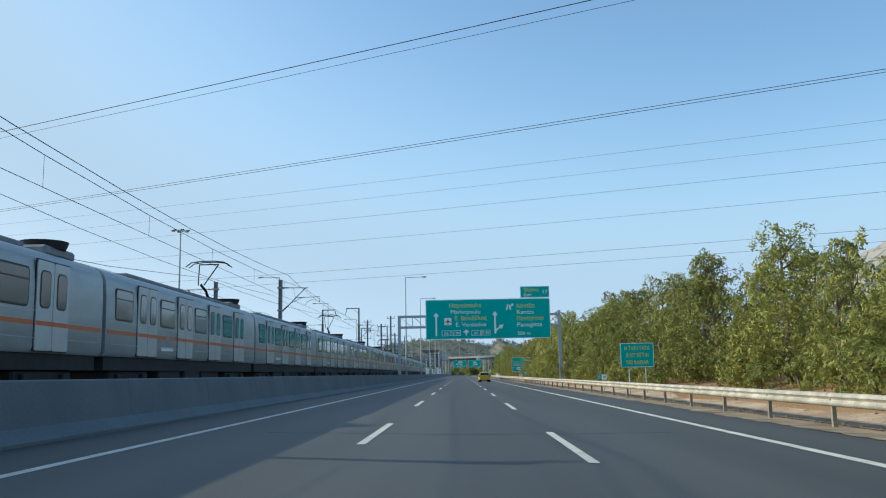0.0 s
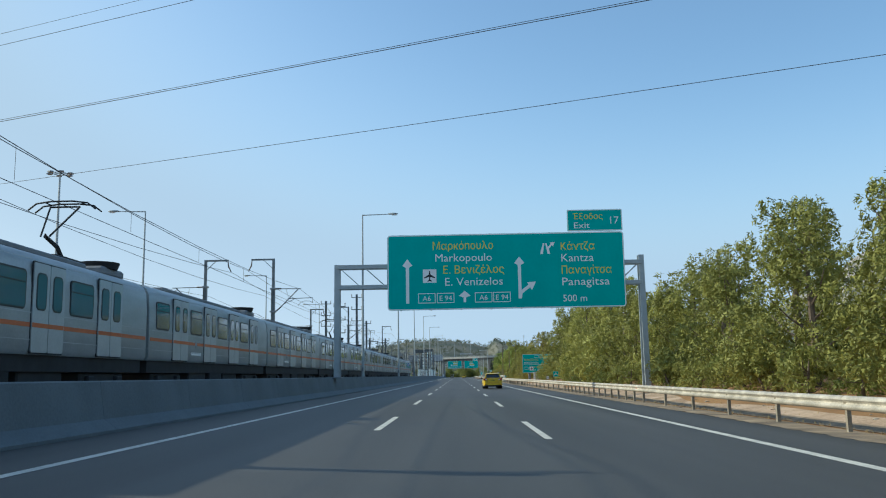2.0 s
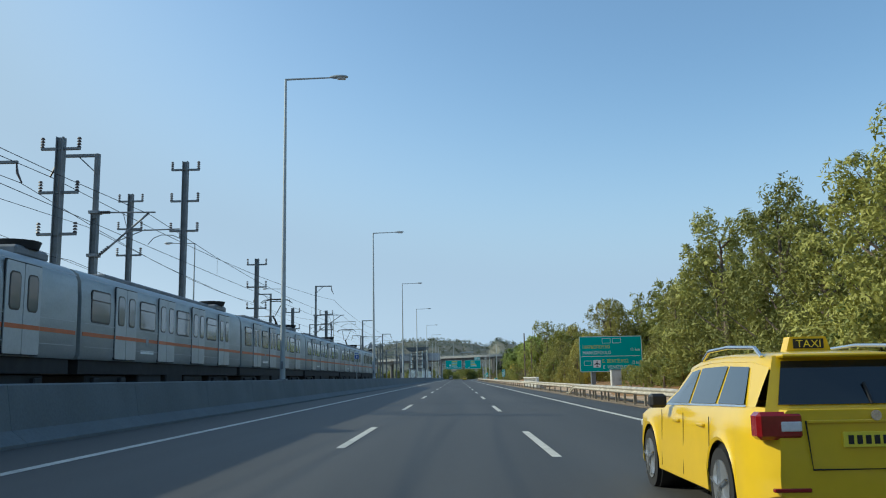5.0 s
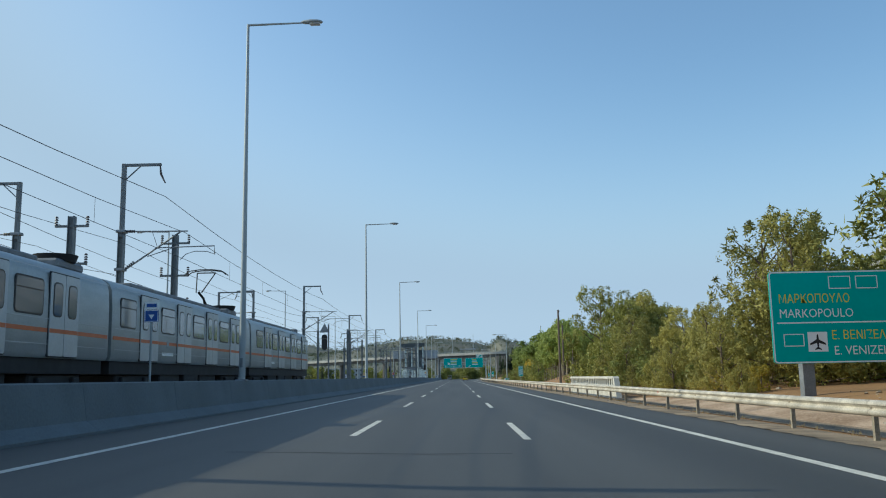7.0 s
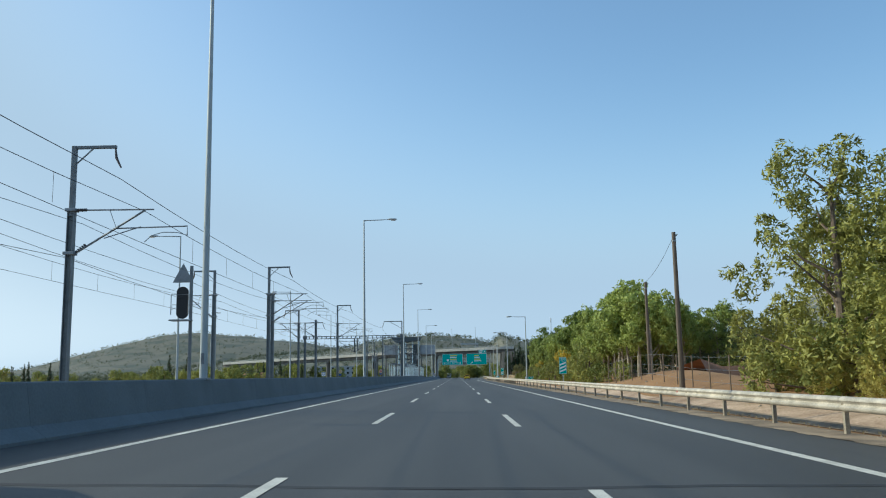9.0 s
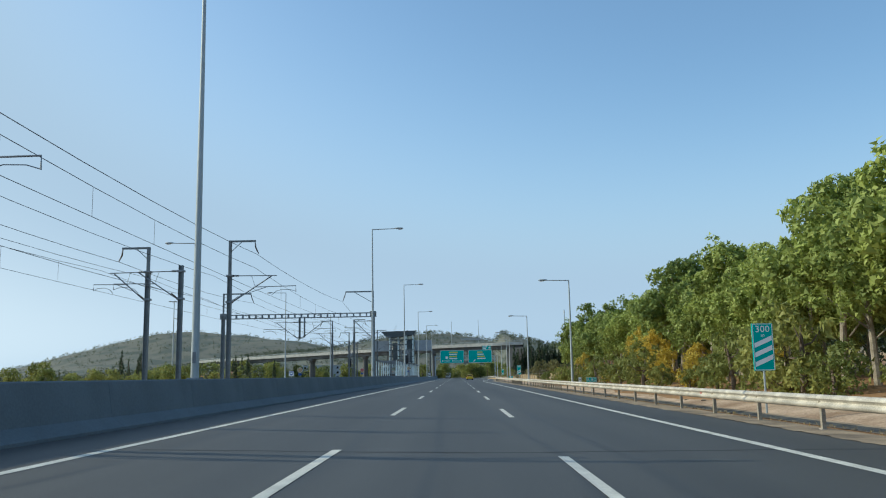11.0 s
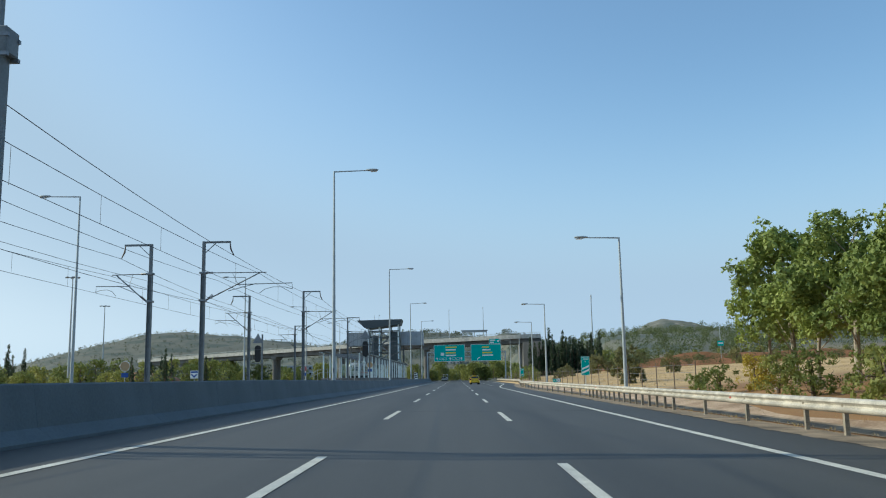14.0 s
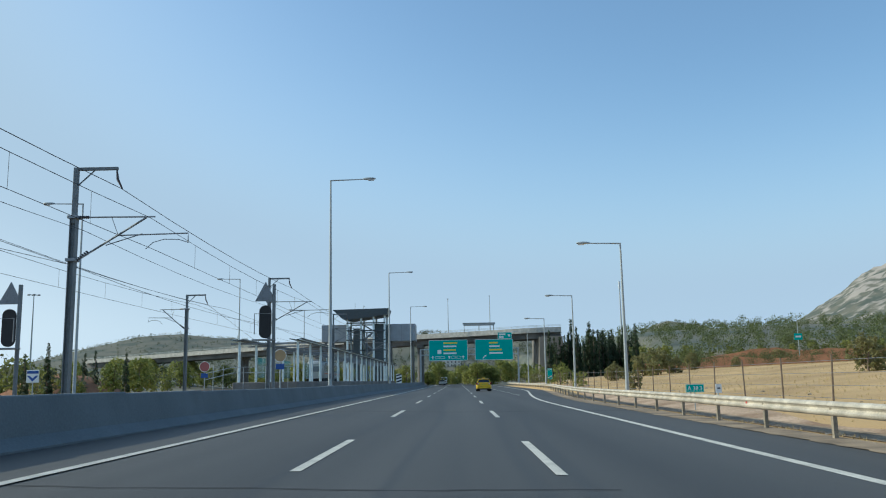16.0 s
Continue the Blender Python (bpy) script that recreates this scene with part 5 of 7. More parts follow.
# railway signals
def signal(x, y, z, label):
    m = thing("railway_signal", label, "railway signal", "railway signals")
    part("post", Geo().box(0.28, 0.40, -0.05, 0.05, (0.5 - z) / 1.35, 1.4, 0.01), MAST, m)
    n = 16
    part("backboard", Geo().prism(rounded(-0.24, 0.24, -0.75, 0.55, 0.23, 6), "y", -0.03, 0.03), BLACK, m, "black oval signal backboard")
    for k in range(3):
        part("signal_lens", Geo().cyl((0, 0.03, -0.4 + 0.32 * k), (0, 0.18, -0.4 + 0.32 * k), 0.1, 0.11, 12), UNDER, m)
    part("triangle_plate", Geo().prism([(-0.42, 0.72), (0.42, 0.72), (0.0, 1.5)], "y", -0.02, 0.02), GALV_DARK, m, "triangular grey plate")
    part("guard_rail", Geo().tube([(-0.35, -0.35, -0.6), (-0.35, -0.35, 0.2), (0.35, -0.35, 0.2), (0.35, -0.35, -0.6)], 0.02, 5), GALV_DARK, m)
    part("platform", Geo().box(-0.4, 0.4, -0.45, 0.1, -0.85, -0.8), GALV_DARK, m)
    m.matrix_basis = pose(x, y, z) @ Matrix.Scale(1.35, 4)


signal(-10.1, 447.0, 4.7, "black oval railway signal under a triangular plate")
signal(-14.9, 272.0, 5.6, "black oval railway signal under a triangular plate")
signal(-20.75, 441.0, 4.2, "black oval railway signal under a triangular plate")


def disc_sign(x, y, z, r, material, label):
    m = thing("disc_sign", label, "railway sign")
    part("post", Geo().cyl((0, 0.04, 0.5 - z), (0, 0.04, 0.1), 0.04, 0.04, 8), GALV, m)
    part("disc", Geo().cyl((0, 0, 0), (0, -0.02, 0), r, r, 24), material, m)
    part("rim", Geo().tube([(r * math.cos(a), -0.02, r * math.sin(a)) for a in np.linspace(0, 2 * math.pi, 25)], 0.02, 5), SIGN_WHITE, m)
    part("plate", Geo().box(-r * 0.7, r * 0.7, -0.03, 0.0, -r * 2.2, -r * 1.3, 0.01), SIGN_BLUE, m)
    m.matrix_basis = pose(x, y, z)


disc_sign(-9.9, 450.0, 2.85, 0.35, DISC_BEIGE, "round yellow disc sign on a post by the track")
disc_sign(-22.5, 478.0, 2.9, 0.45, DISC_RED, "round faded red disc sign on a post by the track")
disc_sign(-26.5, 420.0, 2.6, 0.4, DISC_BEIGE, "round yellow disc sign on a post by the far track")

# ---- trees and bushes ----
def leaf_cloud(blobs, count, size, rng, jitter=0.5, long=1.7, tri=False, clump=0.0, per=30, rise=1.0):
    """Small leaves on the shells of limbs' clumps (centre, radius, squash).
    clump: size of the twigs' tufts into which the leaves gather; per: leaves in a tuft; rise: how far the tufts are drawn upwards."""
    c = np.array([b[:3] for b in blobs])
    r = np.array([b[3] for b in blobs])
    q = np.array([b[4] if len(b) > 4 else 0.75 for b in blobs])
    w = r ** 2
    n = count if not clump else max(len(blobs), count // per)
    k = rng.choice(len(blobs), n, p=w / w.sum())
    d = rng.normal(size=(n, 3))
    d[:, 2] += 0.25
    d /= np.linalg.norm(d, axis=1)[:, None]
    rad = r[k] * (0.60 + 0.48 * rng.random(n) ** 0.4)
    pos = c[k] + d * rad[:, None] * np.stack([np.ones(n), np.ones(n), q[k]], 1)
    if clump:
        j = rng.integers(0, n, count)
        big = clump * (0.6 + 0.8 * rng.random(n))
        e = rng.normal(size=(count, 3)) + d[j] * 0.7 + np.array([0, 0, 0.3])
        e /= np.linalg.norm(e, axis=1)[:, None]
        pos = pos[j] + e * (big[j] * (0.7 + 0.4 * rng.random(count)))[:, None] * np.array([1, 1, rise])
        d = e
    nrm = d + rng.normal(size=(count, 3)) * jitter
    t = np.cross(nrm, rng.normal(size=(count, 3)))
    t /= np.linalg.norm(t, axis=1)[:, None]
    nrm /= np.linalg.norm(nrm, axis=1)[:, None]
    s = np.cross(nrm, t)
    a = size * (0.6 + 0.8 * rng.random(count))[:, None]
    tip = pos + t * a * long
    if tri:
        v = np.stack([pos + s * a * 0.5, tip, pos - s * a * 0.5], 1).reshape(-1, 3)
        return v, np.arange(count * 3).reshape(-1, 3)
    mid = pos + t * a * long * 0.5 + nrm * a * 0.15
    v = np.stack([pos, mid + s * a * 0.55, tip, mid - s * a * 0.55], 1).reshape(-1, 3)
    f = np.arange(count * 4).reshape(-1, 4)
    return v, f


def leaf_mesh(name, v, f, material):
    me = bpy.data.meshes.new(name)
    me.from_pydata(v.tolist(), [], f.tolist())
    me.materials.append(material)
    return me


def limbs(g, rng, base, blobs, r0):
    for b in blobs:
        p = Vector(b[:3])
        st = Vector((base.x, base.y, max(base.z, p.z * 0.55)))
        st = Vector((base.x * 0.3, base.y * 0.3, min(p.z - 0.3, max(1.0, p.z - 0.8 - 0.5 * Vector((p.x, p.y)).length))))
        mid = st.lerp(p, 0.5) + Vector((rng.normal() * 0.12, rng.normal() * 0.12, -0.12))
        g.tube([st, mid, p], [r0, r0 * 0.65, r0 * 0.25], 5, False)


def make_tree(name, label, category, seed, h, spread, low, n_blob, n_leaf, leaf, size, bark, blob_r, lean=0.3, squash=0.7, shape="round", group="", tri=False, long=1.7, clump=0.0, per=30, rise=1.0):
    rng = np.random.default_rng(seed)
    t = thing(name, label, category, group)
    blobs = []
    for i in range(n_blob):
        u = (i + rng.random()) / n_blob
        z = h * (low + (1 - low) * u)
        k = (u - 0.0)
        if shape == "round":
            env = spread * math.sqrt(max(0.05, 1 - (2 * k - 0.85) ** 2 / 1.5))
        elif shape == "pine":
            z = h * (low + (1 - low) * u ** 1.2)
            env = spread * (1.0 - 0.74 * k ** 1.8) * (0.65 + 0.5 * rng.random())
        elif shape == "spire":
            env = spread * (1 - k) ** 0.7 * 0.6
        else:
            env = spread * (1 - 0.45 * k)
        a = rng.random() * 2 * math.pi
        d = env * (0.35 + 0.65 * math.sqrt(rng.random()))
        br = blob_r * (0.5 + 0.85 * rng.random()) * (1.1 - 0.8 * k if shape == "spire" else 1.15 - 0.38 * k if shape == "pine" else 1.0)
        blobs.append((d * math.cos(a), d * math.sin(a), min(z, h - br * 0.5), br, squash))
    if shape == "pine":
        for i in range(12):
            a = 2 * math.pi * (i + rng.random()) / 12
            d = spread * (0.55 + 0.4 * rng.random())
            blobs.append((d * math.cos(a), d * math.sin(a), h * (0.05 + 0.13 * rng.random()), blob_r * (0.7 + 0.5 * rng.random()), squash))
    if shape in ('pine', 'round'):
        for i in range(n_blob // 3):
            b = blobs[int(rng.integers(n_blob))]
            blobs.append((b[0] * 1.12 + rng.normal() * 0.2, b[1] * 1.12 + rng.normal() * 0.2, min(b[2] + b[3] * 0.75, h * 1.03), b[3] * 0.38, 1.3))
    g = Geo()
    bx, by = rng.normal() * lean, rng.normal() * lean
    r0 = (0.018 * h + 0.05) * (0.72 if leaf == PLANE else 1.0)
    g.tube([(0, 0, -0.4), (bx * 0.2, by * 0.2, h * 0.25), (bx * 0.6, by * 0.6, h * 0.55), (bx, by, h * 0.9)], [r0 * 1.25, r0, r0 * 0.65, r0 * 0.15], 8)
    limbs(g, rng, Vector((bx, by, 1)), blobs[:: max(1, n_blob // (6 if leaf == PLANE else 12 if h > 8 else 5))], r0 * 0.35)
    part("trunk", g, bark, t)
    v, f = leaf_cloud(blobs, n_leaf, size, rng, tri=tri, long=long, clump=clump, per=per, rise=rise)
    part("crown", leaf_mesh("crown", v, f, leaf), leaf, t)
    return t


def scatter(protos, places):
    """Each place: x, y, size, which kind; the first of a kind is the built one itself."""
    used = set()
    for i, (x, y, s, k) in enumerate(places):
        k = k % len(protos)
        z = float(ground_z(x, y)) - 0.05
        m = pose(x, y, z, 0, 0, (i * 137.5) % 360) @ Matrix.Diagonal((s * (0.92 + 0.16 * ((i * 7) % 5) / 4), s * (0.92 + 0.16 * ((i * 3) % 5) / 4), s, 1))
        if k not in used:
            used.add(k)
            protos[k].matrix_basis = m
        else:
            copy_thing(protos[k], m)


rng = np.random.default_rng(5)
pines = [make_tree("pine_tree", "dense yellow-green pine tree beside the motorway", "tree", 10 + i, 10.0, (3.7, 4.0, 4.5, 3.8, 4.2)[i], 0.09, 54, 19000, PINE, 0.104, BARK, 0.92, shape="pine", group="roadside pines", tri=True, long=2.2, clump=0.36, per=36, rise=1.3) for i in range(5)]
back_pines = [make_tree("pine_tree", "dense yellow-green pine tree in the second row", "tree", 20 + i, 10.0, 3.1, 0.05, 44, 5200, PINE, 0.16, BARK, 0.9, shape="pine", group="roadside pines", tri=True, long=2.2, clump=0.42, per=26, rise=1.3) for i in range(3)]
back = []
places = []
y = -14.0
while y < 213:
    big = 0.92 + 0.12 * math.sin(y * 0.045 + 0.6) + 0.13 * rng.random()
    big *= 0.73 if y < 50 else 1.20 if y < 186 else 0.95
    big *= 0.88 + 0.24 * rng.random()
    if not 185 < y < 212:
        places.append((15.1 + 1.4 * rng.random() + (1.3 if 160 < y < 215 else 0), y, big * 0.93, int(rng.integers(5))))
    y += 4.3 + 1.7 * rng.random()
y = -12.0
while y < 222:
    back.append((20.5 + 2.5 * rng.random(), y, 0.84 + 0.17 * rng.random() + 0.08 * math.sin(y * 0.06), int(rng.integers(5))))
    y += 7.0 + 2.5 * rng.random()
places += [(21.6, 202.5, 1.05, 2), (18.8, 191.0, 0.95, 1), (20.8, 219, 0.9, 1), (20.0, 231, 0.72, 4), (19.0, 241.5, 0.66, 1), (21.0, 247, 0.62, 2), (21.8, 242, 0.58, 4), (19.5, 238, 0.48, 0), (14.0, 257.0, 1.08, 2), (15.6, 252.0, 1.06, 4), (17.8, 258.0, 1.12, 0), (18.6, 252.5, 1.0, 1), (16.2, 262.5, 1.0, 3), (20.6, 257, 1.05, 1), (21.0, 266, 0.9, 2), (24, 272, 0.7, 3), (27, 281, 0.75, 0), (30, 292, 0.8, 1), (25, 300, 0.8, 4)]
back += [(21.5, 206, 1.0, 0), (21.8, 213.5, 0.9, 2), (25, 216, 0.9, 2), (23, 196, 0.95, 0), (18.2, 226, 0.85, 0), (22, 226, 0.9, 1), (24, 204, 1.0, 2)]
gold_pines = [make_tree("pine_tree", "bushy pine tree with golden sunlight put into its needle colour", "tree", 30 + i, 9.6, (4.0, 4.7)[i], 0.06, 50, 17000, GOLD_PINE, 0.108, BARK, 0.92, shape="pine", group="golden pines", tri=True, long=2.2, clump=0.36, per=34, rise=1.3) for i in range(2)]
scatter(gold_pines, [(16.8, 217.0, 0.84, 0), (17.2, 222.0, 0.92, 1), (18.9, 197.5, 0.92, 0), (15.2, 226.5, 0.5, 1), (16.6, 231.0, 0.62, 0), (16.4, 237.0, 0.6, 1), (14.9, 247.0, 0.62, 1), (17.6, 254.5, 0.95, 0)] + [(12.5 + 0.4 * (i % 3), 213.0 + 3.9 * i, 0.20 + 0.035 * ((i * 5) % 6), i % 2) for i in range(12)])
scatter(back_pines, back)
scatter(pines, places)

bushes = [make_tree("bush", "low green and brown roadside bush", "bush", 40 + i, 1.7, 0.9, 0.1, 16, 1500, BUSH, 0.088, BARK, 0.45, shape="round", group="roadside bushes", tri=True, clump=0.2, per=26) for i in range(3)]
yellow = [make_tree("yellow_bush", "yellowing leafy bush below the trees", "bush", 50 + i, 2.1, 0.95, 0.12, 18, 1800, YELLOW_BUSH, 0.10, BARK, 0.5, shape="round", group="roadside bushes", clump=0.24, per=26) for i in range(2)]
bp = []
y = 6.0
while y < 262:
    if not (48 < y < 54 or 195 < y < 222):
        bp.append((12.3 + 1.2 * rng.random() + (0.8 if y > 150 else 0), y, 0.7 + 0.55 * rng.random(), int(rng.integers(3))))
    y += 1.9 + 1.7 * rng.random()
y = 298.0
while y < 398:
    bp.append((11.9 + 2.2 * rng.random(), y, 0.75 + 0.55 * rng.random(), int(rng.integers(3))))
    y += 3.0 + 2.6 * rng.random()
bp += [(15.8, 397, 0.6, 0), (13.4, 493, 1.0, 1), (14.5, 521, 1.3, 2), (17, 540, 1.4, 0), (15, 566, 1.5, 1), (17, 580, 1.6, 2), (12.8, 344, 1.5, 0), (12.6, 357, 1.3, 1), (12.9, 309, 1.5, 2), (13.0, 320, 1.3, 0)]
scatter(bushes, bp)
golden = [make_tree("golden_shrub", "tall golden yellow shrub below the plane trees", "bush", 60, 4.4, 1.35, 0.12, 30, 5000, YELLOW_BUSH, 0.10, BARK, 0.5, shape="round", group="golden shrubs", tri=True, clump=0.22, per=28)]
scatter(golden, [(14.95, 345.4, 1.0, 0), (15.0, 340.4, 0.85, 0), (14.5, 375.5, 0.68, 0), (14.6, 317.0, 0.5, 0), (14.8, 329.5, 0.55, 0)])
yp = [(14.7, 337.0, 1.0, 1), (14.0, 356, 0.6, 1), (14.0, 371, 0.65, 0), (13.6, 326, 0.8, 1), (13.8, 392, 0.7, 1), (13.5, 213.5, 0.5, 1), (13.2, 216.2, 0.45, 0), (13.4, 219, 0.5, 1)]
scatter(yellow, yp)

planes = [make_tree("plane_tree", "leafy bright green plane tree with a pale bare trunk", "tree", 70 + i, 9.0, 2.8, 0.40, 30, 8500, PLANE, 0.20, BARK_PALE, 0.85, shape="round", group="plane tree row", tri=True, long=1.25, clump=0.46, per=32) for i in range(4)]
pp = []
rng = np.random.default_rng(8)
for x0, y0, y1, st in ((16.4, 301, 394, 3.2), (20.2, 303, 394, 4.6), (23.8, 305, 395, 5.6)):
    y = y0
    while y < y1:
        big = (0.91 - 0.035 * (x0 - 15.6) / 4) * (0.84 + 0.26 * rng.random()) * (1.0 - 0.14 * float(smoothstep(378, 392, y)))
        pp.append((x0 + 0.7 * rng.random(), y + 0.8 * rng.random(), big, int(rng.integers(4))))
        y += st
pp.append((16.4, 397.0, 0.74, 2))
scatter(planes, pp)

cyp = [make_tree("cypress", "slim dark green cypress", "tree", 90 + i, 16.0, 2.1, 0.03, 60, 2200, CYPRESS, 0.29, BARK, 0.72, lean=0.05, shape="spire", squash=1.5, group="cypress row", tri=True) for i in range(3)]
cp = []
for i in range(66):
    cp.append((21.8 + 21.5 * ((i * 0.618) % 1.0), 601 + 21 * rng.random(), 0.68 + 0.31 * rng.random(), i))
cp += [(28.6, 612.5, 1.27, 0), (24.9, 621.0, 0.98, 1), (32.0, 606, 1.05, 2), (34.3, 608, 1.05, 1), (41.0, 609.5, 1.0, 2)]
scatter(cyp, cp)
# cypresses and small trees beyond the opposite road
cp2 = [(-98, 420, 0.55, 0), (-104, 424, 0.5, 1), (-92, 418, 0.48, 2), (-150, 520, 0.7, 0), (-156, 524, 0.65, 1), (-66, 545, 0.72, 2), (-71, 549, 0.8, 0), (-76, 551, 0.68, 1), (-60, 556, 0.6, 2), (-78, 585, 0.84, 1), (-82.5, 590, 0.7, 2), (-106, 560, 0.9, 0), (-112, 566, 0.82, 1), (-118, 575, 0.95, 2), (-72, 470, 0.7, 1), (-75, 476, 0.6, 0)]
used = [copy_thing(cyp[k], pose(x, y, -0.4) @ Matrix.Diagonal((s, s, s, 1))) for x, y, s, k in cp2]
for o in used:
    o["group"] = "far cypresses"
olive = [make_tree("olive_tree", "rounded grey-green olive tree in the dry field", "tree", 110 + i, 4.2, 1.9, 0.10, 26, 5000, OLIVE, 0.15, BARK, 0.8, shape="round", group="field trees", tri=True, clump=0.26, per=28) for i in range(2)]
op = [(14.3, 423, 0.70, 1), (26.0, 456, 0.5, 0), (14.4, 402, 0.30, 0), (27.6, 519.0, 1.2, 1), (30.3, 520.5, 1.0, 0), (19.2, 508, 0.6, 1), (21.5, 512, 0.65, 0), (50, 505, 0.95, 1), (13.4, 466, 0.45, 1), (22, 520, 1.0, 0), (26.5, 524, 1.05, 1), (31, 527, 0.9, 0),  (38, 540, 0.9, 1), (47, 546, 0.8, 0), (58, 556, 0.9, 1), (66, 560, 0.9, 0), (70, 540, 0.8, 1), (16, 583, 0.7, 0), (20, 589, 0.8, 1)]
scatter(olive, op)
near_left = [make_tree("shrubby_tree", "rounded dark green tree on dry ground", "tree", 130 + i, 6.0, 2.6, 0.12, 26, 1100, BUSH, 0.34, BARK, 1.1, shape="round", group="trees beyond the roads", tri=True) for i in range(2)]
lp = []
for i in range(70):
    lp.append((-58 - 75 * rng.random() ** 1.5, 300 + 330 * rng.random(), 0.45 + 0.5 * rng.random(), i))
for i in range(34):
    lp.append((-48 - 60 * rng.random(), 640 + 160 * rng.random(), 0.8 + 0.9 * rng.random(), i))
for i in range(64):
    lp.append((-52 + 86 * rng.random(), 655 + 75 * rng.random(), 0.8 + 0.7 * rng.random(), i))
for i in range(20):
    lp.append((44 + 66 * ((i * 0.618) % 1.0), 566 + 26 * ((i * 0.382 + 0.1) % 1.0), 0.32 + 0.06 * (i % 5), i))
for i in range(12):
    lp.append((-76 - 22 * ((i * 0.618) % 1.0), 572 + 30 * ((i * 0.38) % 1.0), 0.45 + 0.04 * (i % 5), i))
for i in range(13):
    lp.append((-80 - 32 * ((i * 0.618) % 1.0), 545 + 80 * ((i * 0.382 + 0.3) % 1.0), 0.95 + 0.11 * (i % 6), i))
for i in range(16):
    lp.append((-62 - 26 * ((i * 0.618 + 0.2) % 1.0), 430 + 90 * ((i * 0.382 + 0.3) % 1.0), 0.42 + 0.05 * (i % 5), i))
lp += [(43.5, 606, 1.35, 0), (46, 600, 1.0, 1), (49.5, 604, 1.1, 0), (46.5, 613, 1.4, 1), (53, 598, 0.8, 0), (-63, 571, 1.35, 0), (-69.5, 574, 1.3, 1), (-66, 580, 1.45, 1), (-74, 566, 0.9, 0)]
scatter(near_left, lp)


def woods(name, label, n, area, h, leaf, seed, leaves=34, size=0.4):
    """Distant trees, too many to count: tufts of leaves standing on the slope."""
    rng = np.random.default_rng(seed)
    V, F, k = [], [], 0
    for _ in range(n):
        x, y = area(rng)
        z = float(ground_z(x, y))
        s = h * (0.6 + 0.7 * rng.random())
        bl = [(x + rng.normal() * s * 0.18, y + rng.normal() * s * 0.18, z + s * u, s * 0.33, 0.8) for u in (0.28, 0.52, 0.72)]
        v, f = leaf_cloud(bl, leaves, size * s / 6, rng, jitter=0.7, long=1.5, tri=True)
        V.append(v)
        F.append(f + k)
        k += len(v)
    solid(name, leaf_mesh(name, np.concatenate(V), np.concatenate(F), leaf), leaf, label, "woods", kind="stuff")


woods("hillside_woods", "pine woods on the slope behind the dry field", 1500, lambda r: (42 + 236 * r.random(), 578 + 300 * r.random() ** 1.25), 3.7, WOOD_GREEN, 201, 132, 0.40)
# foliage added to supply the dark of the shade between the trunks
woods("understory", "dark undergrowth added to fill the shade behind the plane trees", 150, lambda r: (25.5 + 5 * r.random(), 300 + 97 * r.random()), 4.5, WOOD_GREEN, 206, 150, 0.3)
woods("hedge_scrub", "dark green scrub rows on the terraces", 460, lambda r: (35 + 76 * r.random(), 545 + 9 * int(r.integers(4)) + 2.5 * r.random()), 2.0, WOOD_GREEN, 202, 96, 0.3)
woods("far_hill_scrub", "olive-coloured scrub dotted over the far hill", 3400, lambda r: (-420 + 620 * r.random(), 1180 + 380 * r.random()), 4.5, HILL_GREEN, 203, 30, 0.8)
woods("left_hill_scrub", "dark scrub dotted over the low hill to the west", 3600, lambda r: (-1500 + 1450 * r.random(), 1500 + 1100 * r.random()), 6.0, HILL_GREEN, 204, 22, 0.9)
woods("valley_woods", "mixed trees on the valley floor beyond the opposite road", 620, lambda r: (-420 + 360 * r.random(), 520 + 650 * r.random()), 6.0, HILL_GREEN, 205, 60, 0.5)

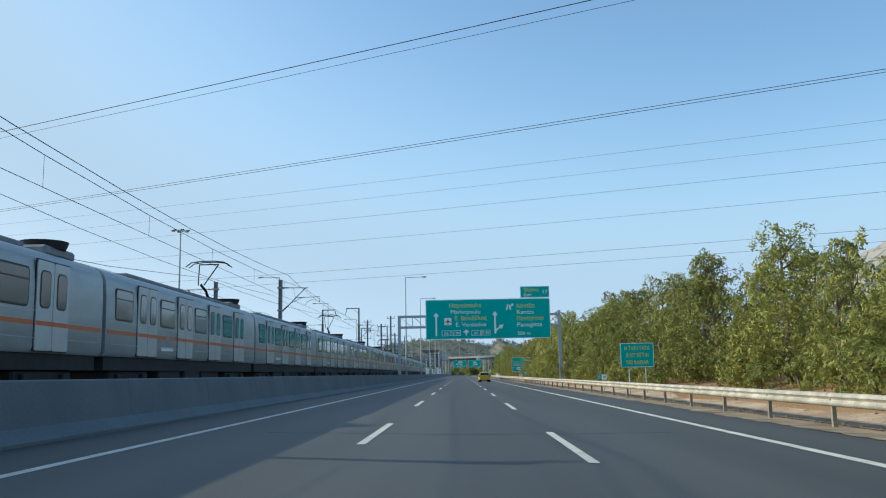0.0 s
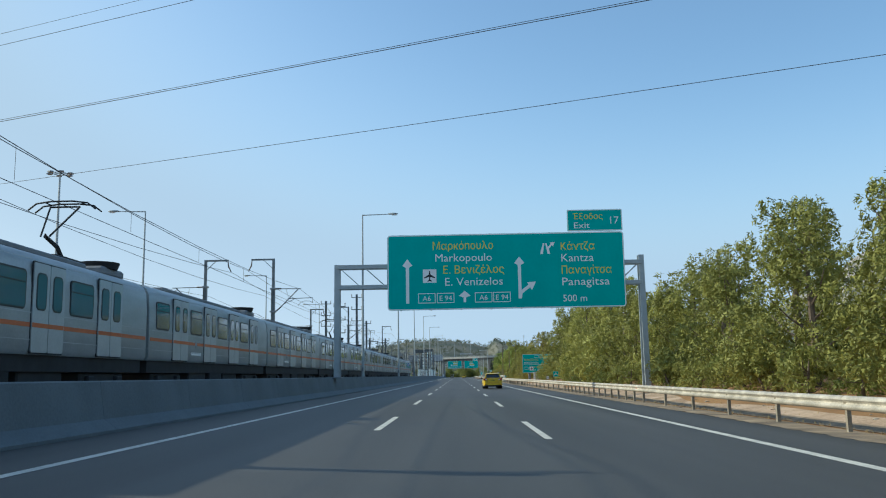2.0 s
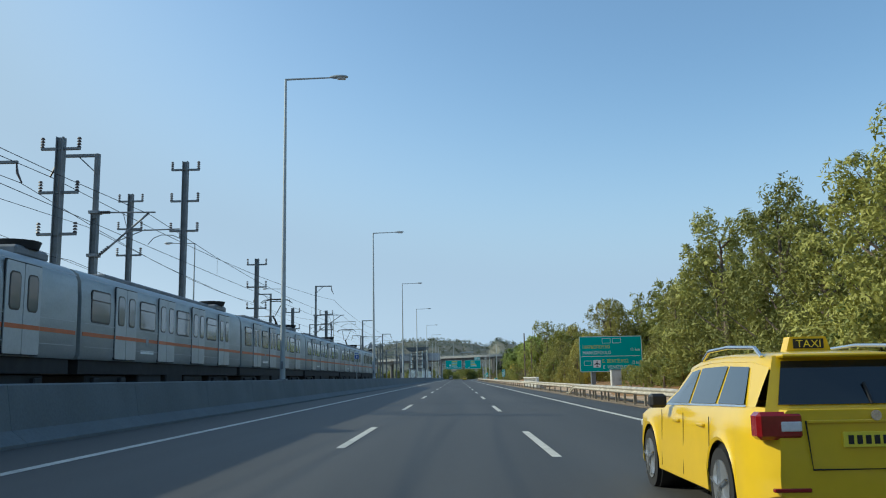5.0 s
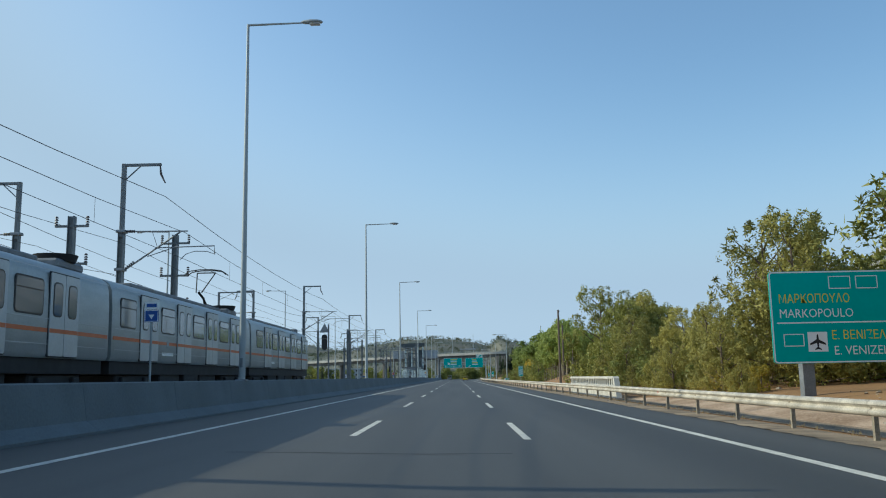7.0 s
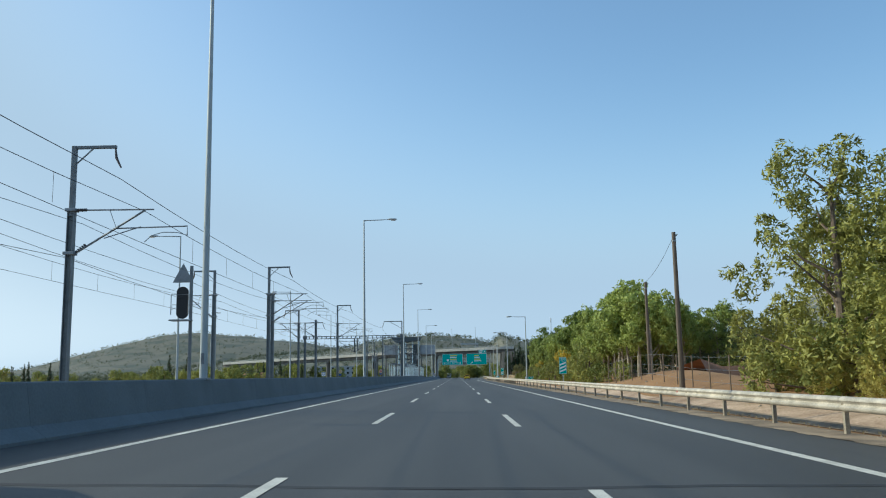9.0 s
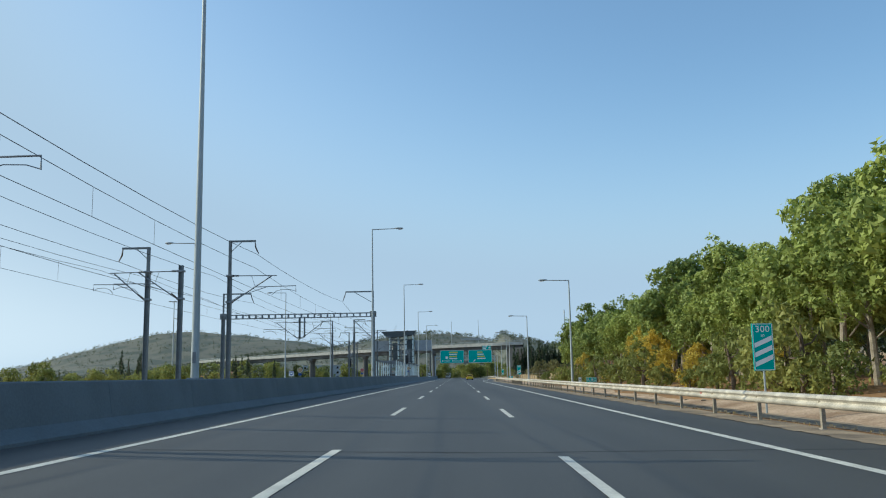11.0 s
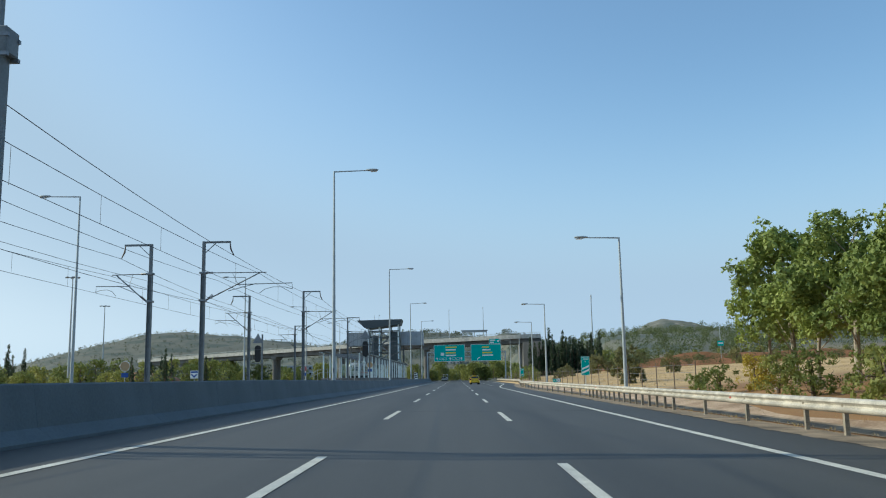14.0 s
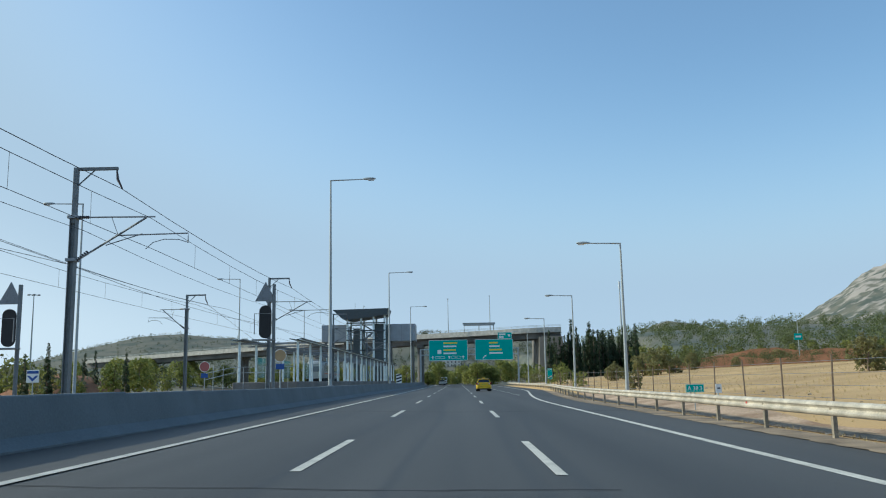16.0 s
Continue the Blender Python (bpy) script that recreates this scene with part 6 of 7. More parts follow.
# ---- vehicles ----
def estate_car(paint, taxi=False, label="", plate=True):
    """An estate car with its tail at y = 0, nose at y = 4.66, standing on z = 0."""
    car = thing("taxi" if taxi else "car", label, "car")
    L = 4.66
    WH = ((0.95, 0.325), (3.63, 0.325))   # wheel centres along the car, tyre radius

    def lower(y):
        """Half width at sill, waist and belt, heights of sill, waist, belt."""
        e = 0.0
        if y < 0.5:
            e = ((0.5 - y) / 0.5) ** 2.4
        if y > L - 0.75:
            e = ((y - (L - 0.75)) / 0.75) ** 2.2 * 1.6
        w = 0.905 - 0.16 * e
        belt = float(np.interp(y, [0, 0.25, 1.2, 2.6, 3.3, 4.2, L], [1.00, 1.02, 1.0, 0.965, 0.95, 0.86, 0.66]))
        sill = float(np.interp(y, [0, 0.3, 0.6, 4.0, L], [0.34, 0.27, 0.22, 0.22, 0.30]))
        for c, r in WH:
            d = abs(y - c)
            if d < 0.40:
                sill = max(sill, 0.325 + math.sqrt(max(0, 0.40 ** 2 - d * d)) * 0.98)
        return w, belt, sill
    ys = sorted(set([0.0, 0.03, 0.1, 0.2, 0.32, 0.45, 1.6, 2.0, 2.5, 3.0, 3.2, 4.2, 4.35, 4.5, 4.6, L] + [c + 0.40 * math.cos(radians(a)) for c, _ in WH for a in range(0, 181, 15)] + [c + s * 0.405 for c, _ in WH for s in (-1, 1)]))
    rings = []
    for y in ys:
        w, belt, sill = lower(y)
        arch = sill > 0.36 and 0.5 < y < 4.1
        mid = 0.62
        s1 = max(0.52, sill + 0.01)
        pts = [(w - (0.0 if arch else 0.05), sill), (w + (0.012 if arch else 0.0), sill + 0.03), (w, max(s1, sill + 0.05)), (w - 0.01, max(mid, sill + 0.07)), (w - 0.02, max(0.8, sill + 0.09)), (w - 0.055, belt - 0.03), (w - 0.09, belt), (w * 0.5, belt + (0.05 if y > 3.3 else 0.0)), (0, belt + (0.065 if y > 3.3 else 0.0))]
        rings.append([(x, y, z) for x, z in pts] + [(-x, y, z) for x, z in reversed(pts[:-1])])
    g = Geo()
    n = len(rings[0])
    for r in rings:
        g.v += r
    for i in range(len(rings) - 1):
        for k in range(n - 1):
            g.f.append((i * n + k, i * n + k + 1, (i + 1) * n + k + 1, (i + 1) * n + k))
    g.f.append(tuple(range(n)))
    g.f.append(tuple((len(rings) - 1) * n + k for k in range(n)))
    part("body", g.mesh("body", paint, True, 40), paint, car)
    part("underbody", Geo().box(-0.78, 0.78, 0.12, L - 0.25, 0.2, 0.42, 0.03), PLASTIC, car)

    # greenhouse: roof shell, pillars and glass
    def roof(y):
        """Height of the roof and half widths at roof edge and at the belt."""
        z = float(np.interp(y, [0.05, 0.32, 0.7, 1.4, 2.1, 2.6, 3.0], [1.08, 1.40, 1.445, 1.465, 1.455, 1.41, 1.30]))
        return z
    ry = [0.28, 0.40, 0.7, 1.1, 1.5, 2.0, 2.4, 2.7]
    g = Geo()
    rr = []
    for y in ry:
        z = roof(y)
        pts = [(0.64, z - 0.075), (0.615, z - 0.03), (0.54, z - 0.005), (0.3, z + 0.012), (0, z + 0.016), (-0.3, z + 0.012), (-0.54, z - 0.005), (-0.615, z - 0.03), (-0.64, z - 0.075)]
        rr.append([(x, y, zz) for x, zz in pts])
    for r in rr:
        g.v += r
    for i in range(len(rr) - 1):
        for k in range(8):
            g.f.append((i * 9 + k, i * 9 + k + 1, (i + 1) * 9 + k + 1, (i + 1) * 9 + k))
    part("roof", g.mesh("roof", paint, True, 60), paint, car)

    def side(y, u):
        """A point on the side glass plane: u = 0 at the belt, 1 at the roof's edge."""
        w, belt, _ = lower(y)
        return (w - 0.09) + (0.64 - (w - 0.09)) * u, belt + (roof(y) - 0.075 - belt) * u

    def patch(y0, y1, u0, u1, s, out, skew0=0.0, skew1=0.0):
        g = Geo()
        a = 6
        for j in range(a + 1):
            for u in (u0, (u0 + u1) / 2, u1):
                y = y0 + (y1 - y0) * j / a
                y += (skew0 * (1 - j / a) + skew1 * j / a) * (u - u0) / (u1 - u0)
                x, z = side(y, u)
                g.v.append((s * (x + out), y, z))
        for j in range(a):
            for k in range(2):
                g.f.append((j * 3 + k, j * 3 + k + 1, j * 3 + k + 4, j * 3 + k + 3))
        return g.mesh("patch", None, True, 60)
    for s in (-1, 1):
        for (y0, y1, u0, u1, k0, k1) in ((0.30, 3.28, 0.0, 1.0, 0.06, -0.62),):
            me = patch(y0, y1, u0, u1, s, -0.004, k0, k1)
            me.materials.append(paint)
            part("side_frame", me, paint, car)
        for y0, y1, k0, k1 in ((0.52, 1.22, 0.24, 0.05), (1.30, 2.12, 0.03, 0.03), (2.20, 3.10, 0.03, -0.58)):
            me = patch(y0, y1, 0.05, 0.90, s, 0.006, k0, k1)
            me.materials.append(CAR_GLASS)
            part("side_window", me, CAR_GLASS, car, "dark tinted side window")
        me = patch(0.45, 3.2, -0.01, 0.04, s, 0.010)
        me.materials.append(CHROME)
        part("belt_trim", me, CHROME, car, "bright window trim")
        part("roof_rail", Geo().tube([(s * 0.60, 0.62, roof(0.62) - 0.02), (s * 0.60, 0.78, roof(0.8) + 0.05), (s * 0.60, 1.5, roof(1.5) + 0.06), (s * 0.60, 2.1, roof(2.1) + 0.05), (s * 0.60, 2.32, roof(2.3) - 0.02)], 0.018, 8), CHROME, car, "silver roof rail")
        w = 0.93
        mr = part("wing_mirror", Geo().box(min(s * 0.9, s * 1.08), max(s * 0.9, s * 1.08), 2.72, 2.86, 0.93, 1.08, 0.03), PLASTIC, car, "black wing mirror")
        part("tail_lamp", Geo().box(min(s * 0.54, s * 0.895), max(s * 0.54, s * 0.895), -0.015, 0.16, 0.78, 0.99, 0.03), RED_LAMP, car, "red tail lamp")
        part("reversing_lamp", Geo().box(min(s * 0.56, s * 0.72), max(s * 0.56, s * 0.72), -0.022, 0.02, 0.84, 0.92, 0.01), CLEAR_LAMP, car)
        part("reflector", Geo().box(min(s * 0.52, s * 0.80), max(s * 0.52, s * 0.80), -0.012, 0.03, 0.395, 0.425, 0.006), RED_LAMP, car)
        part("headlight", Geo().box(min(s * 0.45, s * 0.80), max(s * 0.45, s * 0.80), L - 0.34, L - 0.08, 0.62, 0.74, 0.03), CLEAR_LAMP, car)
        for y in (1.42, 2.30):
            part("door_handle", Geo().box(min(s * 0.87, s * 0.915), max(s * 0.87, s * 0.915), y, y + 0.2, 0.80, 0.83, 0.008), paint, car)
        for y in (1.28, 2.16, 3.05):
            part("door_seam", Geo().bar((s * 0.907, y + 0.02, 0.30), (s * 0.885, y, 0.90), 0.006, 0.008), BLACK, car)
        for c, r in WH:
            wh = part("wheel", Geo().cyl((s * 0.70, c, r), (s * 0.905, c, r), r, r, 28), RUBBER, car, "black tyre")
            part("rim", Geo().cyl((s * 0.80, c, r), (s * 0.912, c, r), 0.235, 0.225, 24), ALLOY, wh, "alloy wheel rim")
            for k in range(5):
                a = radians(72 * k + 15)
                part("spoke", Geo().bar((s * 0.915, c, r), (s * 0.918, c + 0.22 * math.cos(a), r + 0.22 * math.sin(a)), 0.045, 0.02), CHROME, wh)
            part("wheel_well", Geo().cyl((s * 0.45, c, r + 0.03), (s * 0.86, c, r + 0.03), 0.385, 0.385, 24), BLACK, car)
    # rear window, tailgate and plate
    bk = Geo().add([(-0.70, 0.085, 1.04), (0.70, 0.085, 1.04), (0.58, 0.285, 1.375), (-0.58, 0.285, 1.375)], [(0, 1, 2, 3)])
    part("tailgate_frame", Geo().add([(-0.81, 0.05, 0.99), (0.81, 0.05, 0.99), (0.63, 0.30, 1.42), (-0.63, 0.30, 1.42)], [(0, 1, 2, 3)]), paint, car)
    for v in range(4):
        x, y, z = bk.v[v]
        bk.v[v] = (x, y - 0.02, z)
    part("rear_window", bk, CAR_GLASS, car, "dark rear window")
    part("roof_spoiler", Geo().box(-0.6, 0.6, 0.18, 0.42, 1.40, 1.43, 0.012), paint, car)
    part("windscreen", Geo().add([(-0.72, 3.32, 0.97), (0.72, 3.32, 0.97), (0.60, 2.68, 1.385), (-0.60, 2.68, 1.385)], [(0, 1, 2, 3)]), CAR_GLASS, car)
    part("tailgate_seam", Geo().tube([(-0.53, -0.012, 0.92), (-0.50, -0.014, 0.56), (0.50, -0.014, 0.56), (0.53, -0.012, 0.92)], 0.007, 4), BLACK, car)
    part("tailgate_trim", Geo().box(-0.52, 0.52, -0.02, 0.02, 0.90, 0.925, 0.006), paint, car)
    part("bumper_insert", Geo().box(-0.68, 0.68, -0.02, 0.2, 0.255, 0.345, 0.03), PLASTIC, car, "black lower bumper")
    if plate:
        pl = part("licence_plate", Geo().box(-0.26, 0.26, -0.022, 0.0, 0.72, 0.835, 0.004), SIGN_YELLOW if taxi else SIGN_WHITE, car, "yellow number plate")
        for k in range(7):
            part("plate_bar", Geo().box(-0.225 + k * 0.065, -0.185 + k * 0.065, -0.026, -0.02, 0.745, 0.81), BLACK, pl)
    part("maker_badge", Geo().cyl((0, -0.01, 0.955), (0, -0.025, 0.955), 0.04, 0.04, 14), CHROME, car)
    part("wiper", Geo().bar((0.02, 0.06, 1.04), (0.0, 0.14, 1.20), 0.02, 0.015), BLACK, car)
    if taxi:
        sg = part("roof_sign", Geo().prism([(-0.2, 1.47), (0.2, 1.47), (0.16, 1.60), (-0.16, 1.60)], "y", 1.12, 1.26), TAXI_YELLOW, car, "yellow roof sign")
        part("sign_panel", Geo().box(-0.135, 0.135, 1.112, 1.12, 1.495, 1.58), BLACK, sg)
        writing("TAXI", 0.095, SIGN_YELLOW, sg, (0, 1.108, 1.505), align="CENTER", width=0.22)
    return car


taxi = estate_car(TAXI_YELLOW, True, "yellow estate taxi with silver roof rails and a roof sign")
taxi.matrix_basis = pose(3.1, 131.5, road_z(3.1), 0, 0, 0)
taxi2 = copy_thing(taxi, pose(3.25, 503.0, road_z(3.2), 0, 0, -1.0))
taxi["group"] = taxi2["group"] = "yellow taxis"
taxi2["label"] = "yellow estate taxi far ahead near the exit"


def van():
    v = thing("van", "white delivery van driving far ahead", "van")
    part("body", Geo().prism([(0, 0.35), (5.2, 0.35), (5.25, 0.95), (4.5, 1.25), (3.9, 2.2), (3.6, 2.35), (0.05, 2.35)], "x", -0.95, 0.95), VAN_WHITE, v)
    for s in (-0.45, 0.45):
        d = part("rear_door", Geo().box(s - 0.43, s + 0.43, -0.03, 0.0, 0.45, 2.25, 0.02), VAN_WHITE, v)
        part("door_window", Geo().box(s - 0.33, s + 0.33, -0.045, -0.03, 1.35, 2.0, 0.01), CAR_GLASS, d)
    for s in (-1, 1):
        part("tail_lamp", Geo().box(min(s * 0.84, s * 0.96), max(s * 0.84, s * 0.96), -0.03, 0.05, 0.8, 1.3, 0.02), RED_LAMP, v)
        part("side_window", Geo().box(min(s * 0.94, s * 0.965), max(s * 0.94, s * 0.965), 3.2, 3.95, 1.3, 1.95, 0.01), CAR_GLASS, v)
        for y in (0.95, 4.2):
            part("wheel", Geo().cyl((s * 0.72, y, 0.35), (s * 0.97, y, 0.35), 0.35, 0.35, 18), RUBBER, v)
    part("bumper", Geo().box(-0.95, 0.95, -0.1, 0.02, 0.3, 0.5, 0.03), PLASTIC, v)
    part("windscreen", Geo().add([(-0.8, 4.52, 1.28), (0.8, 4.52, 1.28), (0.75, 3.93, 2.15), (-0.75, 3.93, 2.15)], [(0, 1, 2, 3)]), CAR_GLASS, v)
    return v


v = van()
v.matrix_basis = pose(-3.9, 664.0, road_z(-3.9))
v2 = copy_thing(v, pose(-0.6, 705.0, 0.02))
v2["label"] = "white delivery van beyond the bridge"
dark = estate_car(VAN_WHITE, False, "pale estate car far ahead in the fast lane")
dark.matrix_basis = pose(-4.1, 640.0, road_z(-4.1))

# ---- bridge over the motorway ----
def bridge_y(x):
    return 622.0 - 0.50 * min(x, 20) + (0.0 if x > -30 else -0.12 * (x + 30))


def bridge_z(x):
    return 13.1 + 0.012 * x if x > -12 else 12.95 + 0.024 * (x + 12)


bridge = thing("road_bridge", "grey concrete road bridge on piers over the motorway", "bridge", kind="structure")
bx = [-130, -115, -100, -90, -75, -60, -40, -30, -12, 0, 12, 20, 26]


def deck(off0, off1, z0, z1):
    g = Geo()
    for x in bx:
        y, z = bridge_y(x), bridge_z(x)
        g.v += [(x, y + off0, z + z0), (x, y + off1, z + z0), (x, y + off1, z + z1), (x, y + off0, z + z1)]
    for i in range(len(bx) - 1):
        for k in range(4):
            j = (k + 1) % 4
            g.f.append((i * 4 + k, i * 4 + j, i * 4 + 4 + j, i * 4 + 4 + k))
    g.f += [(0, 1, 2, 3), tuple(len(g.v) - 4 + k for k in range(4))]
    return g


part("deck_slab", deck(-0.4, 12.4, -0.5, 0.0), CONCRETE_GREY, bridge)
for o in (0.8, 4.2, 7.6, 10.6):
    part("girder", deck(o, o + 1.0, -2.1, -0.5), CONCRETE_GREY, bridge)
# paler than the girders: the sun on this face is put into its colour
part("fascia", deck(-0.6, -0.4, -0.7, 0.55), PARAPET, bridge, "concrete fascia in a paler tone for sunlight")
part("parapet", deck(12.4, 12.6, -0.4, 0.6), CONCRETE_GREY, bridge)
for z in (0.85, 1.1):
    g = Geo().tube([(x, bridge_y(x) - 0.5, bridge_z(x) + z) for x in bx], 0.035, 5)
    part("hand_rail", g, GALV, bridge)
rp = Geo().cyl((0, 0, 0.5), (0, 0, 1.12), 0.03, 0.03, 6).mesh("rail_post", GALV)
for k in range(51):
    x = -127 + 3 * k
    part("rail_post", rp, GALV, bridge).matrix_basis = pose(x, bridge_y(x) - 0.5, bridge_z(x))
for x in (-108, -90, -66, -40, -9.6):
    for o in (2.5, 6.0, 9.5):
        part("pier", Geo().cyl((x, bridge_y(x) + o, -0.5), (x, bridge_y(x) + o, bridge_z(x) - 2.6), 0.75, 0.75, 16), CONCRETE_GREY, bridge)
    part("pier_cap", Geo().box(x - 0.9, x + 0.9, bridge_y(x) + 0.3, bridge_y(x) + 11.8, bridge_z(x) - 2.9, bridge_z(x) - 2.1, 0.06), CONCRETE_GREY, bridge)
part("abutment", Geo().prism([(20.5, 611), (26, 609), (26, 632), (20.5, 632)], "z", -0.5, 11.6), CONCRETE_GREY, bridge, "dark concrete abutment")
for x in (-26, -2, 9):
    ob = copy_thing(low, pose(x, bridge_y(x) + 6, bridge_z(x), 0, 0, 90))
    ob["label"] = "grey street lamp standing on the road bridge"
shelter = thing("bus_shelter", "small flat-roofed shelter on the bridge", "shelter", at=pose(6.0, bridge_y(6) + 0.6, bridge_z(6)))
part("roof", Geo().box(-4.2, 4.2, 0.0, 2.4, 2.5, 2.75, 0.05), SIGN_BACK, shelter)
part("frieze", Geo().box(-4.0, 4.0, 0.1, 2.2, 2.1, 2.5), SIGN_BACK, shelter)
for x in (-3.8, 0, 3.8):
    part("post", Geo().cyl((x, 0.3, 0), (x, 0.3, 2.5), 0.06, 0.06, 8), GALV_DARK, shelter)
    part("post", Geo().cyl((x, 2.1, 0), (x, 2.1, 2.5), 0.06, 0.06, 8), GALV_DARK, shelter)

# ---- metro station beside the bridge ----
station = thing("station_tower", "steel-framed station lift tower with a flared dark roof", "station building", at=pose(0, 603, 0))
part("roof", Geo().prism([(-29.0, 18.3), (-15.8, 18.5), (-16.2, 17.0), (-25.2, 15.9), (-26.8, 16.2)], "y", -2, 7), STATION_DARK, station, "flared dark steel roof")
for x in (-25.6, -22.4, -19.4, -16.8):
    for y in (-1, 6):
        part("column", Geo().box(x - 0.22, x + 0.22, y - 0.22, y + 0.22, 0.3, 17.0, 0.03), STATION_METAL, station)
for z in (6.5, 8.6, 11.0, 13.2, 15.0):
    part("floor_beam", Geo().box(-25.8, -16.6, -1.3, -0.9, z, z + 0.3, 0.03), STATION_DARK, station)
    part("floor_beam", Geo().box(-25.8, -16.6, 5.9, 6.3, z, z + 0.3, 0.03), GALV_DARK, station)
for k, (x0, x1, z0, z1) in enumerate(((-22.4, -19.4, 6.5, 8.6), (-19.4, -22.4, 8.6, 11.0), (-22.4, -19.4, 11.0, 13.2), (-19.4, -22.4, 13.2, 15.0))):
    part("stair_flight", Geo().bar((x0, 1.0, z0), (x1, 1.0, z1), 1.6, 0.3), GALV_DARK, station)
part("glass_shaft", Geo().box(-19.3, -16.9, 0, 5, 0.3, 15.0), STATION_DARK, station)
part("lift_core", Geo().box(-24.6, -22.6, 2, 5.5, 0.3, 14.0), STATION_DARK, station)
for a, b, lab in ((-32.2, -26.2, "grey panelled footbridge hall"), (-16.3, -9.7, "grey panelled footbridge hall")):
    hall = thing("footbridge_hall", lab + " beside the lift tower", "station building", "station halls", pose(0, 605, 0))
    part("hall_box", Geo().box(a, b, 0, 7, 10.9, 15.0, 0.08), STATION_CLAD, hall)
    for k in range(5):
        x = a + (b - a) * (k + 0.5) / 5
        part("panel_joint", Geo().box(x - 0.03, x + 0.03, -0.02, 0.0, 11.0, 14.9), GALV_DARK, hall)
    part("leg", Geo().box(a + 0.4, a + 0.9, 2, 2.6, 0.2, 10.9, 0.03), CONCRETE_GREY, hall)
    part("leg", Geo().box(b - 0.9, b - 0.4, 2, 2.6, 0.2, 10.9, 0.03), CONCRETE_GREY, hall)
part("aerial", Geo().cyl((-24.0, 1, 18.3), (-24.0, 1, 20.0), 0.05, 0.04, 6), GALV_DARK, station)

solid("platform", Geo().box(-20.0, -14.2, 478, 600, 0.3, 1.45, 0.05), CONCRETE_GREY, "pale concrete station platform between the tracks", "platform", "structure")
canopy = thing("platform_canopy", "long platform canopy on pale blue steel posts", "canopy")
for x in (-19.9, -14.5):
    part("canopy_roof", Geo().prism([(x - 0.6, 5.28), (x, 5.18), (x + 0.6, 5.28), (x + 0.6, 5.36), (x, 5.26), (x - 0.6, 5.36)], "y", 479, 600), STATION_DARK, canopy, "grey steel canopy roof")
post_c = Geo().box(-0.1, 0.1, -0.1, 0.1, 1.4, 5.25, 0.02).mesh("post", STATION_METAL)
purlin = Geo().box(-3.5, 3.5, -0.06, 0.06, 4.9, 5.04).mesh("purlin", GALV_DARK)
glass_c = Geo().box(-0.02, 0.02, 0.3, 4.2, 1.9, 3.9).mesh("glass_screen", STATION_GLASS)
for k in range(19):
    y = 480 + 6.6 * k
    for x in (-19.9, -14.5):
        part("post", post_c, STATION_METAL, canopy).matrix_basis = pose(x, y, 0)
    part("purlin", purlin, GALV_DARK, canopy).matrix_basis = pose(-17.2, y, 0)
    if k % 2:
        part("glass_screen", glass_c, STATION_GLASS, canopy, "green-tinted glass screen").matrix_basis = pose(-19.9, y, 0)
for x in (-20.3, -14.1):
    part("gutter", Geo().box(x - 0.08, x + 0.08, 479, 600, 5.2, 5.36), STATION_METAL, canopy)
rl = thing("platform_railing", "grey tube railing along the platform end", "railing")
for z in (2.3, 2.8):
    part("rail", Geo().tube([(-20, 470, z - 0.6), (-20, 478, z), (-14.4, 478, z)], 0.03, 6), GALV, rl)
for x, y in ((-20, 472), (-20, 475), (-19, 478), (-17, 478), (-15, 478)):
    part("upright", Geo().cyl((x, y, 0.6), (x, y, 2.8), 0.03, 0.03, 6), GALV, rl)
arr = thing("hazard_marker", "striped black and white hazard marker on the barrier end", "road sign", at=pose(-8.3, 520, 1.05))
hp = sign_panel("panel", 0.75, 1.3, arr, 0.0, SIGN_WHITE, 0.04)
for k in range(3):
    flat("stripe", [(0.02, 0.1 + 0.42 * k), (0.73, 0.3 + 0.42 * k), (0.73, 0.5 + 0.42 * k), (0.02, 0.3 + 0.42 * k)], BLACK, hp)

# standing train at the platform, seen head on
tc = copy_thing(lead_car, pose(-20.9, 545.0, 0, 0, 0, 180))
tc["label"] = "steel metro train waiting at the far platform"

# ---- fence, parapet, poles on the exit side ----
fence = thing("wire_fence", "wire mesh fence on thin rusty posts along the field", "fence")
fpost = Geo().cyl((0, 0, -0.4), (0, 0, 1.7), 0.034, 0.03, 6).mesh("post", FENCE)
tops = []
y = 396.0
k = 0
while y < 590:
    x = 12.2 + 1.6 * float(smoothstep(455, 530, y))
    z = float(ground_z(x, y))
    part("post", fpost, FENCE, fence).matrix_basis = pose(x, y, z, 2.0 * math.sin(k * 1.7), 1.5 * math.cos(k * 2.3), 0)
    tops.append((x, y, z))
    y += 4.2
    k += 1
for dz in (0.3, 0.7, 1.1, 1.5):
    part("wire", Geo().tube([(x, y, z + dz) for x, y, z in tops], 0.007, 4, False), GALV_DARK, fence)
fence_b = thing("wire_fence", "wire mesh fence on thin posts around the dirt mound", "fence")
for i in range(12):
    y = 262 + 3.1 * i
    z = float(ground_z(12.4, y))
    part("post", fpost, FENCE, fence_b).matrix_basis = pose(12.4, y, z)
for dz in (0.4, 1.0, 1.6):
    part("wire", Geo().tube([(12.4, 262 + 3.1 * i, float(ground_z(12.4, 262 + 3.1 * i)) + dz) for i in range(12)], 0.007, 4, False), GALV_DARK, fence_b)

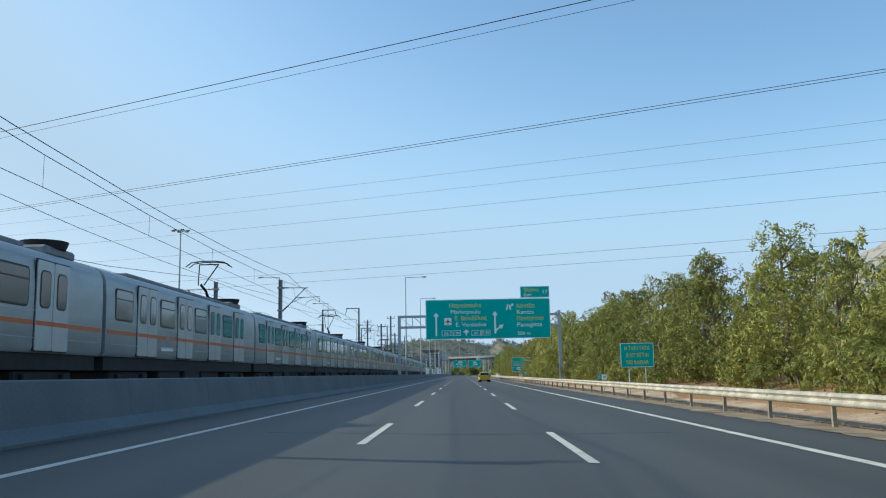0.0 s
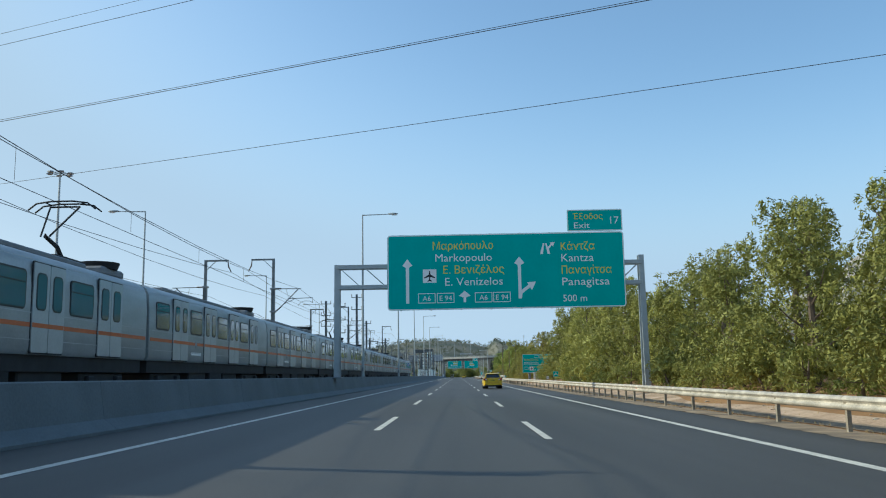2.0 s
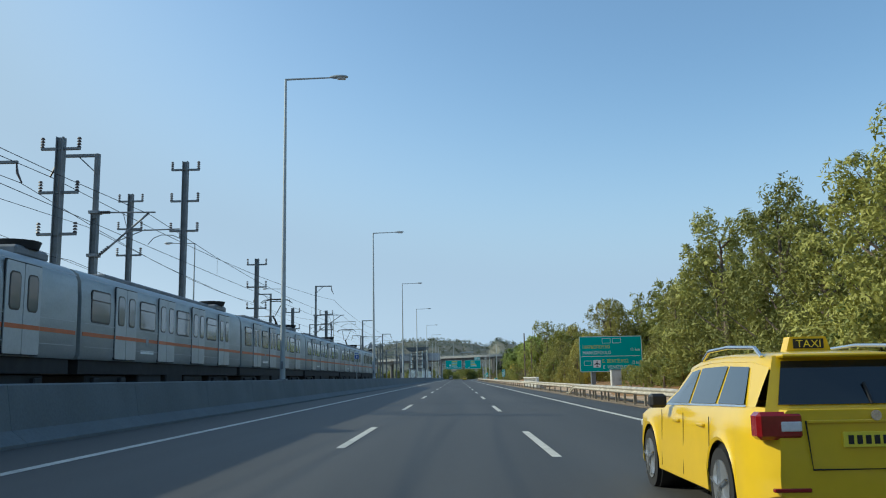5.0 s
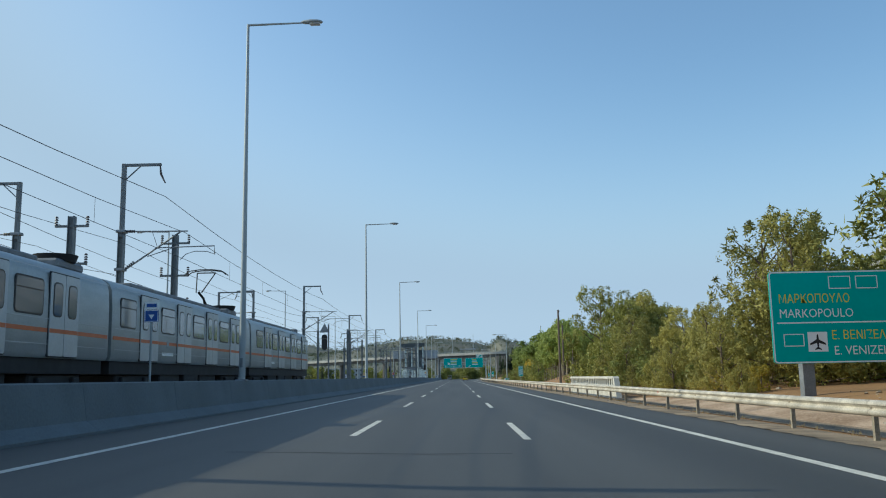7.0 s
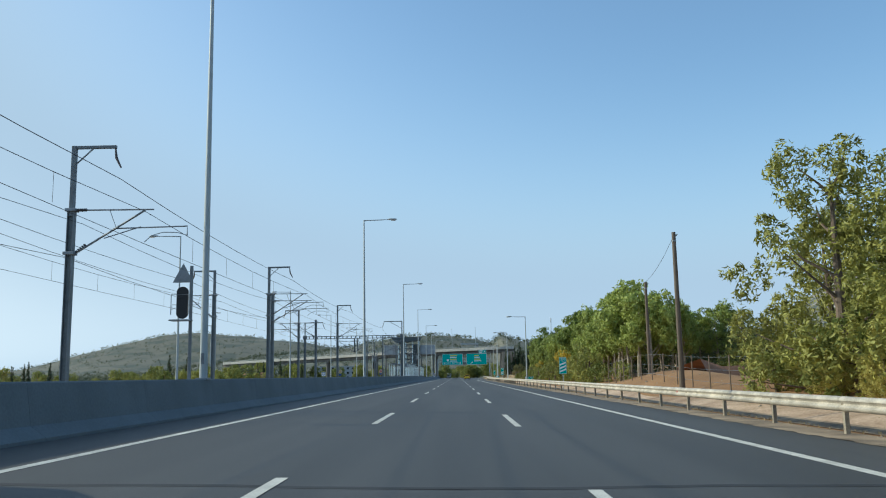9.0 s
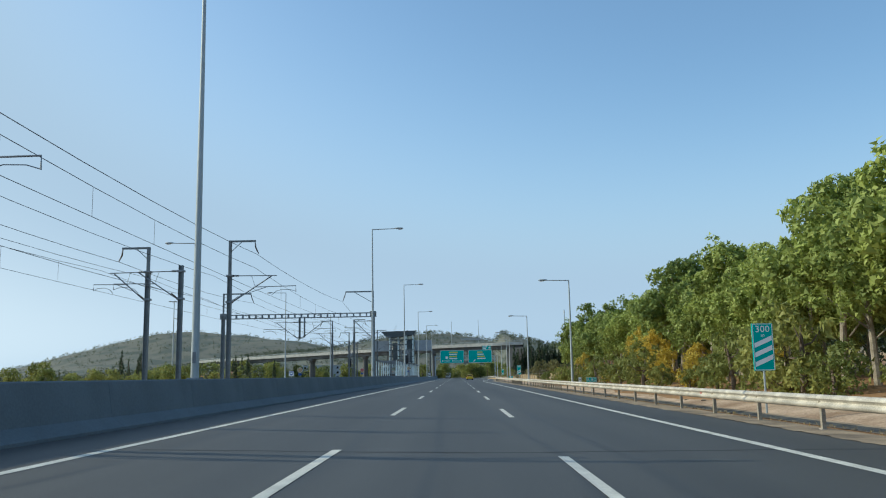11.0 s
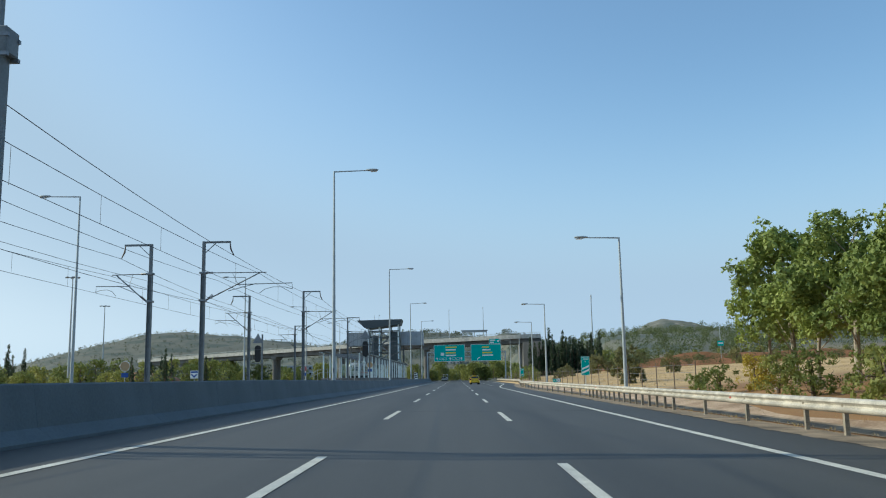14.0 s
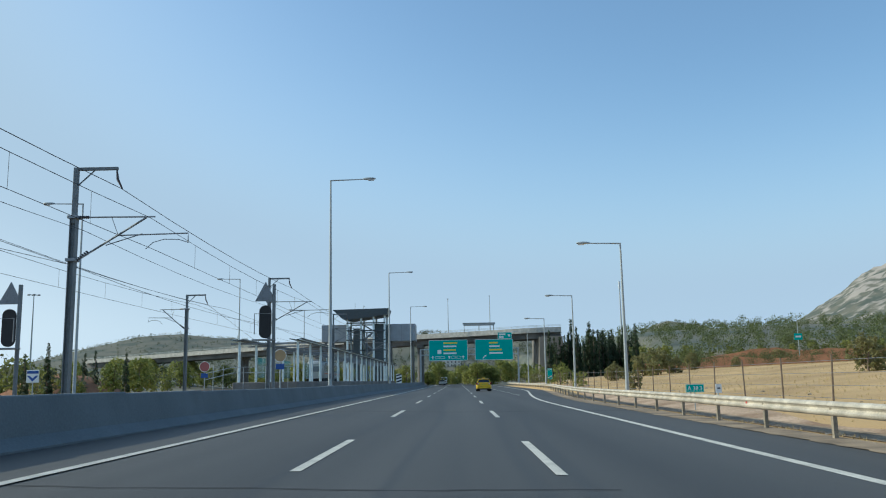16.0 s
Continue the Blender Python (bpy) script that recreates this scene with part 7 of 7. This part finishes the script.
par = thing("bridge_parapet", "pale concrete parapet with small arches below its rail", "parapet", at=pose(9.35, 0, 0))
for k in range(4):
    part("wall_block", Geo().box(-0.14, 0.17, 225.8 + 4.65 * k, 230.4 + 4.65 * k, -0.3, 0.66, 0.03), PARAPET, par)
part("top_rail", Geo().sweep(lambda y: [(-0.15, 1.02), (-0.15, 1.12), (-0.11, 1.16), (0.09, 1.16), (0.13, 1.12), (0.13, 1.02)], [225.9, 235.0, 244.5], True), PARAPET, par)
part("end_block", Geo().prism([(224.6, -0.3), (225.79, -0.3), (225.79, 1.16), (225.6, 1.16), (225.35, 1.05)], "x", -0.15, 0.15), PARAPET, par, "sloping concrete end block")
arch = Geo().prism([(-0.14, 0.655), (0.14, 0.655), (0.10, 0.74), (0.085, 0.84), (0.10, 0.92), (0.16, 0.99), (0.24, 1.03), (-0.24, 1.03), (-0.16, 0.99), (-0.10, 0.92), (-0.085, 0.84), (-0.10, 0.74)], "x", -0.10, 0.09).mesh("baluster", PARAPET)
for k in range(25):
    part("baluster", arch, PARAPET, par).matrix_basis = pose(0, 226.4 + 0.745 * k, 0)


def utility_pole(x, y, h):
    m = thing("utility_pole", "weathered wooden utility pole", "pole", "utility poles", pose(x, y, 0))
    part("pole", Geo().tube([(0, 0, -0.3), (0, 0, h)], [0.15, 0.10], 10), WOOD_POLE, m)
    part("insulator", Geo().cyl((0.1, 0, h - 0.2), (0.2, 0, h - 0.1), 0.04, 0.03, 6), INSUL, m)
    part("bolt_band", Geo().cyl((0, 0, h - 0.5), (0, 0, h - 0.42), 0.12, 0.12, 10), GALV_DARK, m)


utility_pole(11.5, 270.0, 8.5)
utility_pole(14.4, 290.0, 8.0)
utility_pole(13.8, 61.5, 3.2)
w = [(11.5, 270, 8.3)] + [(11.5 + 2.9 * u, 270 + 20 * u, 8.3 - 0.3 * u - 1.2 * u * (1 - u)) for u in (0.25, 0.5, 0.75, 1.0)]
solid("telephone_wire", Geo().tube(w, 0.012, 4, False), WIRE, "thin telephone wire between wooden poles", "wire")
for x, y, h in ((46.2, 639, 28.2),):
    m = thing("radio_mast", "slim pale radio mast behind the cypresses", "mast", "radio masts", pose(x, y, 0))
    part("pole", Geo().tube([(0, 0, -1), (0, 0, h)], [0.35, 0.12], 10), GALV, m)
    part("antenna", Geo().box(-0.25, 0.25, -0.15, 0.15, h - 2.2, h, 0.04), SIGN_WHITE, m)

hill_sign = thing("road_sign", "small green sign on a tall grey post among the hillside trees", "road sign", at=pose(68.2, 572, 0))
part("post", Geo().tube([(0, 0.1, 3.5), (0, 0.1, 13.0)], [0.1, 0.06], 8), GALV, hill_sign)
part("panel", Geo().box(-0.8, 0.8, -0.03, 0.03, 8.1, 9.4, 0.01), SIGN_GREEN, hill_sign)
part("lettering_bar", Geo().box(-0.55, 0.55, -0.04, -0.03, 8.6, 8.95), SIGN_WHITE, hill_sign)

# red soil terraces behind the field, rocks in the grass
def terrace(x0, x1, y0, y1, up):
    g = Geo()
    n = 14
    rr = np.random.default_rng(int(y0))
    for i in range(n + 1):
        x = x0 + (x1 - x0) * i / n
        y = y0 + (y1 - y0) * i / n
        z = float(ground_z(x, y))
        j = rr.random() * 0.5
        g.v += [(x, y - 1.5, z - 0.3), (x, y + 0.3, z + up * (0.7 + j)), (x, y + 6, float(ground_z(x, y + 6)) + up * 0.6), (x, y + 9, float(ground_z(x, y + 9)) - 0.2)]
    for i in range(n):
        for k in range(3):
            g.f.append((i * 4 + k, i * 4 + 4 + k, i * 4 + 5 + k, i * 4 + 1 + k))
    solid("terrace_bank", g, RED_SOIL, "low bank of bare red soil behind the field", "bank", "structure", fix=False)


terrace(34, 80, 556, 546, 1.6)
terrace(46, 112, 580, 562, 2.0)
terrace(16, 40, 282, 296, 0.8)


def tufts(name, label, n, area, size, leaf, seed):
    rng = np.random.default_rng(seed)
    p = np.array([area(rng) for _ in range(n)])
    z = ground_z(p[:, 0], p[:, 1])
    k = 5
    base = np.repeat(np.stack([p[:, 0], p[:, 1], z], 1), k, 0)
    a = rng.random(n * k) * 2 * np.pi
    hgt = size * (0.5 + rng.random(n * k))
    lean = rng.normal(size=(n * k, 2)) * 0.35
    tip = base + np.stack([lean[:, 0] * hgt, lean[:, 1] * hgt, hgt], 1)
    wd = np.stack([np.cos(a), np.sin(a), a * 0], 1) * (size * 0.10)
    off = rng.normal(size=(n * k, 3)) * size * 0.25
    off[:, 2] = 0
    v = np.stack([base + off - wd, base + off + wd, tip + off], 1).reshape(-1, 3)
    f = np.arange(n * k * 3).reshape(-1, 3)
    solid(name, leaf_mesh(name, v, f, leaf), leaf, label, "grass", kind="stuff")


tufts("dry_grass", "short dry grass along the guard rail", 4500, lambda r: (8.15 + 0.9 * r.random() if r.random() < 0.5 else 10.0 + 3.5 * r.random(), -5 + 440 * r.random()), 0.07, DRY, 301)
tufts("field_grass", "straw-coloured dry grass on the field", 7000, lambda r: (12 + 40 * r.random() ** 1.4, 408 + 150 * r.random()), 0.10, DRY, 302)


def stones(n, area, lo, hi, seed):
    rng = np.random.default_rng(seed)
    ico = bmesh.new()
    bmesh.ops.create_icosphere(ico, subdivisions=1, radius=1)
    co = np.array([q.co[:] for q in ico.verts])
    fa = np.array([[q.index for q in t.verts] for t in ico.faces])
    ico.free()
    V, F = [], []
    for i in range(n):
        x, y = area(rng)
        s = lo + (hi - lo) * rng.random() ** 3
        v = co * (1 + 0.35 * rng.normal(size=(len(co), 1))) * s * np.array([1.2, 1, 0.6]) + np.array([x, y, float(ground_z(x, y)) + 0.1 * s])
        F.append(fa + i * len(co))
        V.append(v)
    solid("loose_stones", leaf_mesh("loose_stones", np.concatenate(V), np.concatenate(F), STONE), STONE, "loose pale stones on the soil", "stones", kind="stuff")


stones(1500, lambda r: (7.25 + 1.5 * r.random() ** 1.5, 0 + 450 * r.random()), 0.012, 0.05, 312)
stones(700, lambda r: (10.2 + 5 * r.random(), 0 + 560 * r.random()), 0.03, 0.11, 311)

# ---- far buildings beyond the opposite road ----
def house(x, y, w, d, h, wall, tiled, label):
    m = thing("house" if tiled else "warehouse", label, "building", "far buildings", pose(x, y, float(ground_z(x, y)) - 0.2))
    part("wall", Geo().box(0, w, 0, d, 0, h), wall, m)
    if tiled:
        part("roof", Geo().prism([(-0.4, h), (w + 0.4, h), (w / 2, h + w * 0.22)], "y", -0.4, d + 0.4), ROOF_TILE, m)
    else:
        part("roof", Geo().box(-0.2, w + 0.2, -0.2, d + 0.2, h, h + 0.35), CONCRETE_PALE, m)
    n = max(2, int(w / 3.2))
    for k in range(n):
        for z in np.arange(1.0, h - 1.2, 3.0):
            cx = (k + 0.5) * w / n
            wd = part("window", Geo().box(cx - 0.6, cx + 0.6, -0.03, 0.05, z, z + 1.3), CAR_GLASS, m)
            part("sill", Geo().box(cx - 0.7, cx + 0.7, -0.1, 0.0, z - 0.1, z), CONCRETE_PALE, wd)


house(-160, 760, 46, 20, 7.0, BUILDING, False, "long pale warehouse on the valley floor")
house(-95, 800, 30, 16, 9.0, STATION_CLAD, False, "grey industrial hall beyond the bridge")
house(-210, 900, 50, 20, 8.0, BUILDING, False, "long pale warehouse on the valley floor")
house(-14, 1240, 18, 12, 7.0, BUILDING, True, "villa with a tiled roof on the hill")
mound = Geo()
for i in range(13):
    for j in range(9):
        u, v = i / 12 * 2 - 1, j / 8 * 2 - 1
        hgt = max(0, 1 - u * u - v * v) ** 0.6 * 5.5 + 0.4 * math.sin(i * 2.1 + j) * max(0, 1 - u * u - v * v)
        mound.v.append((-86 + 11 * u, 588 + 16 * v, -0.6 + 0.85 * hgt))
for i in range(12):
    for j in range(8):
        a = i * 9 + j
        mound.f.append((a, a + 9, a + 10, a + 1))
solid("soil_mound", mound, RED_SOIL, "mound of bare reddish soil beyond the opposite road", "mound", "structure", fix=False)

vs = thing("road_sign", "blue and white sign board on a pale steel post", "road sign", at=pose(-40.0, 482.0, float(ground_z(-40, 482))))
part("post", Geo().cyl((0, 0.06, -0.2), (0, 0.06, 3.2), 0.05, 0.05, 8), GALV, vs)
bd = part("board", Geo().box(-0.6, 0.6, -0.02, 0.02, 2.1, 3.3, 0.01), SIGN_WHITE, vs)
part("blue_field", Geo().prism([(-0.55, 2.75), (0.0, 2.2), (0.55, 2.75), (0.3, 2.75), (0.0, 2.5), (-0.3, 2.75)], "y", -0.03, -0.022), SIGN_BLUE, bd)
part("blue_band", Geo().box(-0.55, 0.55, -0.03, -0.022, 2.95, 3.2), SIGN_BLUE, bd)
